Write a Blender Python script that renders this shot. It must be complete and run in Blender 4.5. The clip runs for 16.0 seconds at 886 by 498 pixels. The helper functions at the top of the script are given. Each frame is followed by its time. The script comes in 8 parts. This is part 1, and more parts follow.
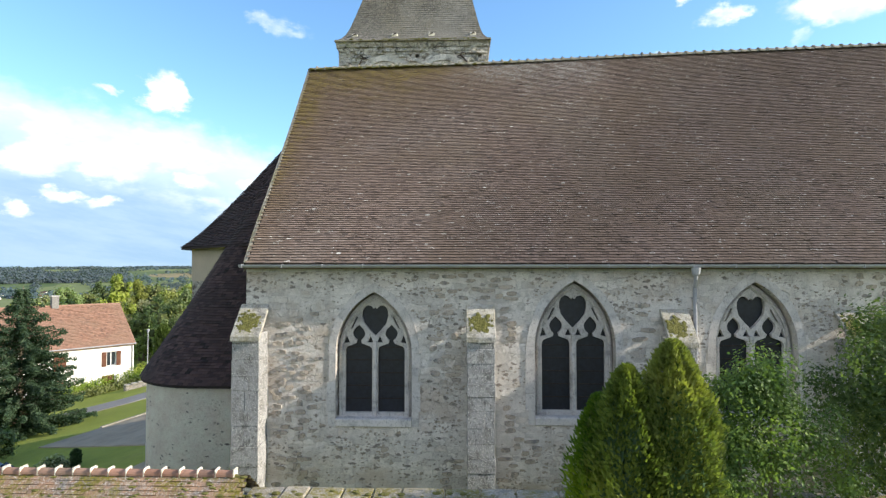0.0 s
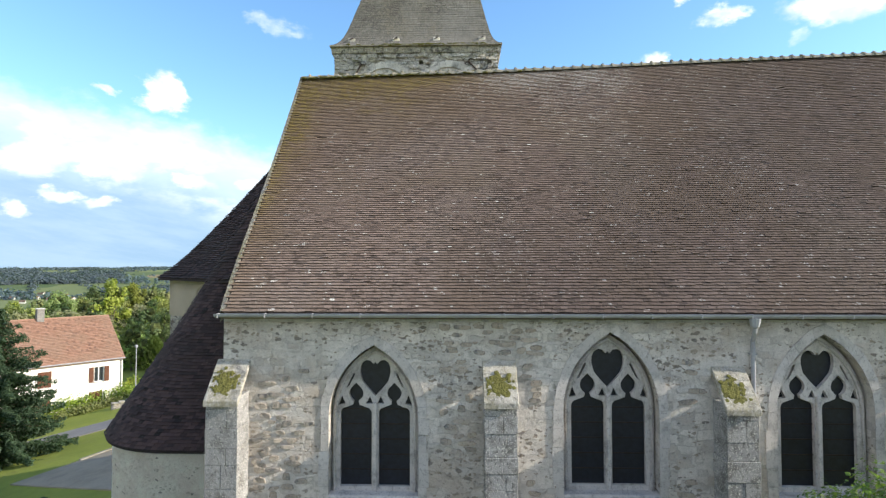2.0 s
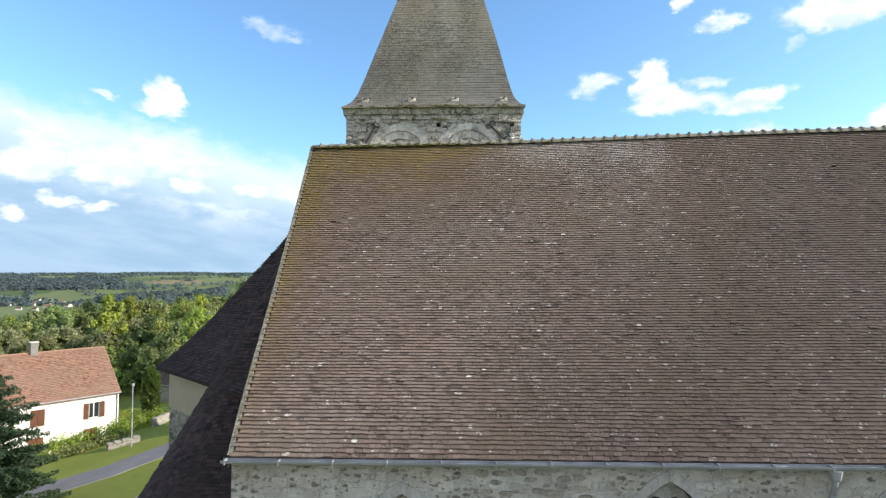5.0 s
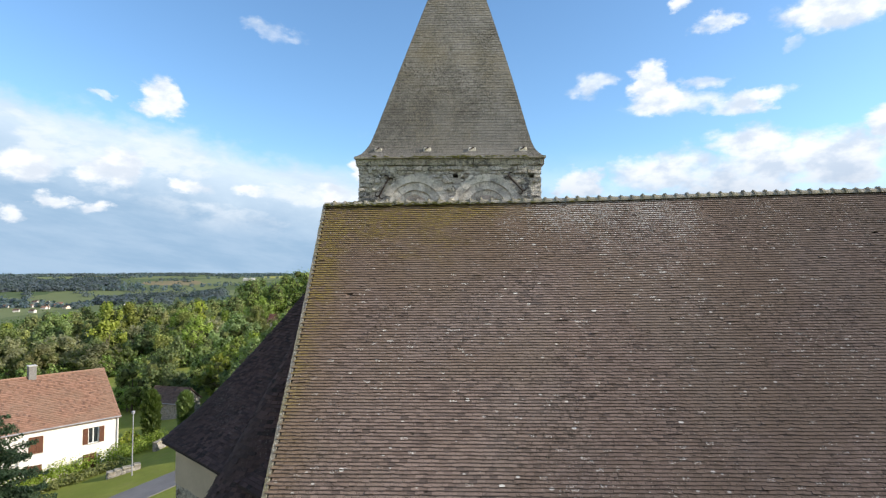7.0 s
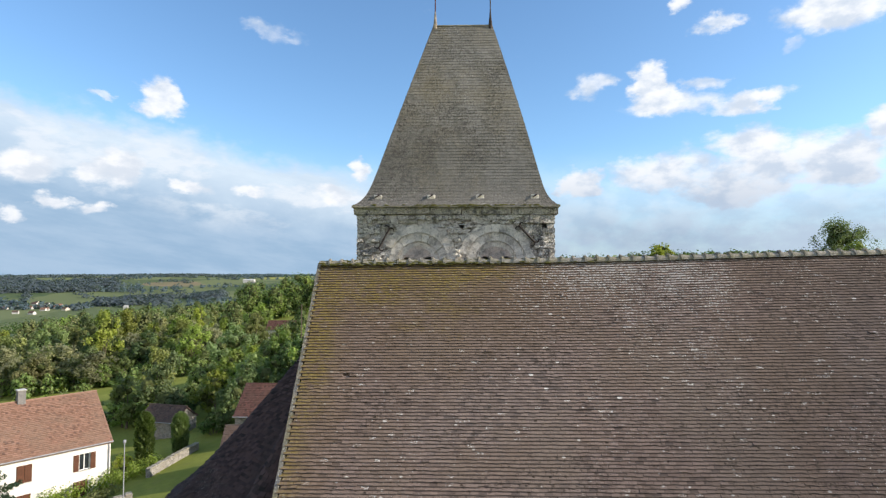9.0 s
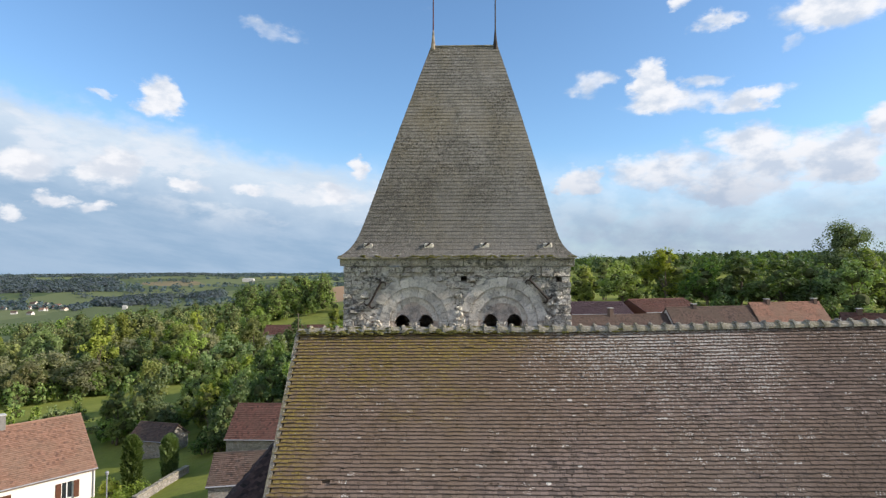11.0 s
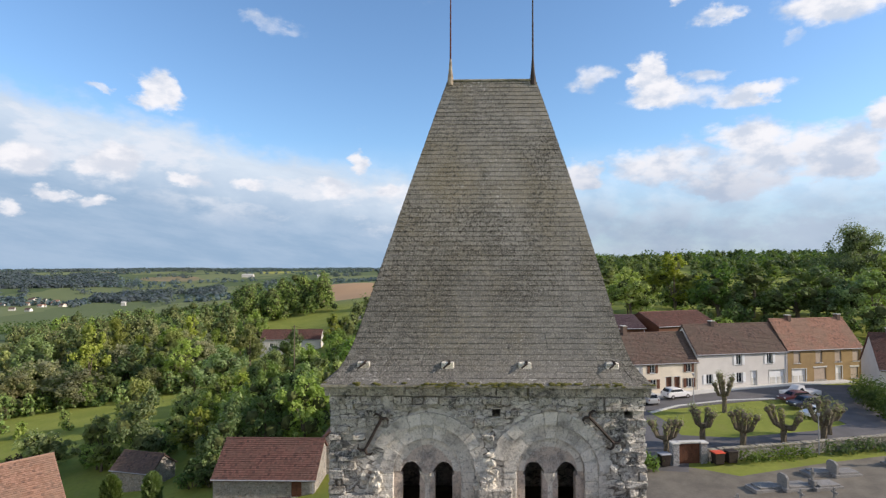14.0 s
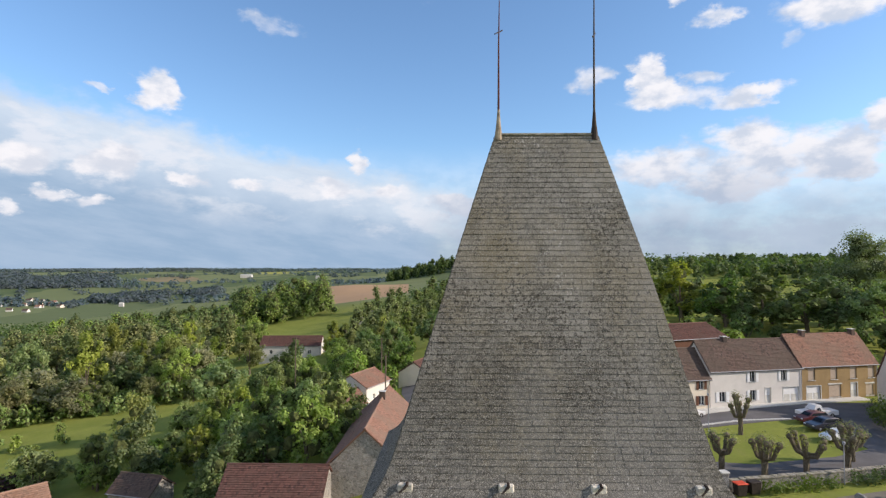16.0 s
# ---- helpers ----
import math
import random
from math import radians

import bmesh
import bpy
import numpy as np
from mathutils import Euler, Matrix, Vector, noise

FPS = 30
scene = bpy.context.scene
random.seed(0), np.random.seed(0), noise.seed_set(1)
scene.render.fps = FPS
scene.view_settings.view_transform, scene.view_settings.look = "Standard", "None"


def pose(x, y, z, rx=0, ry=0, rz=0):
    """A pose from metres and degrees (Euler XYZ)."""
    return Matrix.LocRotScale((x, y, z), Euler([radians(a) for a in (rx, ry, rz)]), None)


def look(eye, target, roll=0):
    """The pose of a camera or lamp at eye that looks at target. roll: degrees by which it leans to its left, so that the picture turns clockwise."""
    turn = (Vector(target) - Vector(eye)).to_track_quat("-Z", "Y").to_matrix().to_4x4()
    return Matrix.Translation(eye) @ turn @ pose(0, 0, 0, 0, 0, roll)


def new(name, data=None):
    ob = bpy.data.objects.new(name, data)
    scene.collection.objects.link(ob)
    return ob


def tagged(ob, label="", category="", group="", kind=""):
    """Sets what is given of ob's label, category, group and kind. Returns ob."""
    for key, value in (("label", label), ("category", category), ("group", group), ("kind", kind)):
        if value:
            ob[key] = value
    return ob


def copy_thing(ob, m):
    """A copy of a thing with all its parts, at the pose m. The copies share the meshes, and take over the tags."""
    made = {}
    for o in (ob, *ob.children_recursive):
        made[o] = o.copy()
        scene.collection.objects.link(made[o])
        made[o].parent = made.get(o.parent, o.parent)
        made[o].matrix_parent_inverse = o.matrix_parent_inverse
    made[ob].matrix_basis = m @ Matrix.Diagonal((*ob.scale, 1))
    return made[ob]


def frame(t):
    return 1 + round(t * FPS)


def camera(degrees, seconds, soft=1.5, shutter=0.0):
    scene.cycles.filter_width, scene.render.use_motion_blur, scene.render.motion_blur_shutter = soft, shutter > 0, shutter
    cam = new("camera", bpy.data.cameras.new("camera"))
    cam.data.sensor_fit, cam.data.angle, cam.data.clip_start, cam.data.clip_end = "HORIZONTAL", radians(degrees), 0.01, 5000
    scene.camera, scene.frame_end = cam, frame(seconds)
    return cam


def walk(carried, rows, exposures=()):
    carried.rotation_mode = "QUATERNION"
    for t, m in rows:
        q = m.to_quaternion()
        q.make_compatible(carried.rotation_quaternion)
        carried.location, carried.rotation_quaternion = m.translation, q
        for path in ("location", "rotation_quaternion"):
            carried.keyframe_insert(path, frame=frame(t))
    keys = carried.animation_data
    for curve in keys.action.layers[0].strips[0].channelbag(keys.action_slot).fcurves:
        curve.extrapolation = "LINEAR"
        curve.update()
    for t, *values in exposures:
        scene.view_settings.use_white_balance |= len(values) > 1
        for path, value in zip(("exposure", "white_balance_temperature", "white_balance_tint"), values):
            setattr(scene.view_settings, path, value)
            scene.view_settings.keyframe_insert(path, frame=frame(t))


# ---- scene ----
# ---- camera ----
cam = camera(78.0, 16.0, soft=1.3)
METRES, DEPTH, EYE, TILT, LEAN, TURN = 34.0, 0.483, 6.2, 1.95, 0.0, 2.0
ROWS = [
    (0.0, 0.0, 0.0, 0.0, -0.0, 0.0, -0.0),
    (0.5, -0.0029, 0.0385, 0.0039, -0.01, -0.0, 0.02),
    (1.0, -0.0056, 0.0744, 0.0121, -0.04, -0.01, 0.02),
    (1.5, -0.0068, 0.1056, 0.0198, -0.05, -0.0, 0.01),
    (2.0, -0.0088, 0.1315, 0.0299, -0.07, 0.01, 0.03),
    (2.5, -0.0119, 0.1529, 0.0403, -0.11, 0.05, 0.01),
    (3.0, -0.0152, 0.1711, 0.0511, -0.12, 0.11, -0.01),
    (3.5, -0.0181, 0.1863, 0.0616, -0.13, 0.17, -0.03),
    (4.0, -0.0215, 0.1993, 0.0751, -0.14, 0.22, -0.03),
    (4.5, -0.0259, 0.2076, 0.0903, -0.15, 0.27, -0.05),
    (7.0, -0.0505, 0.2649, 0.1647, -0.24, 0.28, -0.01),
    (7.5, -0.0517, 0.2838, 0.179, -0.24, 0.28, 0.01),
    (8.0, -0.0532, 0.3051, 0.193, -0.24, 0.3, 0.01),
    (8.5, -0.0547, 0.3298, 0.2065, -0.25, 0.31, -0.01),
    (9.0, -0.0553, 0.3562, 0.2188, -0.24, 0.31, -0.03),
    (11.5, -0.0548, 0.5392, 0.2818, -0.26, 0.17, 0.08),
    (12.0, -0.0562, 0.5871, 0.2948, -0.26, 0.1, 0.08),
    (12.5, -0.0577, 0.6345, 0.3081, -0.26, 0.03, 0.06),
    (13.0, -0.0599, 0.6802, 0.3214, -0.26, 0.01, 0.03),
    (13.5, -0.0632, 0.7226, 0.3347, -0.26, -0.02, 0.03),
    (14.0, -0.0683, 0.7628, 0.3477, -0.27, -0.04, 0.01),
    (14.5, -0.0759, 0.8002, 0.3612, -0.28, -0.05, -0.01),
    (15.0, -0.084, 0.833, 0.3743, -0.3, -0.05, -0.06),
    (15.5, -0.0918, 0.8611, 0.3863, -0.31, -0.05, -0.11),
    (16.0, -0.0983, 0.8797, 0.3988, -0.34, -0.02, -0.13),
]
walk(cam, [(t, pose(0, 0, EYE, TILT, LEAN, TURN) @ pose(METRES * x, METRES * DEPTH * y, METRES * z, 90 + 2.07 * pitch, roll, 2.07 * yaw))
           for t, x, y, z, yaw, pitch, roll in ROWS],
     exposures=[(0.0, 0.82, 6500, 9), (4.0, 0.75, 6500, 9), (7.0, 0.42, 6560, 11), (9.2, 0.32, 6590, 12), (12.0, 0.2, 6620, 14), (16.0, 0.2, 6700, 16)])

# ---- sky, sun ----
SUN_EL, SUN_AZ = 24.0, 96.0          # degrees; azimuth from +y towards +x


class Nodes:
    """Short hand for node trees."""

    def __init__(self, tree):
        self.tree = tree

    def n(self, kind, ins=None, **props):
        node = self.tree.nodes.new(kind)
        for k, v in props.items():
            setattr(node, k, v)
        for k, v in (ins or {}).items():
            self.put(node.inputs[k], v)
        return node

    def put(self, socket, v):
        if isinstance(v, bpy.types.NodeSocket):
            self.tree.links.new(v, socket)
        elif isinstance(v, (tuple, list)) and socket.type == "RGBA" and len(v) == 3:
            socket.default_value = (*v, 1)
        else:
            socket.default_value = v

    def math(self, op, a, b=0.0, clamp=False):
        return self.n("ShaderNodeMath", {0: a, 1: b}, operation=op, use_clamp=clamp).outputs[0]

    def mix(self, f, a, b, blend="MIX"):
        node = self.n("ShaderNodeMix", data_type="RGBA", blend_type=blend)
        self.put(node.inputs[0], f), self.put(node.inputs[6], a), self.put(node.inputs[7], b)
        return node.outputs[2]

    def ramp(self, f, lo, hi, a=0.0, b=1.0):
        return self.n("ShaderNodeMapRange", {"Value": f, "From Min": lo, "From Max": hi, "To Min": a, "To Max": b}, interpolation_type="SMOOTHSTEP").outputs[0]

    def noise(self, scale, detail=4.0, rough=0.55, vector=None, out=0):
        node = self.n("ShaderNodeTexNoise", {"Scale": scale, "Detail": detail, "Roughness": rough})
        if vector is not None:
            self.put(node.inputs["Vector"], vector)
        return node.outputs[out]


def build_world():
    world = bpy.data.worlds.new("sky")
    scene.world = world
    world.use_nodes = True
    g = Nodes(world.node_tree)
    world.node_tree.nodes.clear()
    sky = g.n("ShaderNodeTexSky", sky_type="NISHITA", sun_disc=False, sun_elevation=radians(SUN_EL), sun_rotation=radians(SUN_AZ),
              altitude=150.0, air_density=1.0, dust_density=0.6, ozone_density=1.6)
    d = g.n("ShaderNodeTexCoord").outputs["Generated"]
    sep = g.n("ShaderNodeSeparateXYZ", {0: d})
    x, y, z = sep.outputs
    az = g.math("MULTIPLY", g.math("ARCTAN2", x, y), 180 / math.pi)
    el = g.math("MULTIPLY", g.math("ARCSINE", z), 180 / math.pi)
    pos = g.n("ShaderNodeCombineXYZ", {0: az, 1: g.math("MULTIPLY", el, 1.6), 2: 0.0}).outputs[0]
    warp = g.noise(0.22, 5.0, 0.6, pos, 1)
    fine = g.noise(0.16, 9.0, 0.62, pos)
    wsep = g.n("ShaderNodeSeparateXYZ", {0: warp})
    azw = g.math("ADD", az, g.math("MULTIPLY", g.math("SUBTRACT", wsep.outputs[0], 0.5), 7.0))
    elw = g.math("ADD", el, g.math("MULTIPLY", g.math("SUBTRACT", wsep.outputs[1], 0.5), 4.0))
    # cumulus groups: azimuth, elevation, half width, half height, weight
    clouds = [
        (-32.6, 9.6, 3.2, 2.5, 1.2), (-34.4, 9.0, 2.2, 1.5, 1.0), (-39.5, 8.9, 3.4, 1.5, 1.1), (-36.8, 6.3, 1.6, 0.9, 1.0), (-34.2, 5.8, 1.9, 0.8, 1.0), (-40.2, 4.8, 1.8, 0.8, 0.9),
        (-26.6, 8.3, 2.2, 0.8, 0.9), (-21.0, 8.4, 2.4, 0.9, 0.95), (-12.7, 8.2, 3.2, 1.0, 0.95), (-7.0, 8.1, 2.8, 1.1, 1.0), (-10.3, 10.8, 1.5, 1.4, 1.0), (0, 6.4, 6, 2.2, 0.9),
        (-29.4, 16.0, 2.4, 2.3, 1.15), (-34.0, 15.3, 1.5, 0.6, 0.7), (-19.5, 23.3, 4.5, 1.1, 0.55),
        (12.3, 9.2, 3.8, 2.4, 1.15), (22.5, 16.0, 8.0, 1.3, 0.6), (14.0, 18.6, 2.4, 1.7, 0.66), (19.0, 18.2, 2.0, 1.9, 1.0), (20.6, 16.4, 3.6, 1.5, 0.98), (24.5, 17.6, 2.6, 1.0, 0.72), (28.0, 15.6, 3.6, 1.1, 0.9), (31.5, 19.6, 1.6, 1.1, 0.5),
        (21, 9.6, 8.0, 2.6, 0.9), (28, 11.6, 4.5, 2.4, 0.95), (27, 8.6, 8.0, 3.4, 1.0), (34.5, 9.8, 6.0, 3.6, 1.05), (38.5, 12.2, 2.6, 2.8, 1.1), (42, 10.6, 4.0, 4.2, 1.1), (35.2, 22.0, 5.0, 2.0, 1.05), (25.5, 22.5, 2.6, 0.9, 0.75), (22.8, 24.8, 1.6, 1.0, 0.9),
    ]
    total = None
    for a, e, w, h, k in clouds:
        u = g.math("DIVIDE", g.math("SUBTRACT", azw, a), w)
        v = g.math("DIVIDE", g.math("SUBTRACT", elw, e), h)
        r = g.math("SQRT", g.math("ADD", g.math("MULTIPLY", u, u), g.math("MULTIPLY", v, v)))
        blob = g.math("MULTIPLY", g.ramp(r, 0.25, 1.25, 1.0, 0.0), k)
        total = blob if total is None else g.math("MAXIMUM", total, blob)
    # added unseen cumulus outside the view, thickened to brighten the church front
    behind = g.math("MULTIPLY", g.ramp(g.noise(0.05, 6.0, 0.6, pos), 0.32, 0.50), g.ramp(g.math("ABSOLUTE", az), 46, 60))
    total = g.math("MAXIMUM", total, g.math("MULTIPLY", behind, g.ramp(el, 60, 30)))
    dens = g.math("ADD", g.math("MULTIPLY", total, 0.9), g.math("MULTIPLY", g.math("SUBTRACT", fine, 0.5), 1.35))
    cover = g.ramp(dens, 0.18, 0.85)
    veil = g.math("MULTIPLY", g.ramp(el, 13.0, 3.5), g.ramp(fine, 0.3, 0.6, 0.7, 0.95))
    cover = g.math("MULTIPLY", g.math("MAXIMUM", cover, veil), g.ramp(el, -2.0, 0.0))
    shade = g.noise(0.3, 5.0, 0.55, pos)
    body = g.mix(g.ramp(shade, 0.36, 0.60), (3.6, 4.2, 4.95), (5.4, 5.65, 5.9))
    body = g.mix(g.ramp(el, 12.0, 3.0, 0.0, 0.88), body, g.mix(g.ramp(g.noise(0.11, 3.0, 0.5, pos), 0.36, 0.64), (1.85, 2.5, 3.4), (2.35, 3.05, 4.0)))
    # a grey layer over the valley: its upper rim falls towards the church
    rim = g.math("ADD", g.math("MULTIPLY", g.math("ADD", az, 41.0), -0.16), 15.2)
    below = g.math("ADD", g.math("SUBTRACT", rim, elw), g.math("MULTIPLY", g.math("SUBTRACT", fine, 0.5), 2.6))
    deck = g.math("MULTIPLY", g.math("MULTIPLY", g.ramp(below, -0.8, 1.6, 0.0, 0.96), g.ramp(az, 3.0, -6.0)), g.math("MULTIPLY", g.ramp(el, -2.0, 0.0), g.ramp(az, -75.0, -60.0)))
    streaky = g.noise(0.3, 5.0, 0.6, g.n("ShaderNodeCombineXYZ", {0: g.math("MULTIPLY", az, 0.35), 1: g.math("ADD", g.math("MULTIPLY", el, 1.5), g.math("MULTIPLY", az, 0.25)), 2: 0.0}).outputs[0])
    layer = g.mix(g.ramp(below, 1.8, 8.0), (4.1, 4.85, 5.5), (1.8, 2.75, 3.85))
    layer = g.mix(g.ramp(streaky, 0.35, 0.65, 0.0, 0.45), layer, (2.9, 3.75, 4.7))
    heap = g.math("MULTIPLY", g.ramp(g.noise(0.2, 7, 0.6, g.n("ShaderNodeCombineXYZ", {0: g.math("MULTIPLY", az, 0.7), 1: g.math("MULTIPLY", el, 1.7), 2: 4.0}).outputs[0]), 0.47, 0.62), g.math("MULTIPLY", g.ramp(below, 0.6, 2.0), g.ramp(below, 9.0, 4.0)))
    layer = g.mix(g.math("MULTIPLY", heap, 0.75), layer, (4.9, 5.25, 5.6))
    blue = g.mix(1.0, sky.outputs[0], (0.88, 1.14, 1.30), "MULTIPLY")
    puff = g.ramp(dens, 0.15, 0.95)
    col = g.mix(cover, blue, body)
    white = g.mix(g.ramp(shade, 0.36, 0.60), (4.0, 4.45, 5.0), (5.5, 5.7, 5.9))
    col = g.mix(deck, col, g.mix(puff, layer, white))
    bg = g.n("ShaderNodeBackground", {"Color": col, "Strength": 0.145})
    out = g.n("ShaderNodeOutputWorld")
    world.node_tree.links.new(bg.outputs[0], out.inputs[0])


build_world()
sun = new("sun", bpy.data.lights.new("sun", "SUN"))
sun.data.energy, sun.data.angle, sun.data.color = 4.7, radians(0.6), (1.0, 0.91, 0.78)
_az, _el = radians(SUN_AZ), radians(SUN_EL)
sun.matrix_world = look((60 * math.sin(_az), 60 * math.cos(_az), 60), (60 * math.sin(_az) - math.sin(_az) * math.cos(_el), 60 * math.cos(_az) - math.cos(_az) * math.cos(_el), 60 - math.sin(_el)))

# ---- materials ----
def material(name, rough=0.9, spec=0.3, metal=0.0):
    m = bpy.data.materials.new(name)
    m.use_nodes = True
    g = Nodes(m.node_tree)
    b = m.node_tree.nodes["Principled BSDF"]
    b.inputs["Roughness"].default_value, b.inputs["Specular IOR Level"].default_value, b.inputs["Metallic"].default_value = rough, spec, metal
    return m, g, b


def bump(g, b, height, strength=0.5, dist=0.02):
    node = g.n("ShaderNodeBump", {"Height": height, "Strength": strength, "Distance": dist})
    g.put(b.inputs["Normal"], node.outputs[0])


def world_pos(g):
    return g.n("ShaderNodeNewGeometry").outputs["Position"]


def scaled(g, v, sx, sy, sz):
    return g.n("ShaderNodeMapping", {"Vector": v, "Scale": (sx, sy, sz)}).outputs[0]


def plain(name, col, rough=0.85, var=0.25, scale=3.0, metal=0.0, spec=0.3, bump_d=0.006):
    """One colour with stains at two scales."""
    m, g, b = material(name, rough, spec, metal)
    p = world_pos(g)
    big, small = g.noise(scale, 5, 0.6, p), g.noise(scale * 14, 3, 0.6, p)
    f = g.math("ADD", g.math("MULTIPLY", big, 0.7), g.math("MULTIPLY", small, 0.3))
    c = g.mix(g.ramp(f, 0.3, 0.7), tuple(v * (1 - var) for v in col), tuple(min(1, v * (1 + var)) for v in col))
    g.put(b.inputs["Base Color"], c)
    bump(g, b, small, 0.5, bump_d)
    return m


def rubble(name="rubble_stone", light=(0.70, 0.645, 0.575), dark=(0.25, 0.235, 0.22), amount=-0.25, scale=7.5, streaks=0.5):
    """Rubble masonry under worn lime: stones show through where the render has gone."""
    m, g, b = material(name, 0.95, 0.15)
    p = world_pos(g)
    warp = g.n("ShaderNodeVectorMath", {0: p, 1: g.n("ShaderNodeVectorMath", {0: g.noise(4.5, 3, 0.6, p, 1), "Scale": 0.16}, operation="SCALE").outputs[0]}, operation="ADD").outputs[0]
    q = scaled(g, warp, 1.0, 1.0, 2.0)
    cell = g.n("ShaderNodeTexVoronoi", {"Vector": q, "Scale": scale, "Randomness": 1.0}, feature="F1")
    edge = g.n("ShaderNodeTexVoronoi", {"Vector": q, "Scale": scale, "Randomness": 1.0}, feature="DISTANCE_TO_EDGE")
    tones = g.n("ShaderNodeSeparateColor", {0: cell.outputs["Color"]})
    tone, pick, warm = tones.outputs
    stone = g.mix(g.ramp(tone, 0.0, 0.42), dark, tuple(v * 0.9 for v in light))
    stone = g.mix(g.ramp(pick, 0.5, 1.0, 0.0, 0.45), stone, tuple(v * 0.62 for v in light))
    stone = g.mix(g.ramp(warm, 0.75, 0.95, 0.0, 0.5), stone, (0.34, 0.25, 0.18))
    grain = g.noise(38, 5, 0.75, p)
    stone = g.mix(g.ramp(grain, 0.45, 0.75, 0.0, 0.6), stone, (0.15, 0.145, 0.14))
    joint = g.ramp(edge.outputs[0], 0.015, 0.07)
    # patches where stones are bare, ragged at the stones' own scale
    patch = g.math("ADD", g.noise(0.8, 7, 0.68, p), g.math("MULTIPLY", g.math("SUBTRACT", pick, 0.5), 0.55))
    show = g.math("MULTIPLY", g.ramp(patch, 0.56 - 0.16 * amount, 0.62 - 0.14 * amount), joint)
    lime = g.mix(g.ramp(g.noise(3.0, 9, 0.78, p), 0.38, 0.62), tuple(v * 0.66 for v in light), tuple(min(1, v * 1.1) for v in light))
    lime = g.mix(g.ramp(g.noise(0.6, 6, 0.65, p), 0.52, 0.70, 0.0, 0.55), lime, (0.48, 0.38, 0.29))
    lime = g.mix(g.ramp(g.noise(9.0, 6, 0.8, p), 0.48, 0.66, 0.0, 0.5), lime, tuple(v * 0.55 for v in light))
    c = g.mix(show, lime, stone)
    streak = g.noise(1.0, 7, 0.7, scaled(g, p, 2.6, 2.6, 0.5))
    c = g.mix(g.ramp(streak, 0.50, 0.70, 0.0, streaks), c, (0.26, 0.25, 0.245))
    fleck = g.ramp(g.noise(16.0, 5, 0.7, scaled(g, warp, 1, 1, 1.7)), 0.585, 0.64)
    where = g.ramp(g.noise(1.1, 4, 0.6, p), 0.40, 0.6, 0.15, 1.0)
    c = g.mix(g.math("MULTIPLY", g.math("MULTIPLY", fleck, where), 0.8), c, (0.17, 0.15, 0.13))
    # open joints where the mortar has washed out
    lost = g.math("MULTIPLY", g.ramp(edge.outputs[0], 0.055, 0.015), g.ramp(g.noise(2.4, 6, 0.7, p), 0.44, 0.56))
    c = g.mix(g.math("MULTIPLY", lost, 0.75), c, (0.075, 0.068, 0.06))
    holes = g.ramp(g.noise(7.0, 7, 0.75, scaled(g, p, 1, 1, 2.2)), 0.615, 0.665)
    c = g.mix(g.math("MULTIPLY", holes, 0.8), c, (0.06, 0.055, 0.05))
    g.put(b.inputs["Base Color"], c)
    h = g.math("ADD", g.math("MULTIPLY", show, 0.7), g.math("ADD", g.math("MULTIPLY", grain, 0.5), g.math("SUBTRACT", g.math("MULTIPLY", holes, -1.4), lost)))
    bump(g, b, h, 1.0, 0.04)
    return m


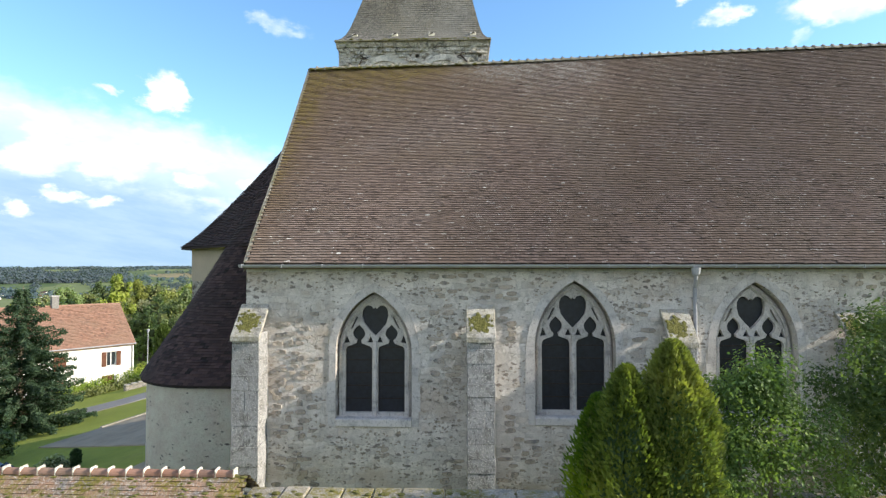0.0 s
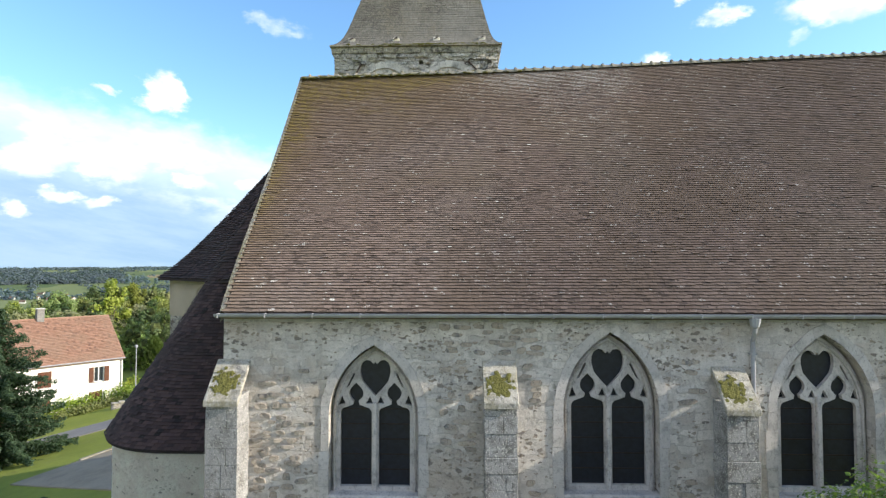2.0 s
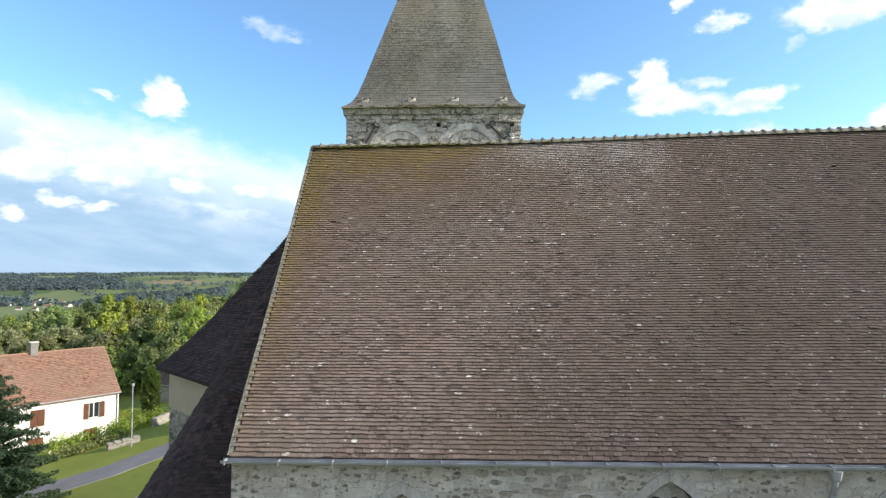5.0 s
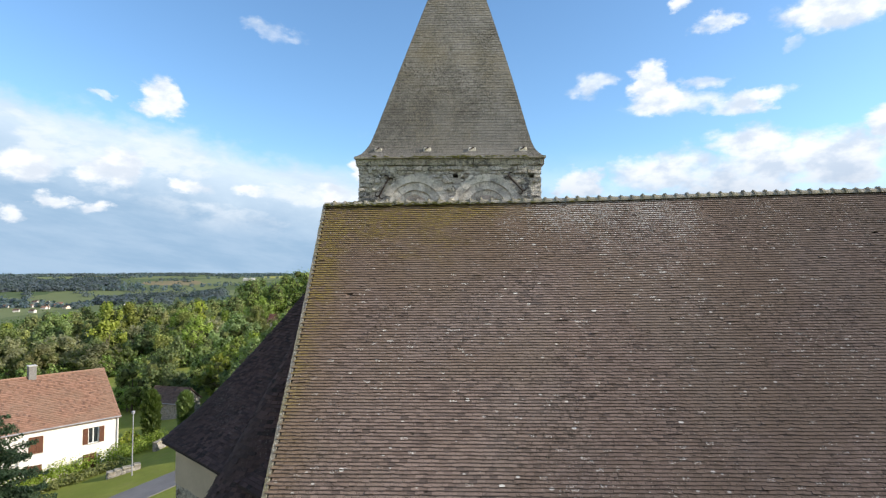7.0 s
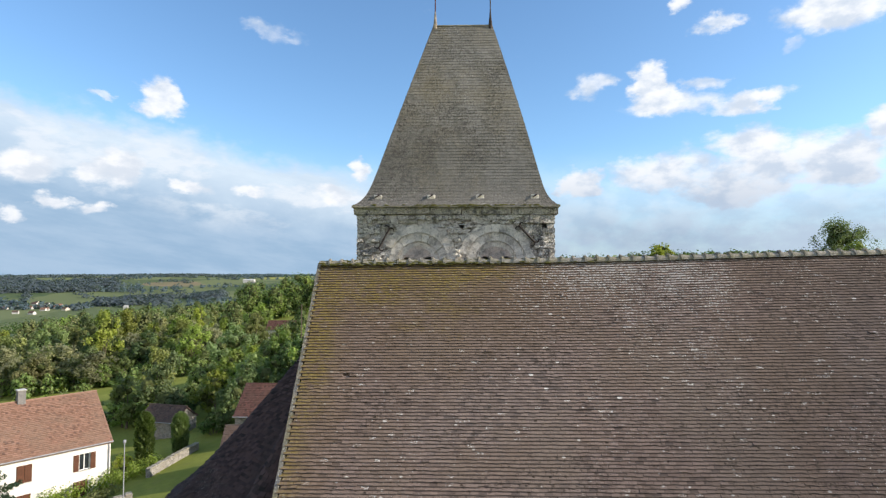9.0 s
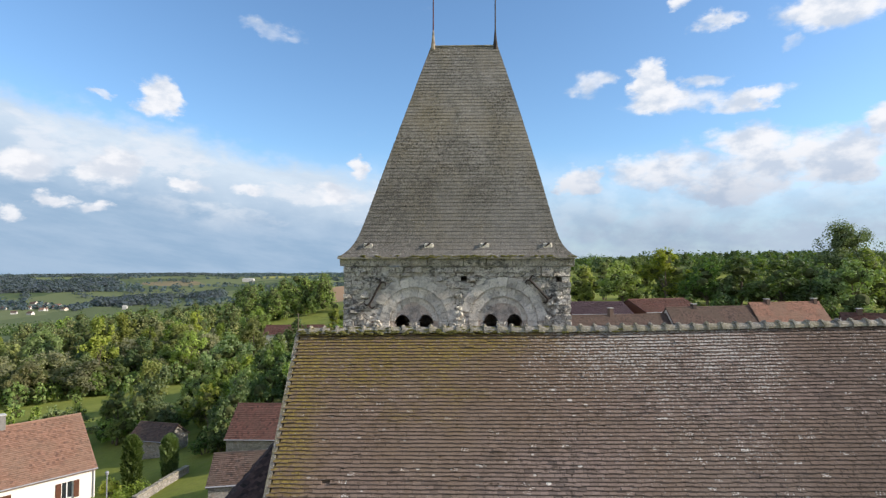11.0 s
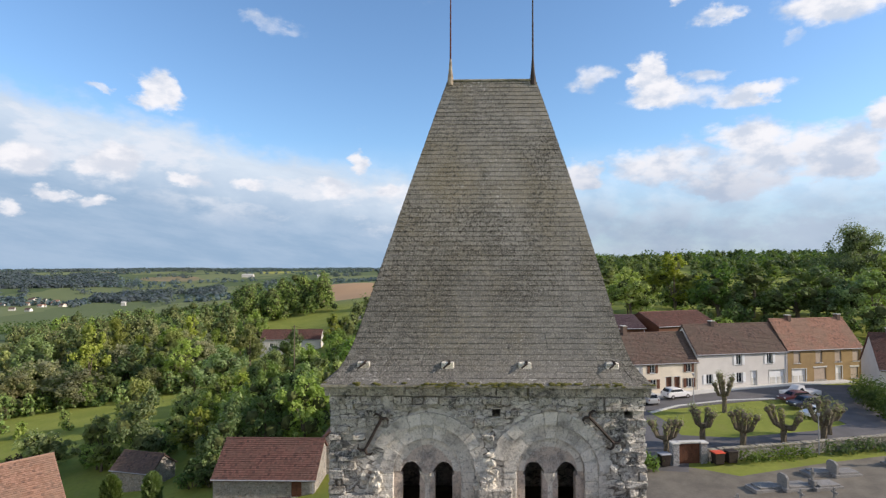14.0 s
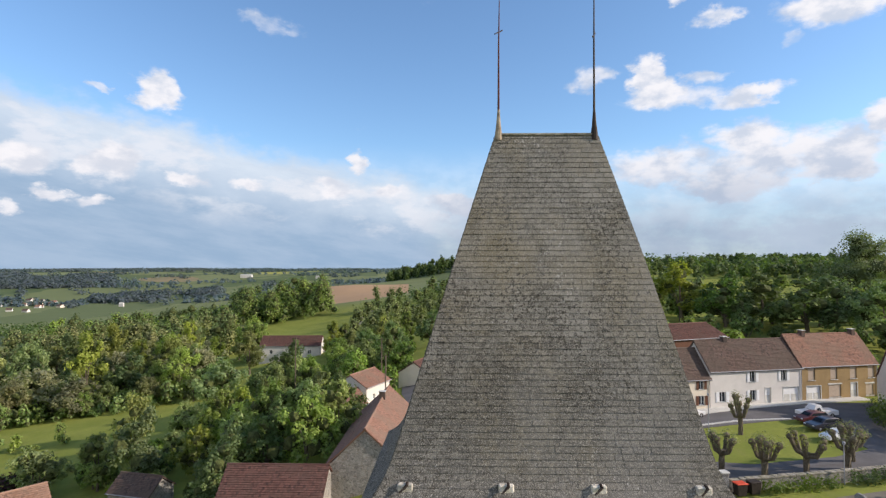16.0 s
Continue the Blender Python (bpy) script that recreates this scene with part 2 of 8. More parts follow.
def masonry(name, light, block=0.7, stones=0.5, brown=0.5):
    """Lime-washed rubble: pale squared blocks that show through, sparse dark stones, brown patches."""
    m, g, b = material(name, 0.95, 0.15)
    p = world_pos(g)
    warp = g.n("ShaderNodeVectorMath", {0: p, 1: g.n("ShaderNodeVectorMath", {0: g.noise(2.5, 4, 0.65, p, 1), "Scale": 0.16}, operation="SCALE").outputs[0]}, operation="ADD").outputs[0]
    grain, mid = g.noise(42, 5, 0.75, p), g.noise(6.0, 8, 0.75, p)
    q = scaled(g, warp, 2.9, 2.9, 5.4)
    f1 = g.n("ShaderNodeTexVoronoi", {"Vector": q, "Scale": 1.0, "Randomness": 0.72}, feature="F1", distance="CHEBYCHEV")
    f2 = g.n("ShaderNodeTexVoronoi", {"Vector": q, "Scale": 1.0, "Randomness": 0.72}, feature="F2", distance="CHEBYCHEV")
    edge = g.math("ADD", g.math("SUBTRACT", f2.outputs["Distance"], f1.outputs["Distance"]), g.math("MULTIPLY", g.math("SUBTRACT", mid, 0.5), 0.16))
    joint = g.ramp(edge, 0.01, 0.10)
    tone, pick, warm = g.n("ShaderNodeSeparateColor", {0: f1.outputs["Color"]}).outputs
    stone = g.mix(g.ramp(tone, 0.15, 0.8), tuple(v * 0.62 for v in light), tuple(min(1, v * 1.12) for v in light))
    stone = g.mix(g.ramp(warm, 0.72, 0.95, 0.0, 0.55), stone, (0.42, 0.32, 0.235))
    stone = g.mix(joint, tuple(v * 0.5 for v in light), stone)
    lime = g.mix(g.ramp(g.noise(1.6, 9, 0.75, p), 0.36, 0.62), tuple(v * (0.90 - 0.19 * block) for v in light), tuple(min(1, v * 1.06) for v in light))
    zone = g.ramp(g.math("ADD", g.noise(0.55, 6, 0.65, p), g.math("MULTIPLY", g.math("SUBTRACT", pick, 0.5), 0.5)), 0.40, 0.56, 0.08, 1.0)
    c = g.mix(g.math("MULTIPLY", zone, block), lime, stone)
    c = g.mix(g.math("MULTIPLY", g.ramp(g.noise(0.5, 7, 0.68, scaled(g, p, 1, 1, 1.4)), 0.50, 0.66), brown), c, (0.42, 0.325, 0.24))
    # dark stones, longer than high, that lie bare
    w2 = g.n("ShaderNodeVectorMath", {0: p, 1: g.n("ShaderNodeVectorMath", {0: g.noise(9.0, 4, 0.7, p, 1), "Scale": 0.15}, operation="SCALE").outputs[0]}, operation="ADD").outputs[0]
    dark_zone = g.ramp(g.noise(0.7, 6, 0.7, scaled(g, p, 0.8, 0.8, 1.3)), 0.44, 0.60, 0.06, 1.0)
    cover = None
    for sx, sz, share in ((5.0, 10.5, 0.42), (9.0, 17.0, 0.36)):
        d = g.n("ShaderNodeTexVoronoi", {"Vector": scaled(g, w2, sx, sx, sz), "Scale": 1.0}, feature="F1")
        dr, dg, db = g.n("ShaderNodeSeparateColor", {0: d.outputs["Color"]}).outputs
        chosen = g.ramp(g.math("SUBTRACT", g.math("MULTIPLY", dark_zone, share * stones * 1.6), dr), 0.0, 0.02)
        shape = g.ramp(d.outputs["Distance"], 0.46, 0.34)
        k = g.math("MULTIPLY", chosen, shape)
        c = g.mix(g.math("MULTIPLY", k, 0.9), c, g.mix(dg, (0.17, 0.152, 0.138), (0.36, 0.30, 0.24)))
        cover = k if cover is None else g.math("MAXIMUM", cover, k)
    pits = g.ramp(g.noise(11.0, 6, 0.75, scaled(g, w2, 1, 1, 2.0)), 0.60, 0.66)
    c = g.mix(g.math("MULTIPLY", g.math("MULTIPLY", pits, dark_zone), 0.8 * min(1, stones * 1.5)), c, (0.08, 0.07, 0.065))
    c = g.mix(g.ramp(grain, 0.47, 0.68, 0.0, 0.25 + 0.5 * block), c, tuple(v * 0.42 for v in light))
    c = g.mix(g.ramp(g.noise(1.0, 7, 0.7, scaled(g, p, 2.2, 2.2, 0.45)), 0.52, 0.72, 0.0, 0.15 + 0.3 * block), c, (0.30, 0.285, 0.27))
    g.put(b.inputs["Base Color"], c)
    h = g.math("ADD", g.math("MULTIPLY", g.math("MULTIPLY", joint, zone), 0.5 * block), g.math("ADD", g.math("MULTIPLY", grain, 0.4), g.math("ADD", g.math("MULTIPLY", mid, 0.9), g.math("MULTIPLY", pits, -1.0))))
    bump(g, b, h, 1.0, 0.05)
    return m


def ashlar(name, col, lichen=0.3, dark=0.3, moss=0.0, fine=30.0, worn=0.0):
    """Dressed limestone, a little different from block to block, spotted with lichen."""
    m, g, b = material(name, 0.95, 0.15)
    p = world_pos(g)
    rnd = g.n("ShaderNodeObjectInfo").outputs["Random"]
    isl = g.n("ShaderNodeNewGeometry").outputs["Random Per Island"]
    tone = g.math("ADD", g.math("MULTIPLY", rnd, 0.5), g.math("MULTIPLY", isl, 0.5))
    c = g.mix(tone, tuple(v * 0.72 for v in col), tuple(min(1, v * 1.15) for v in col))
    c = g.mix(g.ramp(g.noise(3.0, 6, 0.65, p), 0.45, 0.7, 0.0, dark * 1.6), c, (0.17, 0.165, 0.16))
    spots = g.ramp(g.noise(fine, 4, 0.75, p), 0.55, 0.61)
    c = g.mix(g.math("MULTIPLY", spots, lichen), c, (0.66, 0.65, 0.60))
    dspots = g.ramp(g.noise(17, 4, 0.75, scaled(g, p, 1.3, 1, 0.8)), 0.55, 0.62)
    c = g.mix(g.math("MULTIPLY", dspots, dark), c, (0.10, 0.10, 0.095))
    if worn:
        # flaked faces, and crevices whose shade is painted as dark spots
        cr = g.ramp(g.noise(6.5, 7, 0.78, scaled(g, p, 1, 1, 1.5)), 0.56, 0.62)
        c = g.mix(g.math("MULTIPLY", cr, 0.85 * worn), c, (0.06, 0.065, 0.055))
        c = g.mix(g.ramp(g.noise(2.2, 6, 0.7, p), 0.48, 0.66, 0.0, 0.5 * worn), c, (0.44, 0.37, 0.29))
        c = g.mix(g.ramp(g.noise(13.0, 6, 0.8, p), 0.52, 0.60, 0.0, 0.8 * worn), c, (0.80, 0.765, 0.69))
        c = g.mix(g.ramp(g.noise(26.0, 5, 0.8, scaled(g, p, 1, 1, 1.3)), 0.56, 0.62, 0.0, 0.85 * worn), c, (0.06, 0.075, 0.068))
    if moss:
        green = g.math("MULTIPLY", g.ramp(g.noise(1.4, 7, 0.75, p), 0.44, 0.56), g.ramp(g.noise(22, 4, 0.7, p), 0.36, 0.56))
        c = g.mix(g.math("MULTIPLY", green, moss), c, g.mix(g.noise(9, 3, 0.6, p), (0.09, 0.075, 0.02), (0.27, 0.235, 0.045)))
    g.put(b.inputs["Base Color"], c)
    bump(g, b, g.math("ADD", g.noise(30, 5, 0.7, p), g.math("MULTIPLY", g.noise(5 + 4 * worn, 5, 0.7, p), 1.2 + 0.8 * worn)), 0.8 + 0.2 * worn, 0.02 + 0.035 * worn)
    return m


def roof_tile(name, cols, moss=0.0, pale=0.3, grey=0.0, lichen_spots=0.2, spot=11.0, streaks=0.0, dots=0.0, specks=0.0):
    """Old clay tiles: a tone for each tile, lichen dots, and moss and grey bloom in patches of the roof."""
    m, g, b = material(name, 0.92, 0.2)
    p = world_pos(g)
    isl = g.n("ShaderNodeNewGeometry").outputs["Random Per Island"]
    rnd = g.n("ShaderNodeObjectInfo").outputs["Random"]
    r = g.math("FRACT", g.math("ADD", g.math("MULTIPLY", isl, 7.31), g.math("MULTIPLY", rnd, 3.7)))
    c = g.mix(g.ramp(r, 0.0, 0.7), cols[0], cols[1])
    c = g.mix(g.ramp(r, 0.82, 0.97), c, cols[2])
    c = g.mix(g.ramp(g.noise(0.45, 5, 0.6, p), 0.42, 0.62, 0.0, 0.7), c, cols[3])
    c = g.mix(g.ramp(g.noise(14, 4, 0.7, p), 0.52, 0.70, 0.0, 0.5), c, (0.07, 0.055, 0.048))
    if streaks:
        st = g.noise(1.0, 6, 0.7, scaled(g, p, 2.2, 2.2, 0.35))
        c = g.mix(g.ramp(st, 0.48, 0.68, 0.0, streaks), c, (0.085, 0.08, 0.068))
        st = g.noise(1.3, 6, 0.7, scaled(g, p, 1.9, 1.9, 0.3))
        c = g.mix(g.ramp(st, 0.55, 0.70, 0.0, streaks * 0.7), c, (0.22, 0.17, 0.08))
    if dots:
        # darker towards the spire's eaves, ragged by noise
        hz = g.n("ShaderNodeSeparateXYZ", {0: p}).outputs[2]
        hz = g.math("ADD", hz, g.math("MULTIPLY", g.math("SUBTRACT", g.noise(0.7, 6, 0.7, p), 0.5), 7.0))
        c = g.mix(g.math("MULTIPLY", g.ramp(hz, 19.6, 17.2), g.ramp(g.noise(9.0, 5, 0.75, p), 0.36, 0.56, 0.25, 0.75)), c, (0.085, 0.083, 0.076))
        dz = g.ramp(g.noise(0.8, 5, 0.65, scaled(g, p, 1, 1, 0.6)), 0.34, 0.62, 0.62, 0.50)
        dn = g.noise(15.0, 4, 0.75, p)
        c = g.mix(g.math("MULTIPLY", g.ramp(g.math("SUBTRACT", dn, dz), 0.0, 0.035), dots), c, (0.06, 0.055, 0.045))
        c = g.mix(g.ramp(g.noise(42.0, 3, 0.7, p), 0.50, 0.62, 0.0, 0.75), c, (0.40, 0.37, 0.315))
        c = g.mix(g.ramp(g.noise(55.0, 3, 0.7, scaled(g, p, 1, 1, 0.7)), 0.53, 0.64, 0.0, 0.8), c, (0.09, 0.082, 0.07))
    if grey:
        gp = g.ramp(g.noise(0.35, 5, 0.6, scaled(g, p, 1.2, 0.5, 0.5)), 0.46, 0.62)
        c = g.mix(g.math("MULTIPLY", gp, grey), c, (0.30, 0.29, 0.27))
    if pale:
        r2 = g.math("FRACT", g.math("MULTIPLY", g.math("ADD", isl, rnd), 91.7))
        zone = g.ramp(g.noise(0.42, 5, 0.65, p), 0.38, 0.62, 0.992, 0.992 - 0.055 * pale)
        c = g.mix(g.math("MULTIPLY", g.ramp(g.math("SUBTRACT", r2, zone), 0.0, 0.01, 0.0, 0.8), g.ramp(g.noise(30, 2, 0.5, p), 0.535, 0.585)), c, (0.74, 0.71, 0.64))
    if specks:
        kn = g.noise(9.0, 5, 0.75, scaled(g, p, 1.2, 0.9, 0.9))
        kz = g.ramp(g.noise(0.4, 5, 0.65, p), 0.36, 0.62, 0.63, 0.54)
        c = g.mix(g.math("MULTIPLY", g.ramp(g.math("SUBTRACT", kn, kz), 0.0, 0.03), specks), c, (0.035, 0.027, 0.02))
        # round lichens and tufts of dark moss, each apart
        for size, rad, share, tint in ((7.5, 0.24, 0.30, (0.03, 0.023, 0.016)), (6.5, 0.22, 0.20, (0.60, 0.57, 0.51)), (3.8, 0.19, 0.14, (0.78, 0.75, 0.68))):
            vo = g.n("ShaderNodeTexVoronoi", {"Vector": scaled(g, p, 0.8, 1.1, 1.1), "Scale": size}, feature="F1")
            pr, pg, pb = g.n("ShaderNodeSeparateColor", {0: vo.outputs["Color"]}).outputs
            here = g.math("MULTIPLY", g.ramp(g.noise(0.5, 4, 0.6, p), 0.34, 0.60, 0.35, 1.0), share)
            keep = g.math("LESS_THAN", pr, here)
            edge = g.math("MULTIPLY", g.math("ADD", 0.45, g.math("MULTIPLY", pg, 0.65)), rad)
            blot = g.ramp(g.math("SUBTRACT", edge, vo.outputs["Distance"]), 0.0, 0.04)
            c = g.mix(g.math("MULTIPLY", g.math("MULTIPLY", blot, keep), 0.85), c, tint)
        # darkens the colour towards +x and the eaves, standing in for shading
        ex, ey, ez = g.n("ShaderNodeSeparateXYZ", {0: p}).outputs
        tile_shade = g.math("SUBTRACT", g.math("ADD", ex, g.math("MULTIPLY", g.math("SUBTRACT", g.noise(0.3, 4, 0.6, p), 0.5), 8.0)), g.math("MULTIPLY", g.math("SUBTRACT", ez, 9.0), 1.3))
        c = g.mix(g.math("MULTIPLY", g.ramp(tile_shade, -3.0, 7.0), 0.97), c, g.mix(1.0, c, (0.52, 0.52, 0.56), "MULTIPLY"))
    if moss:
        # moss creeps from the verge and the ridge, on the nave's far end
        sep = g.n("ShaderNodeSeparateXYZ", {0: p})
        px, pz = sep.outputs[0], sep.outputs[2]
        wob = g.math("MULTIPLY", g.math("SUBTRACT", g.noise(1.1, 6, 0.7, p), 0.5), 3.4)
        ridge = g.math("SUBTRACT", g.math("SUBTRACT", pz, 13.3), g.math("MULTIPLY", g.math("MAXIMUM", g.math("ADD", px, 2.0), 0.0), 0.55))
        verge = g.math("SUBTRACT", g.math("MULTIPLY", g.math("SUBTRACT", pz, 9.0), 0.16), g.math("ADD", px, 5.9))
        f = g.math("ADD", g.math("MAXIMUM", g.math("MULTIPLY", ridge, 0.9), g.math("MULTIPLY", verge, 1.6)), g.math("ADD", wob, 0.35))
        thin = g.ramp(g.noise(5, 5, 0.75, p), 0.37, 0.52)
        c = g.mix(g.math("MULTIPLY", g.math("MULTIPLY", g.ramp(f, -0.6, 0.9), thin), moss), c, g.mix(g.ramp(g.noise(16, 5, 0.75, p), 0.40, 0.60), (0.12, 0.088, 0.016), (0.36, 0.285, 0.04)))
        c = g.mix(g.math("MULTIPLY", g.ramp(f, -2.4, 0.2), 0.5 * moss), c, (0.20, 0.132, 0.07))
    if lichen_spots:
        zone = g.ramp(g.noise(0.5, 5, 0.6, scaled(g, p, 1.0, 0.6, 0.6)), 0.40, 0.64, 0.72, 0.57 + (0.05 if moss else 0.0))
        if moss:
            sx, sy, sz = g.n("ShaderNodeSeparateXYZ", {0: p}).outputs
            bl = g.math("ADD", g.math("POWER", g.math("DIVIDE", g.math("SUBTRACT", sx, 2.4), 3.2), 2.0), g.math("POWER", g.math("DIVIDE", g.math("SUBTRACT", sz, 13.6), 3.6), 2.0))
            zone = g.math("SUBTRACT", zone, g.ramp(bl, 1.3, 0.0, 0.0, 0.115))
            # lichen is thicker in the last courses below the ridge
            below = g.math("SUBTRACT", sz, g.math("ADD", g.math("MULTIPLY", sx, 0.0186), 14.2))
            below = g.math("ADD", below, g.math("MULTIPLY", g.math("SUBTRACT", g.noise(0.6, 5, 0.65, scaled(g, p, 1.6, 0.5, 0.5)), 0.5), 4.0))
            zone = g.math("SUBTRACT", zone, g.math("MULTIPLY", g.ramp(below, -2.6, -0.1, 0.0, 0.05), g.ramp(sx, -3.0, 4.0)))
        sp = g.ramp(g.math("SUBTRACT", g.noise(spot, 3, 0.75, p), zone), 0.0, 0.05)
        c = g.mix(g.math("MULTIPLY", sp, lichen_spots), c, (0.50, 0.48, 0.44))
    g.put(b.inputs["Base Color"], c)
    bump(g, b, g.math("ADD", g.noise(40, 4, 0.7, p), g.noise(6, 2, 0.5, p)), 0.6, 0.008)
    return m


def foliage(name, a, bcol, tip=None, rough=0.6):
    """Leaves: a tone for each leaf and for each plant."""
    m, g, b = material(name, rough, 0.25)
    isl = g.n("ShaderNodeNewGeometry").outputs["Random Per Island"]
    rnd = g.n("ShaderNodeObjectInfo").outputs["Random"]
    c = g.mix(isl, a, bcol)
    c = g.mix(g.ramp(g.noise(0.085, 3, 0.6, world_pos(g)), 0.36, 0.64), g.mix(1.0, c, (0.78, 0.82, 0.85), "MULTIPLY"), g.mix(1.0, c, (1.22, 1.22, 1.05), "MULTIPLY"))
    c = g.mix(1.0, c, (1.05, 1.08, 1.45), "MULTIPLY")
    if tip:
        c = g.mix(g.ramp(g.noise(0.9, 3, 0.6, world_pos(g)), 0.45, 0.68, 0.0, 0.8), c, tip)
    hsv = g.n("ShaderNodeHueSaturation", {"Hue": g.ramp(rnd, 0, 1, 0.488, 0.52), "Saturation": g.ramp(g.math("FRACT", g.math("MULTIPLY", rnd, 5.3)), 0, 1, 0.8, 1.1),
                                          "Value": g.ramp(g.math("FRACT", g.math("MULTIPLY", rnd, 9.1)), 0, 1, 0.8, 1.25), "Color": c}).outputs[0]
    g.put(b.inputs["Base Color"], hsv)
    tr = g.n("ShaderNodeBsdfTranslucent", {"Color": g.mix(1.0, hsv, (1.3, 1.5, 0.6), "MULTIPLY")})
    out = [n for n in m.node_tree.nodes if n.type == "OUTPUT_MATERIAL"][0]
    mx = g.n("ShaderNodeMixShader", {0: 0.38, 1: b.outputs[0], 2: tr.outputs[0]})
    m.node_tree.links.new(mx.outputs[0], out.inputs[0])
    return m


def ground_material():
    m, g, b = material("grass_land", 1.0, 0.1)
    p = world_pos(g)
    sep = g.n("ShaderNodeSeparateXYZ", {0: p})
    flat = g.n("ShaderNodeCombineXYZ", {0: sep.outputs[0], 1: sep.outputs[1], 2: 0.0}).outputs[0]
    lawn = g.mix(g.ramp(g.noise(0.12, 6, 0.6, flat), 0.3, 0.7), (0.19, 0.225, 0.04), (0.27, 0.295, 0.062))
    lawn = g.mix(g.ramp(g.noise(1.7, 5, 0.7, flat), 0.35, 0.75, 0.0, 0.6), lawn, (0.16, 0.18, 0.042))
    lawn = g.mix(g.ramp(g.noise(0.5, 5, 0.65, flat), 0.5, 0.72, 0.0, 0.55), lawn, (0.23, 0.225, 0.07))
    # fields of the far slopes
    wob = g.n("ShaderNodeVectorMath", {0: flat, 1: g.n("ShaderNodeVectorMath", {0: g.noise(0.004, 3, 0.5, flat, 1), "Scale": 160.0}, operation="SCALE").outputs[0]}, operation="ADD").outputs[0]
    f = g.n("ShaderNodeTexVoronoi", {"Vector": scaled(g, wob, 1.0, 0.55, 1.0), "Scale": 0.0075}, feature="F1")
    tone = g.n("ShaderNodeSeparateColor", {0: f.outputs["Color"]})
    t0, t1 = tone.outputs[0], tone.outputs[1]
    field = g.mix(t0, (0.07, 0.105, 0.045), (0.20, 0.225, 0.10))
    field = g.mix(g.ramp(t1, 0.90, 0.91), field, (0.26, 0.20, 0.12))
    field = g.mix(g.ramp(t1, 0.965, 0.97), field, (0.36, 0.35, 0.09))
    field = g.mix(g.ramp(g.noise(0.02, 5, 0.6, flat), 0.35, 0.7, 0.0, 0.5), field, (0.13, 0.16, 0.075))
    far = g.ramp(g.n("ShaderNodeVectorMath", {0: flat}, operation="LENGTH").outputs["Value"], 330, 420)
    c = g.mix(far, lawn, field)
    # ploughed field on the rise
    slant = g.math("DIVIDE", g.math("ADD", sep.outputs[0], 3.8), g.math("MAXIMUM", sep.outputs[1], 60.0))
    dx = g.math("DIVIDE", g.math("ADD", slant, 0.17), 0.088)
    dy = g.math("DIVIDE", g.math("SUBTRACT", sep.outputs[1], 512.0), 88.0)
    rr = g.math("MAXIMUM", g.math("ABSOLUTE", dx), g.math("ABSOLUTE", dy))
    c = g.mix(g.ramp(rr, 1.0, 0.97), c, g.mix(g.noise(0.03, 5, 0.6, flat), (0.36, 0.235, 0.135), (0.46, 0.30, 0.175)))
    g.put(b.inputs["Base Color"], c)
    bump(g, b, g.noise(6.0, 4, 0.7, flat), 0.6, 0.06)
    return m


M = {}
M["rubble"] = masonry("rubble_stone", (0.70, 0.655, 0.61), 0.5, 0.75, 0.55)
M["tower_rubble"] = rubble("tower_stone", (0.74, 0.70, 0.63), (0.15, 0.14, 0.13), 0.7, 6.0)
M["render_wall"] = masonry("lime_render", (1.0, 0.92, 0.82), 0.0, 0.17, 0.08)
M["stone_piece"] = ashlar("field_stone", (0.42, 0.36, 0.30), 0.3, 0.7)
M["ashlar"] = ashlar("ashlar_stone", (0.295, 0.292, 0.295), 1.0, 0.9, 0.0, 42.0)
M["frame_stone"] = ashlar("window_stone", (0.55, 0.52, 0.50), 0.35, 0.4)
M["arch_stone"] = ashlar("arch_stone", (0.74, 0.70, 0.62), 0.25, 0.45, 0.0, 30.0, 0.4)
M["tympanum"] = ashlar("tympanum_stone", (0.62, 0.52, 0.44), 0.3, 0.5, 0.0, 30.0, 0.35)
M["grave"] = ashlar("grave_stone", (0.25, 0.24, 0.225), 0.25, 0.5)
M["tower_block"] = ashlar("tower_block", (0.74, 0.70, 0.63), 0.6, 0.8, 0.0, 20.0, 1.0)
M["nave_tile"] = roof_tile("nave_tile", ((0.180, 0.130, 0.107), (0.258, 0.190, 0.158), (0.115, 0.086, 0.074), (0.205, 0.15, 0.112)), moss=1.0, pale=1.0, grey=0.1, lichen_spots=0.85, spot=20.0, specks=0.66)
# edge dirt and the shade under each course, put into one dark colour
M["tile_edge"] = plain("tile_edge_dirt_and_shade", (0.105, 0.08, 0.065), 1.0, 0.45, 3.0)
# dark brown chapel tiles, made near black by the deep shade in their tones
M["dark_tile"] = roof_tile("dark_tile", ((0.036, 0.026, 0.027), (0.076, 0.050, 0.049), (0.02, 0.018, 0.018), (0.040, 0.030, 0.029)), pale=0.0, lichen_spots=0.15, spot=20.0)
M["red_tile"] = roof_tile("red_tile", ((0.255, 0.138, 0.096), (0.33, 0.185, 0.134), (0.17, 0.105, 0.083), (0.25, 0.17, 0.125)), pale=0.0, lichen_spots=0.1)
M["brick_tile"] = roof_tile("brick_red_tile", ((0.115, 0.058, 0.048), (0.175, 0.088, 0.07), (0.075, 0.044, 0.038), (0.135, 0.08, 0.063)), pale=0.0, lichen_spots=0.15)
M["brown_tile"] = roof_tile("brown_tile", ((0.11, 0.075, 0.06), (0.16, 0.11, 0.09), (0.07, 0.055, 0.05), (0.13, 0.10, 0.08)), pale=0.0, lichen_spots=0.15)
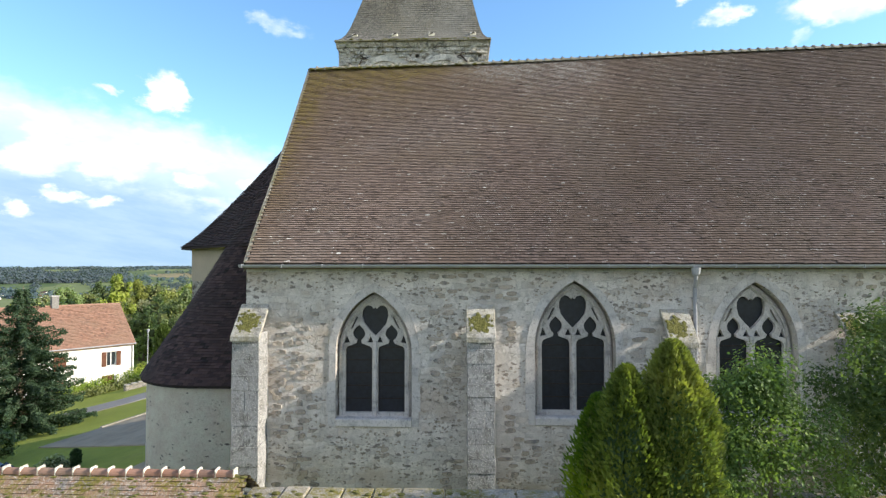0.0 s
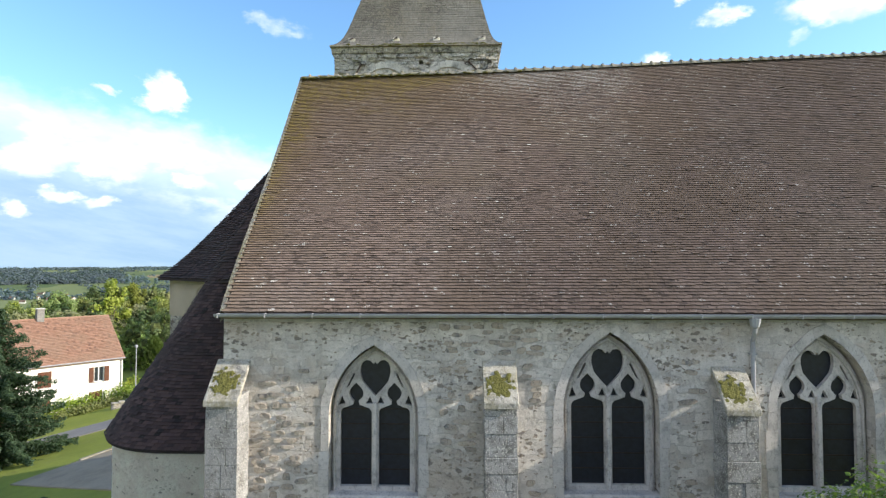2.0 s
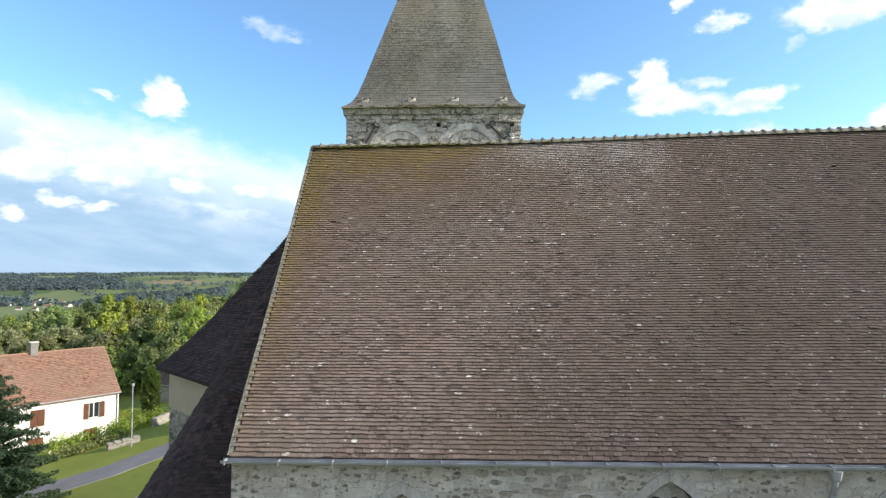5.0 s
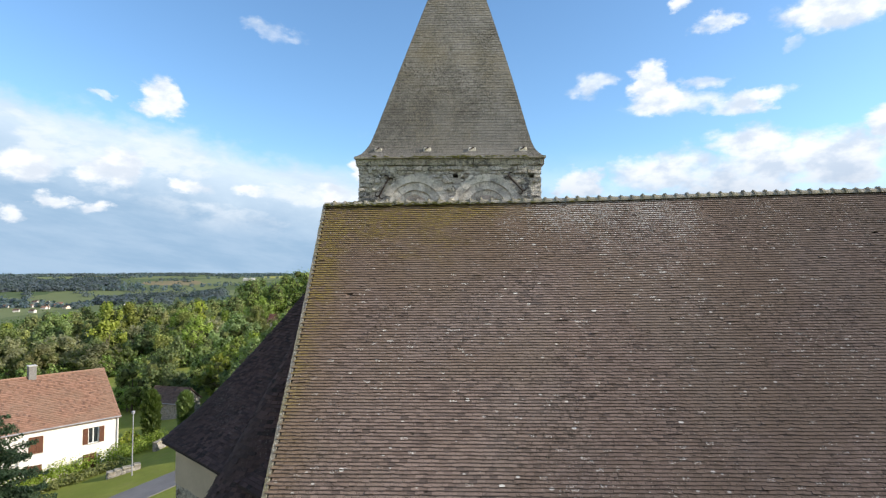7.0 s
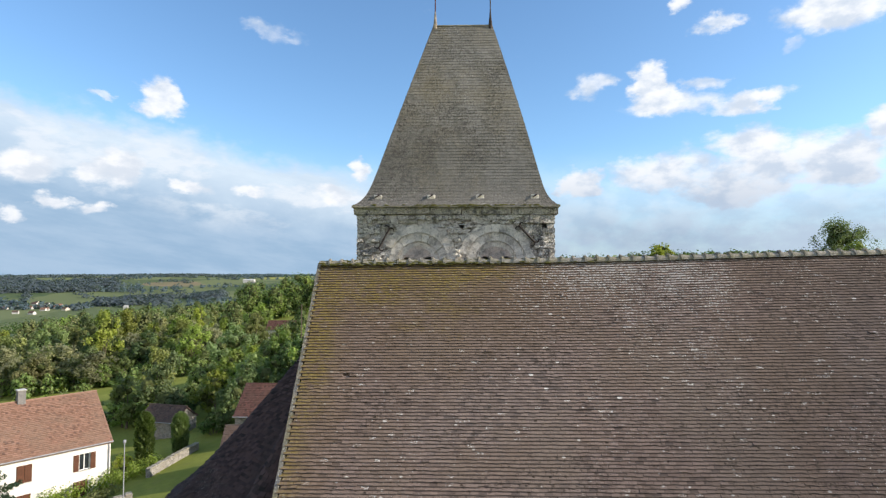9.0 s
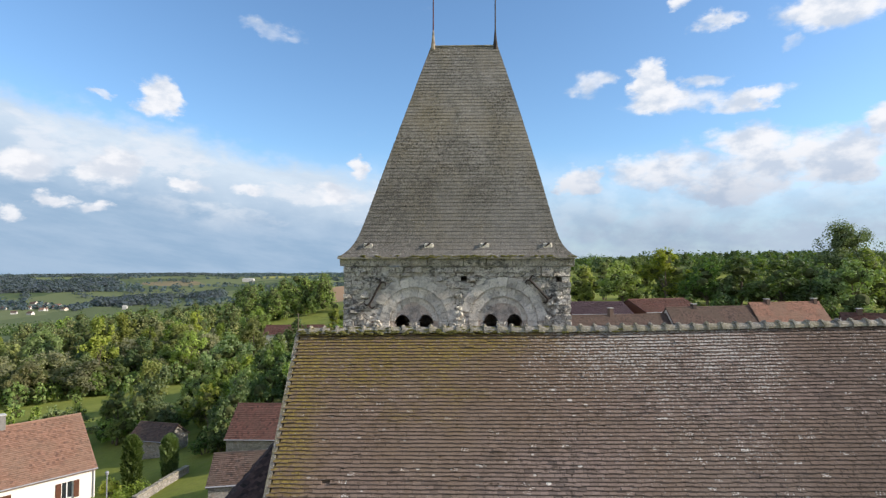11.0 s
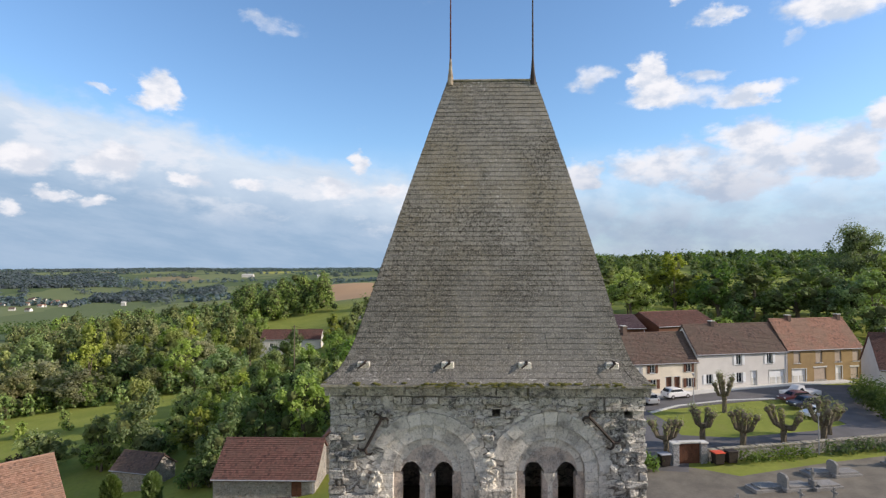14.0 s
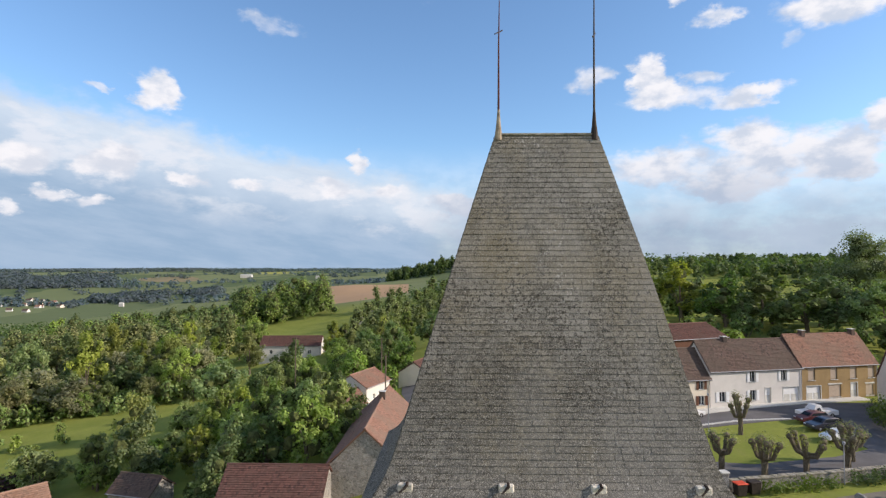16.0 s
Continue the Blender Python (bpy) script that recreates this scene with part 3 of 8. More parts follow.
M["violet_tile"] = roof_tile("violet_brown_tile", ((0.095, 0.062, 0.07), (0.135, 0.09, 0.10), (0.065, 0.045, 0.05), (0.12, 0.085, 0.085)), pale=0.0, lichen_spots=0.1)
M["slate"] = roof_tile("spire_shingle", ((0.172, 0.163, 0.142), (0.272, 0.258, 0.226), (0.11, 0.104, 0.092), (0.225, 0.188, 0.115)), pale=0.0, grey=0.25, lichen_spots=0.75, spot=13.0, streaks=0.5, dots=1.0)
M["ridge"] = ashlar("ridge_mortar", (0.37, 0.335, 0.27), 0.5, 0.6, 0.35)
M["coping"] = ashlar("coping_stone", (0.33, 0.29, 0.23), 0.5, 0.6, 0.95)
M["cap"] = ashlar("cap_stone", (0.40, 0.375, 0.33), 0.55, 0.65, 0.35)
M["mossy_tile"] = ashlar("mossy_wall_tile", (0.30, 0.19, 0.125), 0.6, 0.6, 1.0)
M["verge"] = ashlar("verge_mortar", (0.30, 0.265, 0.205), 0.6, 0.7, 0.45)
M["plaster"] = ashlar("old_plaster", (0.84, 0.79, 0.68), 0.2, 0.3, 0.0, 30.0, 0.5)
M["zinc"] = plain("zinc", (0.33, 0.335, 0.36), 0.6, 0.2, 2.0, 0.0)
M["lead_glass"] = plain("leaded_glass", (0.009, 0.011, 0.018), 0.4, 0.5, 9.0, 0.0, 0.5, 0.004)
M["iron"] = plain("rusted_iron", (0.045, 0.035, 0.03), 0.7, 0.4, 6.0, 0.4)
M["rust"] = plain("rust_red_iron", (0.10, 0.035, 0.03), 0.75, 0.4, 6.0, 0.3)
M["lead_pale"] = plain("weathered_lead", (0.33, 0.27, 0.20), 0.8, 0.5, 7.0)
M["dark"] = plain("dark_void", (0.01, 0.01, 0.01), 1.0, 0.2)
M["grass"] = ground_material()
# asphalt, darkened in colour for the shade over the parking square
M["road"] = plain("asphalt", (0.125, 0.118, 0.117), 0.95, 0.18, 0.5)
M["dirt"] = plain("trodden_dirt", (0.17, 0.148, 0.115), 1.0, 0.25, 0.6, bump_d=0.02)
# lighter copy of the asphalt, for the sunlit lane
M["lane"] = plain("lit_asphalt", (0.20, 0.19, 0.185), 0.95, 0.15, 0.5)
M["gravel"] = plain("gravel", (0.27, 0.225, 0.165), 1.0, 0.2, 0.8, bump_d=0.02)
M["white_line"] = plain("kerb_stone", (0.55, 0.54, 0.50), 0.9, 0.15, 2.0)
# white render, dimmed in the colour for the shaded street fronts
M["white_wall"] = plain("white_render", (0.63, 0.60, 0.56), 0.95, 0.06, 0.8)
M["cream_wall"] = plain("cream_render", (0.70, 0.62, 0.50), 0.95, 0.08, 0.8)
M["ochre_wall"] = plain("ochre_render", (0.31, 0.215, 0.105), 0.95, 0.12, 0.8)
M["house_wall"] = plain("bright_render", (0.86, 0.82, 0.76), 0.95, 0.05, 0.8)
M["orange_tile"] = roof_tile("orange_tile", ((0.25, 0.142, 0.097), (0.335, 0.195, 0.138), (0.175, 0.105, 0.078), (0.275, 0.18, 0.128)), pale=0.0, lichen_spots=0.2)
M["grey_wall"] = rubble("barn_rubble", (0.44, 0.41, 0.37), (0.22, 0.21, 0.2), 0.6, 4.0)
M["shutter"] = plain("brown_shutter", (0.12, 0.05, 0.028), 0.7, 0.25, 4.0)
M["white_paint"] = plain("white_paint", (0.75, 0.76, 0.76), 0.6, 0.06, 3.0)
M["pane"] = plain("window_pane", (0.03, 0.035, 0.04), 0.12, 0.3, 3.0, 0.0, 0.6, 0.0)
M["bark"] = plain("bark", (0.15, 0.125, 0.088), 1.0, 0.35, 5.0, bump_d=0.03)
# dark colour of the crown cores, standing in for the shade inside
M["core_shade"] = plain("inner_crown_shade", (0.068, 0.082, 0.026), 1.0, 0.5, 1.5, bump_d=0.05)
M["leaf"] = foliage("leaf_green", (0.155, 0.205, 0.042), (0.265, 0.31, 0.078))
M["leaf_dark"] = foliage("leaf_dark", (0.075, 0.11, 0.027), (0.135, 0.175, 0.047))
M["leaf_light"] = foliage("leaf_light", (0.18, 0.205, 0.034), (0.28, 0.295, 0.065))
M["leaf_olive"] = foliage("leaf_olive", (0.19, 0.185, 0.072), (0.27, 0.255, 0.105))
M["leaf_grey"] = foliage("leaf_grey", (0.11, 0.14, 0.065), (0.17, 0.20, 0.10))
M["leaf_purple"] = foliage("leaf_purple", (0.05, 0.015, 0.018), (0.09, 0.025, 0.03))
M["leaf_gold"] = foliage("leaf_gold", (0.32, 0.30, 0.02), (0.45, 0.40, 0.03))
M["leaf_shoot"] = foliage("leaf_with_fresh_shoots", (0.035, 0.058, 0.015), (0.085, 0.12, 0.03), (0.19, 0.24, 0.045))
M["thuja"] = foliage("thuja_green", (0.05, 0.085, 0.012), (0.15, 0.19, 0.025), (0.30, 0.33, 0.045))
M["spruce"] = foliage("spruce_green", (0.025, 0.052, 0.02), (0.06, 0.10, 0.035))
# the haze of distance is put into these two blue-grey colours
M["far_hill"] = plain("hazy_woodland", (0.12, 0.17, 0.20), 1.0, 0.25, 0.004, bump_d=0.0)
M["leaf_far_haze"] = foliage("leaf_far_haze", (0.095, 0.132, 0.122), (0.13, 0.168, 0.148))
M["moss"] = plain("moss", (0.125, 0.12, 0.035), 1.0, 0.4, 12.0, bump_d=0.03)

# ---- building helpers ----
RNG = random.Random(7)


def thing(name, at=(0, 0, 0), label="", category="", group="", kind="", turn=0.0):
    ob = new(name)
    ob.empty_display_size = 0.2
    ob.matrix_basis = pose(*at, 0, 0, turn)
    return tagged(ob, label, category, group, kind)


def chain(ob):
    m = Matrix.Identity(4)
    while ob is not None:
        m = ob.matrix_basis @ m
        ob = ob.parent
    return m


def part(name, bm, mat, parent=None, label="", world=False, smooth=False, kind=""):
    """Links a bmesh as one mesh object under a thing or a part."""
    if world and parent is not None:
        bm.transform(chain(parent).inverted())
    me = bpy.data.meshes.new(name)
    bm.normal_update()
    bm.to_mesh(me)
    bm.free()
    for m in (mat if isinstance(mat, (list, tuple)) else [mat]):
        me.materials.append(m)
    if smooth:
        me.polygons.foreach_set("use_smooth", [True] * len(me.polygons))
    ob = new(name, me)
    ob.parent = parent
    return tagged(ob, label, kind=kind)


def raw_part(name, verts, faces, mat, parent=None, label="", kind=""):
    me = bpy.data.meshes.new(name)
    me.from_pydata(verts, [], faces)
    me.materials.append(mat)
    ob = new(name, me)
    ob.parent = parent
    return tagged(ob, label, kind=kind)


def structure(name, bm, mat, label, category, smooth=False):
    ob = part(name, bm, mat, None, smooth=smooth)
    return tagged(ob, label, category, kind="structure")


def box(bm, x0, x1, y0, y1, z0, z1, m=None):
    vs = [bm.verts.new(v) for v in ((x0, y0, z0), (x1, y0, z0), (x1, y1, z0), (x0, y1, z0), (x0, y0, z1), (x1, y0, z1), (x1, y1, z1), (x0, y1, z1))]
    if m is not None:
        for v in vs:
            v.co = m @ v.co
    for f in ((0, 3, 2, 1), (4, 5, 6, 7), (0, 1, 5, 4), (1, 2, 6, 5), (2, 3, 7, 6), (3, 0, 4, 7)):
        bm.faces.new([vs[i] for i in f])
    return vs


def boxed(x0, x1, y0, y1, z0, z1, bevel=0.0, m=None):
    bm = bmesh.new()
    box(bm, x0, x1, y0, y1, z0, z1, m)
    if bevel:
        bmesh.ops.bevel(bm, geom=bm.edges[:], offset=bevel, segments=1, affect="EDGES", profile=0.5)
    return bm


def prism(poly, y0, y1, holes=()):
    """A plate in the x-z plane from y0 to y1, with holes through it."""
    bm = bmesh.new()
    edges = []
    for loop in (poly, *holes):
        vs = [bm.verts.new((x, y0, z)) for x, z in loop]
        edges += [bm.edges.new((vs[i], vs[(i + 1) % len(vs)])) for i in range(len(vs))]
    bmesh.ops.triangle_fill(bm, edges=edges, use_beauty=True, use_dissolve=False)
    got = bmesh.ops.extrude_face_region(bm, geom=bm.faces[:])
    bmesh.ops.translate(bm, verts=[v for v in got["geom"] if isinstance(v, bmesh.types.BMVert)], vec=(0, y1 - y0, 0))
    bmesh.ops.recalc_face_normals(bm, faces=bm.faces[:])
    return bm


def lathe(bm, profile, segs=12, m=None, a0=0.0, a1=2 * math.pi):
    """Turns (radius, z) pairs about z."""
    full = abs(a1 - a0 - 2 * math.pi) < 1e-6
    n = segs if full else segs + 1
    rings = []
    for r, z in profile:
        ring = []
        for i in range(n):
            a = a0 + (a1 - a0) * i / segs
            v = Vector((r * math.cos(a), r * math.sin(a), z))
            ring.append(bm.verts.new(m @ v if m is not None else v))
        rings.append(ring)
    for lo, hi in zip(rings, rings[1:]):
        for i in range(segs):
            j = (i + 1) % n
            bm.faces.new((lo[i], lo[j], hi[j], hi[i]))
    return rings


def tube(bm, points, radii, segs=7):
    """A bent tapering tube through points."""
    pts = [Vector(p) for p in points]
    rings = []
    for i, p in enumerate(pts):
        d = (pts[min(i + 1, len(pts) - 1)] - pts[max(i - 1, 0)]).normalized()
        q = d.to_track_quat("Z", "Y")
        r = radii[i] if isinstance(radii, (list, tuple)) else radii
        rings.append([bm.verts.new(p + q @ Vector((r * math.cos(2 * math.pi * k / segs), r * math.sin(2 * math.pi * k / segs), 0))) for k in range(segs)])
    for lo, hi in zip(rings, rings[1:]):
        for k in range(segs):
            bm.faces.new((lo[k], lo[(k + 1) % segs], hi[(k + 1) % segs], hi[k]))
    bm.faces.new(list(reversed(rings[0]))), bm.faces.new(rings[-1])


def smooth_step(a, b, v):
    t = min(1.0, max(0.0, (v - a) / (b - a)))
    return t * t * (3 - 2 * t)


def ground_z(x, y):
    """Height of the land: the village lies on a spur that falls to a valley at its left."""
    r = math.hypot(x, y)
    az = math.degrees(math.atan2(x, max(y, 1e-3))) if y > 0 else math.copysign(90, x)
    near = -24 * (1 - math.exp(min(x + 7, 0) / 100)) + 3 * (1 - math.exp(-max(x, 0) / 25)) * smooth_step(20, 60, y)
    near *= 1 - 0.95 * smooth_step(1100, 2400, r)
    valley = -22 * smooth_step(-9, -34, az) * smooth_step(330, 800, r) * (1 - smooth_step(1100, 2200, r))
    rise = 7 * smooth_step(250, 420, r) * smooth_step(-22, -6, az) * (1 - smooth_step(-2, 40, az) * 0.2)
    rise += 8 * smooth_step(220, 470, r) * smooth_step(2, 12, az) * (1 - smooth_step(900, 1800, r))
    rise += 4 * smooth_step(90, 130, y) * smooth_step(5, 40, x) * (1 - smooth_step(900, 1800, r))
    rise += 5 * math.exp(-((x + 118) / 45) ** 2 - ((y - 385) / 50) ** 2) + 14 * math.exp(-((x + 150) / 80) ** 2 - ((y - 605) / 100) ** 2) + 14 * math.exp(-((x + 15) / 75) ** 2 - ((y - 720) / 75) ** 2)
    roll = 6.5 * noise.noise(Vector((x / 900, y / 900, 0.3))) * smooth_step(1200, 2600, r) + 1.2 * noise.noise(Vector((x / 60, y / 60, 2.0))) * smooth_step(70, 160, r)
    return near + valley + rise + roll


def drape(name, outline, mat, lift, label, category, step=2.0):
    """A patch of paving that lies on the land, within an outline in the plan."""
    bm = bmesh.new()
    xs, ys = [p[0] for p in outline], [p[1] for p in outline]

    def inside(x, y):
        hit = False
        for (ax, ay), (bx, by) in zip(outline, outline[1:] + outline[:1]):
            if (ay > y) != (by > y) and x < (bx - ax) * (y - ay) / (by - ay) + ax:
                hit = not hit
        return hit

    vs = [bm.verts.new((x, y, 0)) for x, y in outline]
    es = [bm.edges.new((vs[i], vs[(i + 1) % len(vs)])) for i in range(len(vs))]
    bmesh.ops.triangle_fill(bm, edges=es, use_beauty=True, use_dissolve=False)
    for axis, lo, hi in ((0, min(xs), max(xs)), (1, min(ys), max(ys))):
        c = math.floor(lo / step) * step
        while c < hi:
            co, no = ((c, 0, 0), (1, 0, 0)) if axis == 0 else ((0, c, 0), (0, 1, 0))
            bmesh.ops.bisect_plane(bm, geom=bm.verts[:] + bm.edges[:] + bm.faces[:], plane_co=co, plane_no=no)
            c += step
    for v in bm.verts:
        v.co.z = ground_z(v.co.x, v.co.y) + lift
    got = bmesh.ops.extrude_face_region(bm, geom=bm.faces[:])
    bmesh.ops.translate(bm, verts=[v for v in got["geom"] if isinstance(v, bmesh.types.BMVert)], vec=(0, 0, -0.3))
    bmesh.ops.recalc_face_normals(bm, faces=bm.faces[:])
    return structure(name, bm, mat, label, category)


def strip(points, width):
    """The outline of a road along points."""
    left, right = [], []
    for i, (x, y) in enumerate(points):
        a, b = points[max(i - 1, 0)], points[min(i + 1, len(points) - 1)]
        dx, dy = b[0] - a[0], b[1] - a[1]
        l = math.hypot(dx, dy)
        w = (width[i] if isinstance(width, (list, tuple)) else width) / 2
        left.append((x - dy / l * w, y + dx / l * w))
        right.append((x + dy / l * w, y - dx / l * w))
    return left + right[::-1]


# ---- the land ----
def build_ground():
    bm = bmesh.new()
    segs, rings = 260, 0
    radii = [0.0]
    r = 1.5
    while r < 4800:
        radii.append(r)
        r *= 1.038 if r > 45 else 1.06
    cx, cy = 0.0, 20.0
    loops = []
    centre = bm.verts.new((cx, cy, ground_z(cx, cy)))
    for r in radii[1:]:
        loop = []
        for i in range(segs):
            a = 2 * math.pi * i / segs
            x, y = cx + r * math.sin(a), cy + r * math.cos(a)
            loop.append(bm.verts.new((x, y, ground_z(x, y))))
        loops.append(loop)
    for i in range(segs):
        bm.faces.new((centre, loops[0][(i + 1) % segs], loops[0][i]))
    for lo, hi in zip(loops, loops[1:]):
        for i in range(segs):
            j = (i + 1) % segs
            bm.faces.new((lo[i], lo[j], hi[j], hi[i]))
    bmesh.ops.recalc_face_normals(bm, faces=bm.faces[:])
    return structure("ground", bm, M["grass"], "grassy sloping land with meadows and distant fields", "ground", smooth=True)


build_ground()


def far_hills():
    """The hazy wooded ridge on the horizon."""
    bm = bmesh.new()
    prev = None
    for i in range(181):
        a = radians(-75 + 150 * i / 180)
        h = 6 + 9 * noise.noise(Vector((i * 0.11, 0, 3))) + 3 * noise.noise(Vector((i * 0.6, 2, 3)))
        r = 4300
        col = [bm.verts.new((q * math.sin(a), 20 + q * math.cos(a), z)) for q, z in ((r - 250, -30), (r, max(h, 0.5) - 4), (r + 200, max(h, 0.5)), (r + 400, -30))]
        if prev:
            for k in range(3):
                bm.faces.new((prev[k], col[k], col[k + 1], prev[k + 1]))
        prev = col
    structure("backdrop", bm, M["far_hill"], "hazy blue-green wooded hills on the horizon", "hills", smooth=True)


far_hills()

# ---- the church ----
X0, X1 = -5.72, 26.0                 # nave, along its length
WALL_Y, WALL_T = 14.35, 0.9
EAVE_Y, EAVE_Z = 14.14, 6.52

church = thing("church", (0, 18, 0), "old stone church with steep tiled nave and shingled spire", "church")


def ridge_at(x):
    return 21.515 - 0.0305 * (x + 6), 14.115 + 0.0186 * (x + 6) - 0.05 * math.exp(-((x - 1.5) / 4.5) ** 2)


def roof_at(x, v):
    """A place on the nave's front slope: v from the eave (0) to the ridge (1)."""
    ry, rz = ridge_at(x)
    sag = 0.22 * math.exp(-12 * v) + 0.2 * math.sin(math.pi * v) + 0.008 * noise.noise(Vector((x * 0.35, v * 3, 1))) * math.sin(math.pi * v)
    return Vector((x, EAVE_Y + (ry - EAVE_Y) * v, EAVE_Z + (rz - EAVE_Z) * v - sag))


def verge_x(v):
    return -5.67 - 0.45 * v


def pointed(cx, z0, half, spring, apex, n=10):
    """Outline of a pointed window, from the lower left round over the top."""
    h = apex - spring
    rad = (half * half + h * h) / (2 * half)
    pts = [(cx - half, z0), (cx - half, spring)]
    top = math.asin(min(1, h / rad))
    for i in range(1, n + 1):
        a = top * i / n
        pts.append((cx - half + rad - rad * math.cos(a), spring + rad * math.sin(a)))
    right = [(2 * cx - x, z) for x, z in pts[:-1]]
    return pts + right[::-1]


WINDOWS = [(-2.32, 2.16, 1.0, 5.56), (2.92, 2.24, 1.04, 5.86), (7.53, 2.24, 1.04, 5.84), (13.2, 2.24, 1.04, 5.84)]


def nave_walls():
    holes = [pointed(cx, z0, h, z0 + (ap - z0) * 0.53, ap) for cx, z0, h, ap in WINDOWS]
    bm = prism([(X0, -0.6), (X1, -0.6), (X1, 6.42), (X0, 6.42)], WALL_Y, WALL_Y + WALL_T, holes)
    wall = part("nave_wall", bm, M["rubble"], church, "rubble stone wall with worn lime render", world=True)
    # corner quoins and a pale band under the eaves
    part("eaves_band", boxed(X0, X1, WALL_Y - 0.02, WALL_Y + 0.3, 6.08, 6.40, 0.01), M["frame_stone"], wall, world=True)
    bm = bmesh.new()
    box(bm, X0, X1, 28.0, 28.9, -0.6, 6.3)
    part("back_wall", bm, M["rubble"], church, world=True)
    for x, nm in ((X0, "gable_wall"), (X1 - 0.8, "gable_wall")):
        bm = bmesh.new()
        prof = [(WALL_Y + WALL_T, -0.6), (28.0, -0.6), (28.0, 6.2), (21.47, 13.6), (WALL_Y + WALL_T, 6.5)]
        a = [bm.verts.new((x, y, z)) for y, z in prof]
        b = [bm.verts.new((x + 0.8, y, z)) for y, z in prof]
        bm.faces.new(a), bm.faces.new(b[::-1])
        for i in range(5):
            j = (i + 1) % 5
            bm.faces.new((a[i], b[i], b[j], a[j]))
        bmesh.ops.recalc_face_normals(bm, faces=bm.faces[:])
        part(nm, bm, M["rubble"], church, world=True)
    return wall


nave_wall = nave_walls()


def tracery_window(cx, z0, half, apex):
    k = (apex - z0) / 3.43
    spring = z0 + (apex - z0) * 0.53
    inner = pointed(cx, z0 + 0.02, half - 0.03, spring, apex - 0.05)

    def P(pts, mirror=False):
        return [(cx + (-x if mirror else x) * half, z0 + z * k) for x, z in pts]

    light = [(-0.79, 0.2), (-0.08, 0.2), (-0.08, 1.85)]
    light += [(-0.08 - 0.12 * (1 - math.cos(a)), 1.85 + 0.13 * math.sin(a)) for a in (0.5, 1.0, 1.57)]
    light += [(-0.36, 2.04), (-0.38, 2.12)]
    light += [(-0.435 + 0.165 * math.cos(a), 2.3 + 0.175 * math.sin(a)) for a in (-0.9, -0.4, 0.1, 0.6)]
    light += [(-0.435, 2.54)]
    light += [(-0.435 - 0.165 * math.cos(a), 2.3 + 0.175 * math.sin(a)) for a in (0.6, 0.1, -0.4, -0.9)]
    light += [(-0.49, 2.12), (-0.51, 2.04)]
    light += [(-0.79 + 0.12 * (1 - math.cos(a)), 1.85 + 0.13 * math.sin(a)) for a in (1.57, 1.0, 0.5)]
    light += [(-0.79, 1.85)]
    heart = [(0, 2.24)]
    heart += [(0.17, 2.42), (0.3, 2.58), (0.345, 2.76)]
    heart += [(0.18 + 0.165 * math.cos(a), 2.86 + 0.2 * math.sin(a)) for a in (0.2, 0.8, 1.4, 2.0, 2.6)]
    heart += [(0, 3.02)]
    heart += [(-x, z) for x, z in heart[1:-1]][::-1]
    slit = [(-0.66, 2.42), (-0.60, 2.46), (-0.46, 2.74), (-0.50, 2.76)]
    tri = [(-0.84, 2.03), (-0.68, 2.06), (-0.76, 2.26)]
    tri2 = [(-0.21, 2.06), (-0.05, 2.06), (-0.12, 2.24)]
    shapes = [P(light), P(light, True), P(heart), P(slit), P(slit, True), P(tri), P(tri, True), P(tri2), P(tri2, True)]
    win = part("window", prism(inner, 14.60, 14.76, shapes), M["frame_stone"], church, "pointed two-light window with flowing stone tracery", world=True)
    # glass with saddle bars
    part("glass", prism(pointed(cx, z0 + 0.05, half - 0.06, spring, apex - 0.1), 14.70, 14.715), M["lead_glass"], win, "dark leaded glass", world=True)
    for z in [z0 + 0.2 + 0.34 * i for i in range(1, 6)]:
        part("saddle_bar", boxed(cx - half * 0.8, cx + half * 0.8, 14.675, 14.69, z * 1.0, z + 0.022), M["iron"], win, world=True)
    # chamfered mullion, jamb rolls
    part("mullion", boxed(cx - 0.055, cx + 0.055, 14.54, 14.62, z0 + 0.1, z0 + 2.1 * k, 0.025), M["frame_stone"], win, world=True)
    bm = bmesh.new()
    loop = [Vector((x, 14.585, z)) for x, z in pointed(cx, z0 + 0.08, half - 0.10, spring, apex - 0.17, 12)]
    tube(bm, loop, 0.045, 6)
    part("jamb_moulding", bm, M["frame_stone"], win, world=True)
    part("sill", boxed(cx - half - 0.02, cx + half + 0.02, 14.30, 14.78, z0 - 0.12, z0 + 0.10, 0.03), M["frame_stone"], win, world=True)
    # dressed stones round the opening, each one apart
    outline = pointed(cx, z0 - 0.1, half, spring, apex, 9)
    outer = pointed(cx, z0 - 0.1, half + 0.2, spring, apex + 0.24, 9)
    left = [(outline[0], outer[0])]
    for s in range(1, 5):
        f = s / 5
        left.append((tuple(a + (b - a) * f for a, b in zip(outline[0], outline[1])), tuple(a + (b - a) * f for a, b in zip(outer[0], outer[1]))))
    left += list(zip(outline[1:11], outer[1:11]))
    for side in (1, -1):
        for i in range(len(left) - 1):
            w = RNG.uniform(0.85, 1.35) if i < 5 else RNG.uniform(0.95, 1.08)
            (a, A), (b, B) = left[i], left[i + 1]
            quad = [a, (a[0] + (A[0] - a[0]) * w, a[1] + (A[1] - a[1]) * w), (b[0] + (B[0] - b[0]) * w, b[1] + (B[1] - b[1]) * w), b]
            c = (sum(p[0] for p in quad) / 4, sum(p[1] for p in quad) / 4)
            quad = [(c[0] + (p[0] - c[0]) * 0.985, c[1] + (p[1] - c[1]) * 0.985) for p in quad]
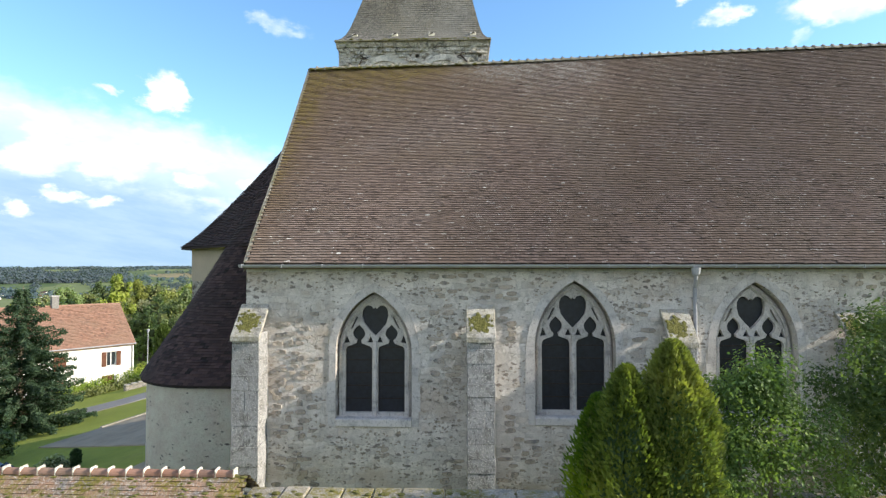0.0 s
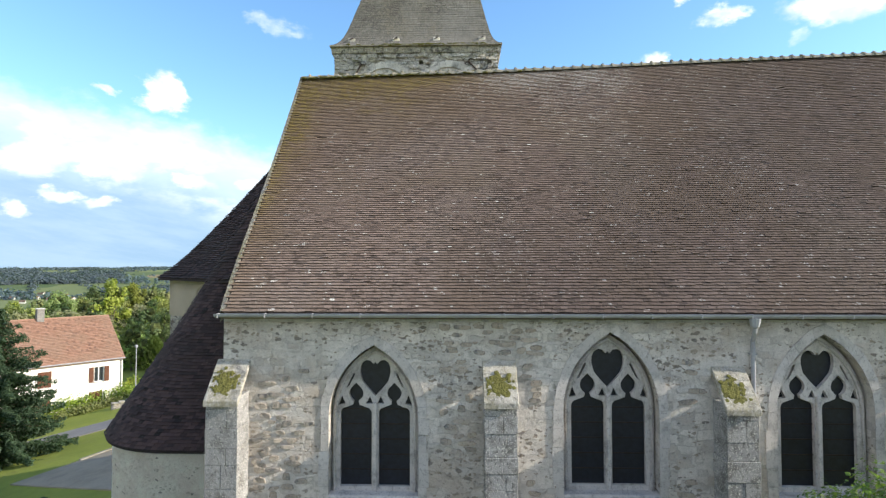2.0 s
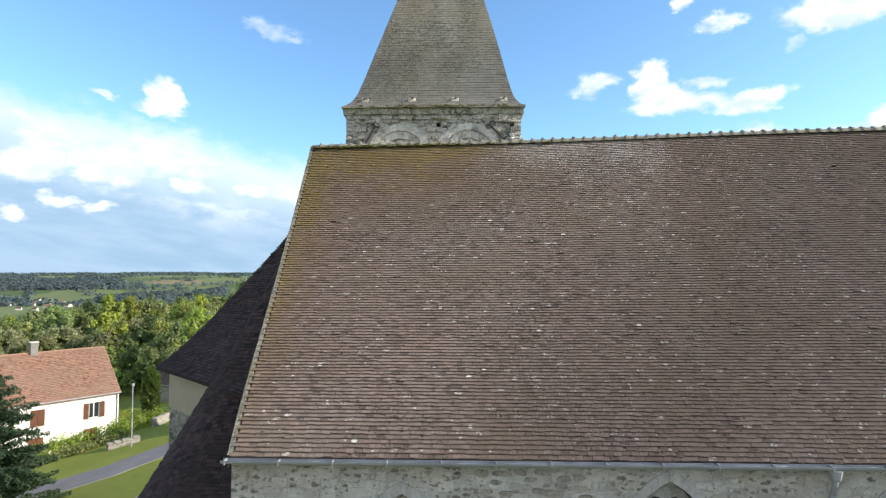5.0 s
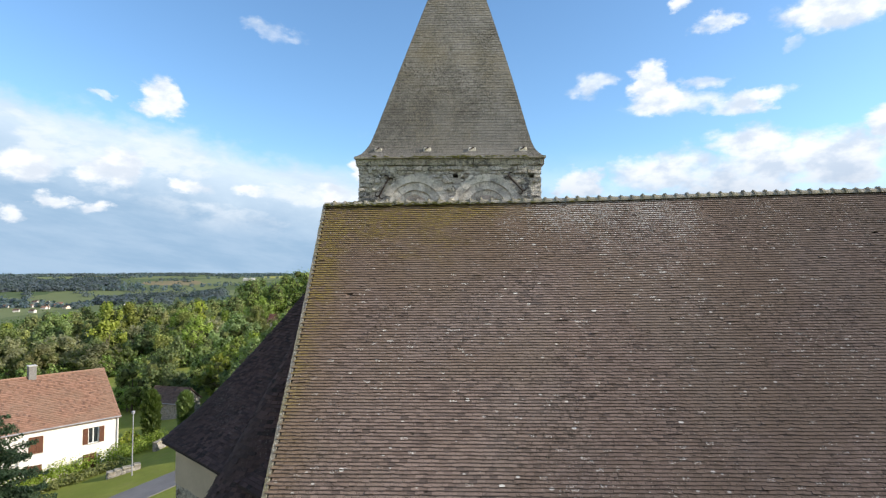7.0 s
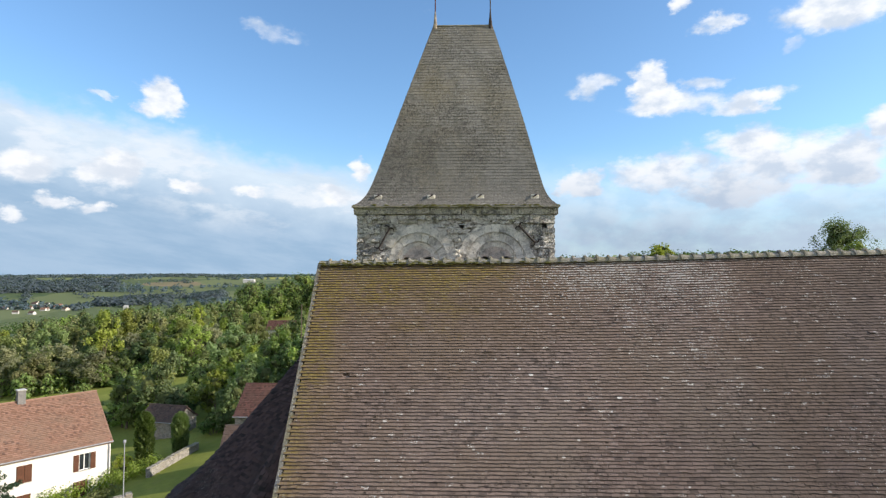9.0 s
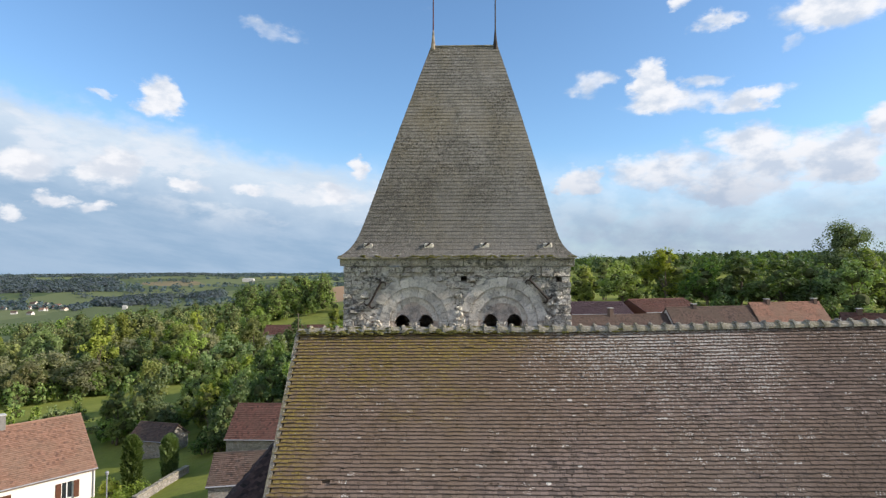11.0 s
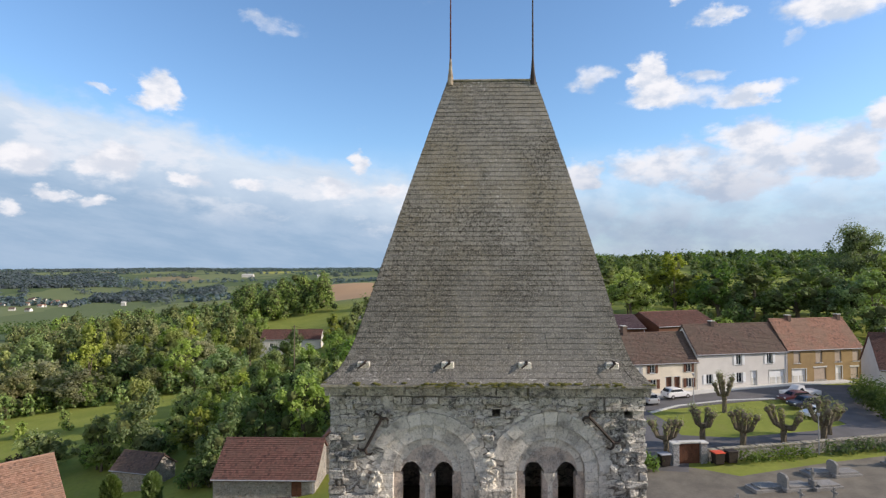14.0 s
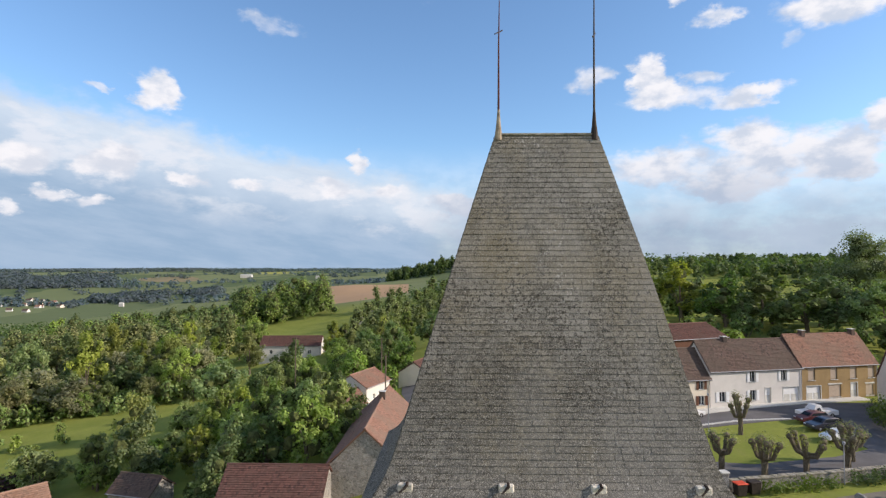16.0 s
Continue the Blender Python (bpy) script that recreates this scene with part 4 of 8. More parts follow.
            quad = [(p[0] if side > 0 else 2 * cx - p[0], p[1]) for p in quad]
            part("dressed_stone", prism(quad, WALL_Y - RNG.uniform(0.012, 0.022), WALL_Y + 0.1), M["frame_stone"], win, world=True)


for spec in WINDOWS[:3]:
    tracery_window(*spec)


def buttress(x0, x1, top, yf=13.72):
    xm = (x0 + x1) / 2
    but = part("buttress", boxed(x0 + 0.015, x1 - 0.015, yf + 0.02, WALL_Y + 0.05, -0.6, top - 0.75), M["ashlar"], church, "weathered limestone buttress with a mossy sloped cap", world=True)
    z = -0.5
    while z < top - 0.80:
        h = min(RNG.uniform(0.34, 0.52), top - 0.72 - z)
        cut = [x0, x1] if RNG.random() < 0.45 else [x0, xm + RNG.uniform(-0.12, 0.12), x1]
        for a, b in zip(cut, cut[1:]):
            o = RNG.uniform(-0.008, 0.012)
            part("stone_block", boxed(a + (0.004 if a != x0 else -o), b - (0.004 if b != x1 else -o), yf - o, WALL_Y + 0.02, z + 0.002, z + h - 0.002, 0.008), M["ashlar"], but, world=True)
        z += h
    # sloped cap stones
    for i in range(3):
        y0, y1 = yf - 0.07 + (WALL_Y + 0.07 - yf) * i / 3, yf - 0.07 + (WALL_Y + 0.07 - yf) * (i + 1) / 3
        bm = bmesh.new()
        z0, z1 = top - 0.78 + 0.78 * i / 3, top - 0.78 + 0.78 * (i + 1) / 3
        e = 0.03
        vs = box(bm, x0 - e, x1 + e, y0, y1 + 0.02, z0 - 0.14, z0)
        for v in vs:
            if v.co.y > y0 + 0.01:
                v.co.z += z1 - z0
        bmesh.ops.bevel(bm, geom=bm.edges[:], offset=0.015, segments=1, affect="EDGES")
        part("cap_stone", bm, M["cap"], but, "lichen-spotted cap stone", world=True)
    # tufts of moss on the cap
    bm = bmesh.new()
    mx, mf = RNG.uniform(0.25, 0.5), RNG.uniform(0.3, 0.6)
    for _ in range(130):
        f = min(0.72, max(0.05, RNG.gauss(0.32, 0.15)))
        x = x0 + min(0.92, max(0.08, RNG.gauss(mx, 0.2))) * (x1 - x0)
        y = yf + f * (WALL_Y - yf)
        bmesh.ops.create_icosphere(bm, subdivisions=1, radius=RNG.uniform(0.02, 0.045), matrix=Matrix.Translation((x, y, top - 0.80 + 0.78 * (f + 0.09))) @ Matrix.Rotation(0.9, 4, "X") @ Matrix.Diagonal((1.4, 1.4, 0.4, 1)))
    part("moss", bm, M["moss"], but, "yellow-green moss", world=True, kind="stuff")
    return but


for x0, x1, top in ((-5.82, -5.13, 5.25), (0.13, 0.81, 5.25), (5.12, 5.78, 5.15), (9.5, 10.15, 5.15), (15.5, 16.15, 5.15)):
    buttress(x0, x1, top)


def wall_stones():
    """Single field stones that stand a little proud where the render has gone."""
    rng = random.Random(12)
    shapes = []
    for k in range(9):
        w, h = rng.uniform(0.10, 0.24), rng.uniform(0.05, 0.10)
        n = rng.randint(6, 9)
        loop = [((w + rng.uniform(-0.03, 0.03)) * math.copysign(abs(math.cos(a)) ** 0.7, math.cos(a)), (h + rng.uniform(-0.015, 0.015)) * math.copysign(abs(math.sin(a)) ** 0.7, math.sin(a))) for a in [2 * math.pi * i / n for i in range(n)]]
        bm = prism(loop, -0.022, 0.05)
        for v in bm.verts:
            if v.co.y < 0:
                v.co.x *= 0.86
                v.co.z *= 0.82
                v.co.y += rng.uniform(-0.006, 0.012)
        me = bpy.data.meshes.new("stone")
        bm.to_mesh(me)
        bm.free()
        me.materials.append(M["stone_piece"])
        shapes.append(me)
    inv = chain(nave_wall).inverted()
    used = []
    while len(used) < 290:
        x, z = rng.uniform(X0 + 0.2, 12.0), rng.uniform(0.2, 6.0)
        if any(abs(x - cx) < h + 0.55 and z0 - 0.4 < z < ap + 0.45 for cx, z0, h, ap in WINDOWS) or any(a - 0.25 < x < b + 0.25 and z < 5.4 for a, b in ((-5.82, -5.13), (0.13, 0.81), (5.12, 5.78), (9.5, 10.15))):
            continue
        if len(used) < 24:
            x, z = rng.gauss(-4.5, 0.3), rng.gauss(3.5, 0.4)
            if any(abs(x - a) < 0.17 and abs(z - b) < 0.09 for a, b in used) or not -4.95 < x < -3.45:
                continue
        elif noise.noise(Vector((x * 0.5, z * 0.6, 4))) < 0.02 or any(abs(x - a) < 0.27 and abs(z - b) < 0.12 for a, b in used):
            continue
        used.append((x, z))
        ob = new("stone", rng.choice(shapes))
        ob.parent = nave_wall
        # the cluster is pushed out and turned sunwards to shape a sunlit patch
        bare = math.exp(-((x + 4.6) / 0.5) ** 2 - ((z - 3.5) / 0.45) ** 2)
        ob.matrix_basis = inv @ pose(x, WALL_Y - 0.008 * bare, z, rng.uniform(-4, 4), rng.uniform(-8, 8), rng.uniform(-4, 4) + 5 * bare) @ Matrix.Scale(1 - 0.4 * bare, 4)


wall_stones()


# ---- nave roof ----
def nave_roof():
    bm = bmesh.new()
    n, k = 40, 16
    for side in (0, 1):
        grid = []
        for i in range(n + 1):
            col = []
            for j in range(k + 1):
                left = verge_x(j / k) + 0.02
                x = left + (X1 + 0.2 - left) * i / n
                p = roof_at(x, j / k)
                if side:
                    p.y = 2 * ridge_at(x)[0] - p.y
                p.z -= 0.055
                col.append((bm.verts.new(p), bm.verts.new(p - Vector((0, 0, 0.08 + 0.14 * min(1, j / 3))))))
            grid.append(col)
        for a, b in zip(grid, grid[1:]):
            for j in range(k):
                bm.faces.new((a[j][0], b[j][0], b[j + 1][0], a[j + 1][0]))
                bm.faces.new((a[j][1], a[j + 1][1], b[j + 1][1], b[j][1]))
            bm.faces.new((a[0][0], a[0][1], b[0][1], b[0][0]))
        for j in range(k):
            for col in (grid[0], grid[-1]):
                bm.faces.new((col[j][0], col[j + 1][0], col[j + 1][1], col[j][1]))
    bmesh.ops.recalc_face_normals(bm, faces=bm.faces[:])
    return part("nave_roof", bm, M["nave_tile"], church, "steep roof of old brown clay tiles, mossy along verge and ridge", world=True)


roof = nave_roof()


def nave_tiles():
    inv = chain(roof).inverted()
    rows, w = 124, 0.168
    rng = np.random.default_rng(5)
    verts, faces, singles = [], [], []
    pane = bpy.data.meshes.new("tile")
    t, e = 0.04, w / 2 - 0.0025
    pane.from_pydata([(-e, 0, 0), (e, 0, 0), (e, 0.016, -0.004), (-e, 0.016, -0.004), (e, 0.12, -0.028), (-e, 0.12, -0.028), (-e, 0.008, -t), (e, 0.008, -t)],
                     [], [(3, 2, 4, 5), (0, 1, 2, 3), (6, 7, 1, 0), (7, 4, 2, 1), (6, 0, 3, 5)])
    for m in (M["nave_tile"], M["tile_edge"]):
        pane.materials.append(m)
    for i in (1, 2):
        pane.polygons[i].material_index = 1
    for r in range(rows):
        v0, v1 = r / rows, (r + 1.35) / rows
        x = verge_x(v0) + (0.5 * w if r % 2 else 0.0)
        wob = 0.004 * noise.noise(Vector((r * 0.3, 5, 0)))
        while x < X1:
            lift = 0.042 + 0.0022 * rng.standard_normal()
            if rng.random() < 0.008:
                lift += 0.018
            skew = 0.007 * rng.standard_normal()
            drop = 0.005 * rng.standard_normal() + 0.5 * wob + 0.005 * noise.noise(Vector((x * 0.8, r * 0.1, 3)))
            if rng.random() < 0.0004:
                x += w
                continue
            a, b = roof_at(x, v0 + drop * 0.08), roof_at(x + w, v0 + (drop + skew) * 0.08)
            c, d = roof_at(x + w, v1), roof_at(x, v1)
            up = (b - a).cross(d - a).normalized()
            g = Vector((0.0025, 0, 0))
            if 109 <= r < 119 and -3.0 < x < 2.1 and len(singles) < 300:
                y_ax = (d - a).normalized()
                x_ax = (b - a).normalized()
                m = Matrix((x_ax, y_ax, up)).transposed().to_4x4()
                m.translation = (a + b) / 2 + up * lift
                singles.append(inv @ m)
            else:
                k = len(verts)
                # the lip takes the edge colour, which paints the course's shadow line
                lip = 0.14
                top = [a + g + up * lift, b - g + up * lift, c - g + up * 0.012, d + g + up * 0.012]
                top += [top[1].lerp(top[2], lip), top[0].lerp(top[3], lip)]
                low = [a + g + up * (lift - 0.04) + (d - a) * 0.08, b - g + up * (lift - 0.04) + (d - a) * 0.08]
                verts.extend([inv @ p for p in top + low])
                faces.extend([(k + 5, k + 4, k + 2, k + 3), (k, k + 1, k + 4, k + 5), (k + 6, k + 7, k + 1, k), (k + 7, k + 2, k + 4, k + 1), (k + 6, k, k + 5, k + 3)])
            x += w
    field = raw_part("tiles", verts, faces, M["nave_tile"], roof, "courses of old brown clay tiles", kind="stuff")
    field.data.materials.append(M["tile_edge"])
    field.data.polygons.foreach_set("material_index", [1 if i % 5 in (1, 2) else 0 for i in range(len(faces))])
    for m in singles:
        ob = new("tile", pane)
        ob.parent = roof
        ob.matrix_basis = m


def ridge_and_verge():
    x = -6.1
    while x < X1:
        y, z = ridge_at(x)
        bm = bmesh.new()
        ends = []
        L = 0.335
        for u, r in ((0.0, 0.135), (0.27, 0.125), (0.275, 0.16), (L, 0.165)):
            ring = [bm.verts.new((x + u, y + r * math.cos(a) * 1.1, z - 0.03 + r * math.sin(a))) for a in [math.pi * q / 7 for q in range(8)]]
            ends.append(ring)
        for lo, hi in zip(ends, ends[1:]):
            for q in range(7):
                bm.faces.new((lo[q], hi[q], hi[q + 1], lo[q + 1]))
        bm.faces.new(ends[0]), bm.faces.new(ends[-1][::-1])
        # a lump of mortar on the joint
        got = bmesh.ops.create_icosphere(bm, subdivisions=2, radius=0.075, matrix=Matrix.Translation((x + 0.3, y + RNG.uniform(-0.04, 0.03), z + 0.095 + RNG.uniform(-0.015, 0.015))) @ Matrix.Diagonal((0.75, 1.15, RNG.uniform(0.7, 1.0), 1)))
        for v in got["verts"]:
            v.co += Vector((RNG.uniform(-1, 1), RNG.uniform(-1, 1), RNG.uniform(-1, 1))) * 0.018
        bmesh.ops.recalc_face_normals(bm, faces=bm.faces[:])
        part("ridge_tile", bm, M["ridge"], roof, world=True)
        x += L
    # moss on the ridge
    bm = bmesh.new()
    for _ in range(330):
        x = -6.1 + abs(RNG.gauss(0, 1)) * 3.2
        y, z = ridge_at(x)
        dy = RNG.uniform(-0.2, 0.05)
        s = RNG.uniform(0.025, 0.07)
        bmesh.ops.create_icosphere(bm, subdivisions=1, radius=s, matrix=Matrix.Translation((x, y + dy, z + 0.09 - abs(dy) * 0.75)) @ Matrix.Diagonal((1.5, 1.2, 0.45, 1)))
    part("ridge_moss", bm, M["moss"], roof, "cushions of yellow-green moss", world=True, kind="stuff")
    # verge: mortar-bedded edge of the gable
    bm = bmesh.new()
    n = 60
    prev = None
    for i in range(n + 1):
        p = roof_at(verge_x(i / n), min(1, i / n))
        j = 0.018 * noise.noise(Vector((i * 0.9, 0, 7)))
        ring = [bm.verts.new(p + Vector(d)) for d in ((-0.05 + j, 0, -0.22), (-0.055 + j, 0, 0.035 + j), (0.04 + j, 0, 0.045 - j), (0.06, 0, -0.1))]
        if prev:
            for q in range(4):
                bm.faces.new((prev[q], prev[(q + 1) % 4], ring[(q + 1) % 4], ring[q]))
        prev = ring
    bmesh.ops.recalc_face_normals(bm, faces=bm.faces[:])
    part("verge", bm, M["verge"], roof, "mossy mortar verge", world=True)


ridge_and_verge()


def gutter():
    bm = bmesh.new()
    ring0 = None
    prof = [(0.085 * math.cos(a), 0.085 * math.sin(a)) for a in [math.pi + math.pi * q / 6 for q in range(7)]]
    prof += [(0.078 * math.cos(a), 0.078 * math.sin(a)) for a in [2 * math.pi - math.pi * q / 6 for q in range(7)]]
    for x in (X0 - 0.08, X1):
        ring = [bm.verts.new((x, 14.07 + a, 6.28 + b)) for a, b in prof]
        if ring0:
            for q in range(len(prof)):
                bm.faces.new((ring0[q], ring0[(q + 1) % len(prof)], ring[(q + 1) % len(prof)], ring[q]))
        else:
            bm.faces.new(ring)
        ring0 = ring
    bmesh.ops.recalc_face_normals(bm, faces=bm.faces[:])
    gut = part("gutter", bm, M["zinc"], church, "grey zinc half-round gutter", world=True)
    x = X0
    while x < X1:
        part("gutter_bracket", boxed(x - 0.007, x + 0.007, 13.978, 14.19, 6.19, 6.29), M["zinc"], gut, world=True)
        x += 1.05
    bm = bmesh.new()
    tube(bm, [(5.92, 14.07, 6.21), (5.92, 14.07, 6.08), (5.93, 14.11, 5.9), (5.96, 14.26, 5.68), (5.96, 14.27, 0.2)], 0.05, 10)
    pipe = part("downpipe", bm, M["zinc"], church, "grey zinc downpipe", world=True)
    bm = bmesh.new()
    lathe(bm, [(0.05, -0.14), (0.09, -0.1), (0.12, 0.05), (0.12, 0.07), (0.0, 0.07)], 10, Matrix.Translation((5.92, 14.08, 6.13)))
    part("hopper", bm, M["zinc"], pipe, world=True)
    for z in (5.4, 4.0, 2.6, 1.2):
        part("pipe_clip", boxed(5.9, 6.02, 14.2, 14.36, z, z + 0.03), M["zinc"], pipe, world=True)


gutter()


# ---- rounded chapels at the gable ----
def round_chapel(base, eave, apex, wall_in, name, rows, wall_label, flare=0.0, plaster=0.0):
    """base(u): the eave line in the plan for u in 0..1."""
    n = 48
    ax, ay, az = apex
    bm = bmesh.new()
    lo, hi = [], []
    for i in range(n + 1):
        x, y = base(i / n)
        d = Vector((ax - x, ay - y)).normalized() * wall_in
        lo.append(bm.verts.new((x + d.x, y + d.y, -1.5)))
        hi.append(bm.verts.new((x + d.x, y + d.y, eave + 0.05)))
    for i in range(n):
        bm.faces.new((lo[i], lo[i + 1], hi[i + 1], hi[i]))
    got = bmesh.ops.solidify(bm, geom=bm.faces[:], thickness=0.5)
    bmesh.ops.recalc_face_normals(bm, faces=bm.faces[:])
    wall = part(name + "_wall", bm, M["tower_rubble"] if plaster else M["render_wall"], church, wall_label, world=True, smooth=False)
    if plaster:
        # the upper wall is plastered smooth
        bm = bmesh.new()
        rows_ = [[], []]
        for i in range(n + 1):
            x, y = base(i / n)
            d = Vector((ax - x, ay - y)).normalized() * (wall_in - 0.03)
            rows_[0].append(bm.verts.new((x + d.x, y + d.y, eave - plaster + 0.02 * math.sin(i * 1.7))))
            rows_[1].append(bm.verts.new((x + d.x, y + d.y, eave + 0.03)))
        for i in range(n):
            bm.faces.new((rows_[0][i], rows_[0][i + 1], rows_[1][i + 1], rows_[1][i]))
        bmesh.ops.solidify(bm, geom=bm.faces[:], thickness=0.04)
        bmesh.ops.recalc_face_normals(bm, faces=bm.faces[:])
        part("plaster_band", bm, M["cream_wall"], wall, "smooth cream plaster", world=True)

    def at(u, v):
        x, y = base(u)
        s = v - flare * math.exp(-16 * v)
        p = Vector((x + (ax - x) * s, y + (ay - y) * s, eave + (az - eave) * (v - 0.03 * math.sin(math.pi * v))))
        return p

    bm = bmesh.new()
    grid = [[bm.verts.new(at(i / n, j / 14 * 0.985) - Vector((0, 0, 0.03))) for j in range(15)] for i in range(n + 1)]
    under = [bm.verts.new(at(i / n, 0) + Vector((0, 0, -0.07))) for i in range(n + 1)]
    for i in range(n):
        for j in range(14):
            bm.faces.new((grid[i][j], grid[i + 1][j], grid[i + 1][j + 1], grid[i][j + 1]))
        bm.faces.new((under[i], under[i + 1], grid[i + 1][0], grid[i][0]))
    bmesh.ops.recalc_face_normals(bm, faces=bm.faces[:])
    rf = part(name + "_roof", bm, M["dark_tile"], church, "steep roof of dark brown clay tiles, deep shade in the colour", world=True)
    inv = chain(rf).inverted()
    verts, faces = [], []
    rng = np.random.default_rng(11)
    for r in range(rows):
        v0, v1 = r / rows * 0.98, (r + 1.3) / rows * 0.98
        length = sum((at((i + 1) / 24, v0) - at(i / 24, v0)).length for i in range(24))
        m = max(3, int(length / 0.16))
        off = 0.5 / m if r % 2 else 0
        for i in range(m):
            u0, u1 = min(1, i / m + off), min(1, (i + 1) / m + off)
            if u1 - u0 < 1e-4:
                continue
            a, b, c, d = at(u0, v0), at(u1, v0), at(u1, min(v1, 0.99)), at(u0, min(v1, 0.99))
            up = (b - a).cross(d - a)
            if up.length < 1e-8:
                continue
            up.normalize()
            if up.z < 0:
                up = -up
            lift = 0.042 + 0.012 * rng.standard_normal()
            k = len(verts)
            verts.extend([inv @ p for p in (a + up * lift, b + up * lift, c + up * 0.01, d + up * 0.01, a + up * (lift - 0.022), b + up * (lift - 0.022))])
            faces.extend([(k, k + 1, k + 2, k + 3), (k + 4, k + 5, k + 1, k)])
    raw_part("tiles", verts, faces, M["dark_tile"], rf, "dark weathered clay tiles with deep shade in the colour", kind="stuff")
    return wall


def low_base(u):
    # straight along the front, then round the corner to the back
    straight, r, cx, cy = 2.1, 2.65, -7.62, 18.0
    total = straight + r * math.pi * 0.75
    s = u * total
    if s < straight:
        return (-5.5 - s, cy - r)
    a = -math.pi / 2 - (s - straight) / r
    return (cx + r * math.cos(a), cy + r * math.sin(a))


def high_base(u):
    # five straight sides
    pts = [(-5.6, 16.05), (-8.5, 18.72), (-10.5, 20.5), (-10.95, 23.4), (-9.2, 26.1), (-5.6, 26.6)]
    k = min(4, int(u * 5))
    f = u * 5 - k
    return pts[k][0] + (pts[k + 1][0] - pts[k][0]) * f, pts[k][1] + (pts[k + 1][1] - pts[k][1]) * f


round_chapel(low_base, 2.85, (-5.75, 18.7, 11.0), 0.16, "low_chapel", 96, "cream lime-rendered wall with dark stones showing")
round_chapel(high_base, 6.95, (-5.65, 21.5, 12.6), 0.2, "apse", 78, "many-sided apse wall, cream plaster above grey stone", 0.045, 1.25)


# ---- tower and spire ----
TX0, TX1, TY0, TY1 = -5.39, 1.12, 23.42, 27.8
TOWER_TOP = 15.78
ARCHES = [(-3.36, 14.2), (-0.82, 14.22)]
PUTLOGS = [(-1.93, 15.42), (0.78, 15.40), (-4.6, 13.2)]


def ring_arc(cx, cz, r, a0, a1, n):
    return [(cx + r * math.cos(a0 + (a1 - a0) * i / n), cz + r * math.sin(a0 + (a1 - a0) * i / n)) for i in range(n + 1)]


def tower():
    holes = []
    for cx, cz in ARCHES:
        holes.append([(cx - 0.98, 12.7)] + ring_arc(cx, cz, 0.98, math.pi, 0, 20) + [(cx + 0.98, 12.7)])
    holes += [[(x - 0.09, z - 0.08), (x - 0.09, z + 0.08), (x + 0.09, z + 0.08), (x + 0.09, z - 0.08)] for x, z in PUTLOGS]
    bm = prism([(TX0 + 0.03, 8.0), (TX1 - 0.03, 8.0), (TX1 - 0.03, TOWER_TOP), (TX0 + 0.03, TOWER_TOP)], TY0 + 0.045, TY0 + 0.5, holes)
    tw = part("tower", bm, M["tower_rubble"], church, "square rubble stone belfry with paired round arches", world=True)
    for span in ((TX0, TX0 + 0.7, TY0 + 0.5, TY1), (TX1 - 0.7, TX1, TY0 + 0.5, TY1), (TX0 + 0.7, TX1 - 0.7, TY1 - 0.7, TY1)):
        part("tower_side", boxed(*span, 4.0, TOWER_TOP), M["tower_rubble"], tw, world=True)
    part("belfry_floor", boxed(TX0 + 0.7, TX1 - 0.7, TY0 + 0.9, TY1 - 0.7, 12.3, 12.5), M["bark"], tw, world=True)
    # cornice stones
    x = TX0 - 0.1
    while x < TX1 + 0.1:
        w = min(RNG.uniform(0.6, 1.05), TX1 + 0.1 - x)
        o = RNG.uniform(-0.01, 0.015)
        bm = bmesh.new()
        vs = box(bm, x + 0.004, x + w - 0.004, TY0 - 0.12 - o, TY0 + 0.4, TOWER_TOP, 16.0)
        for v in vs:
            if v.co.z < TOWER_TOP + 0.01 and v.co.y < TY0:
                v.co.y += 0.07
        bmesh.ops.bevel(bm, geom=bm.edges[:], offset=0.02, segments=1, affect="EDGES")
        for v in bm.verts:
            v.co += Vector((RNG.uniform(-1, 1), RNG.uniform(-1, 1), RNG.uniform(-1, 1))) * 0.016
        part("cornice_stone", bm, M["tower_block"], tw, world=True)
        x += w
    for x0, x1 in ((TX0 - 0.1, TX0 + 0.3), (TX1 - 0.3, TX1 + 0.1)):
        part("cornice_side", boxed(x0, x1, TY0 + 0.4, TY1 + 0.1, TOWER_TOP, 16.0, 0.02), M["tower_block"], tw, world=True)
    for cx, cz in ARCHES:
        for r0, r1, y0, y1, n in ((0.985, 1.24, TY0 - 0.012, TY0 + 0.2, 13), (0.70, 0.975, TY0 + 0.035, TY0 + 0.45, 11)):
            for i in range(n):
                # the outer ring has crumbled at its springing
                if r1 > 1 and (cx < -2 and i < 2 or cx > -2 and i == 0):
                    continue
                a0, a1 = math.pi * (1 - (i + 0.015) / n), math.pi * (1 - (i + 0.985) / n)
                quad = ring_arc(cx, cz, r0, a0, a1, 3) + ring_arc(cx, cz, r1 * (1 + RNG.uniform(-0.02, 0.02) * (r1 > 1)), a1, a0, 3)
                o = RNG.uniform(-0.008, 0.008)
                part("voussoir", prism(quad, y0 + o, y1), M["arch_stone"], tw, world=True)
        for sx in (-1, 1):
            z = 12.7
            while z < cz - 0.02:
                h = min(RNG.uniform(0.28, 0.42), cz - z)
                xa, xb = sorted((cx + sx * 0.70, cx + sx * 0.975))
                part("jamb_stone", boxed(xa, xb, TY0 + 0.035 + RNG.uniform(-0.01, 0.01), TY0 + 0.45, z + 0.004, z + h - 0.004, 0.01), M["arch_stone"], tw, world=True)
                z += h
        # tympanum with twin lights
        lights = []
        for lx in (cx - 0.34, cx + 0.34):
            hw = 0.18
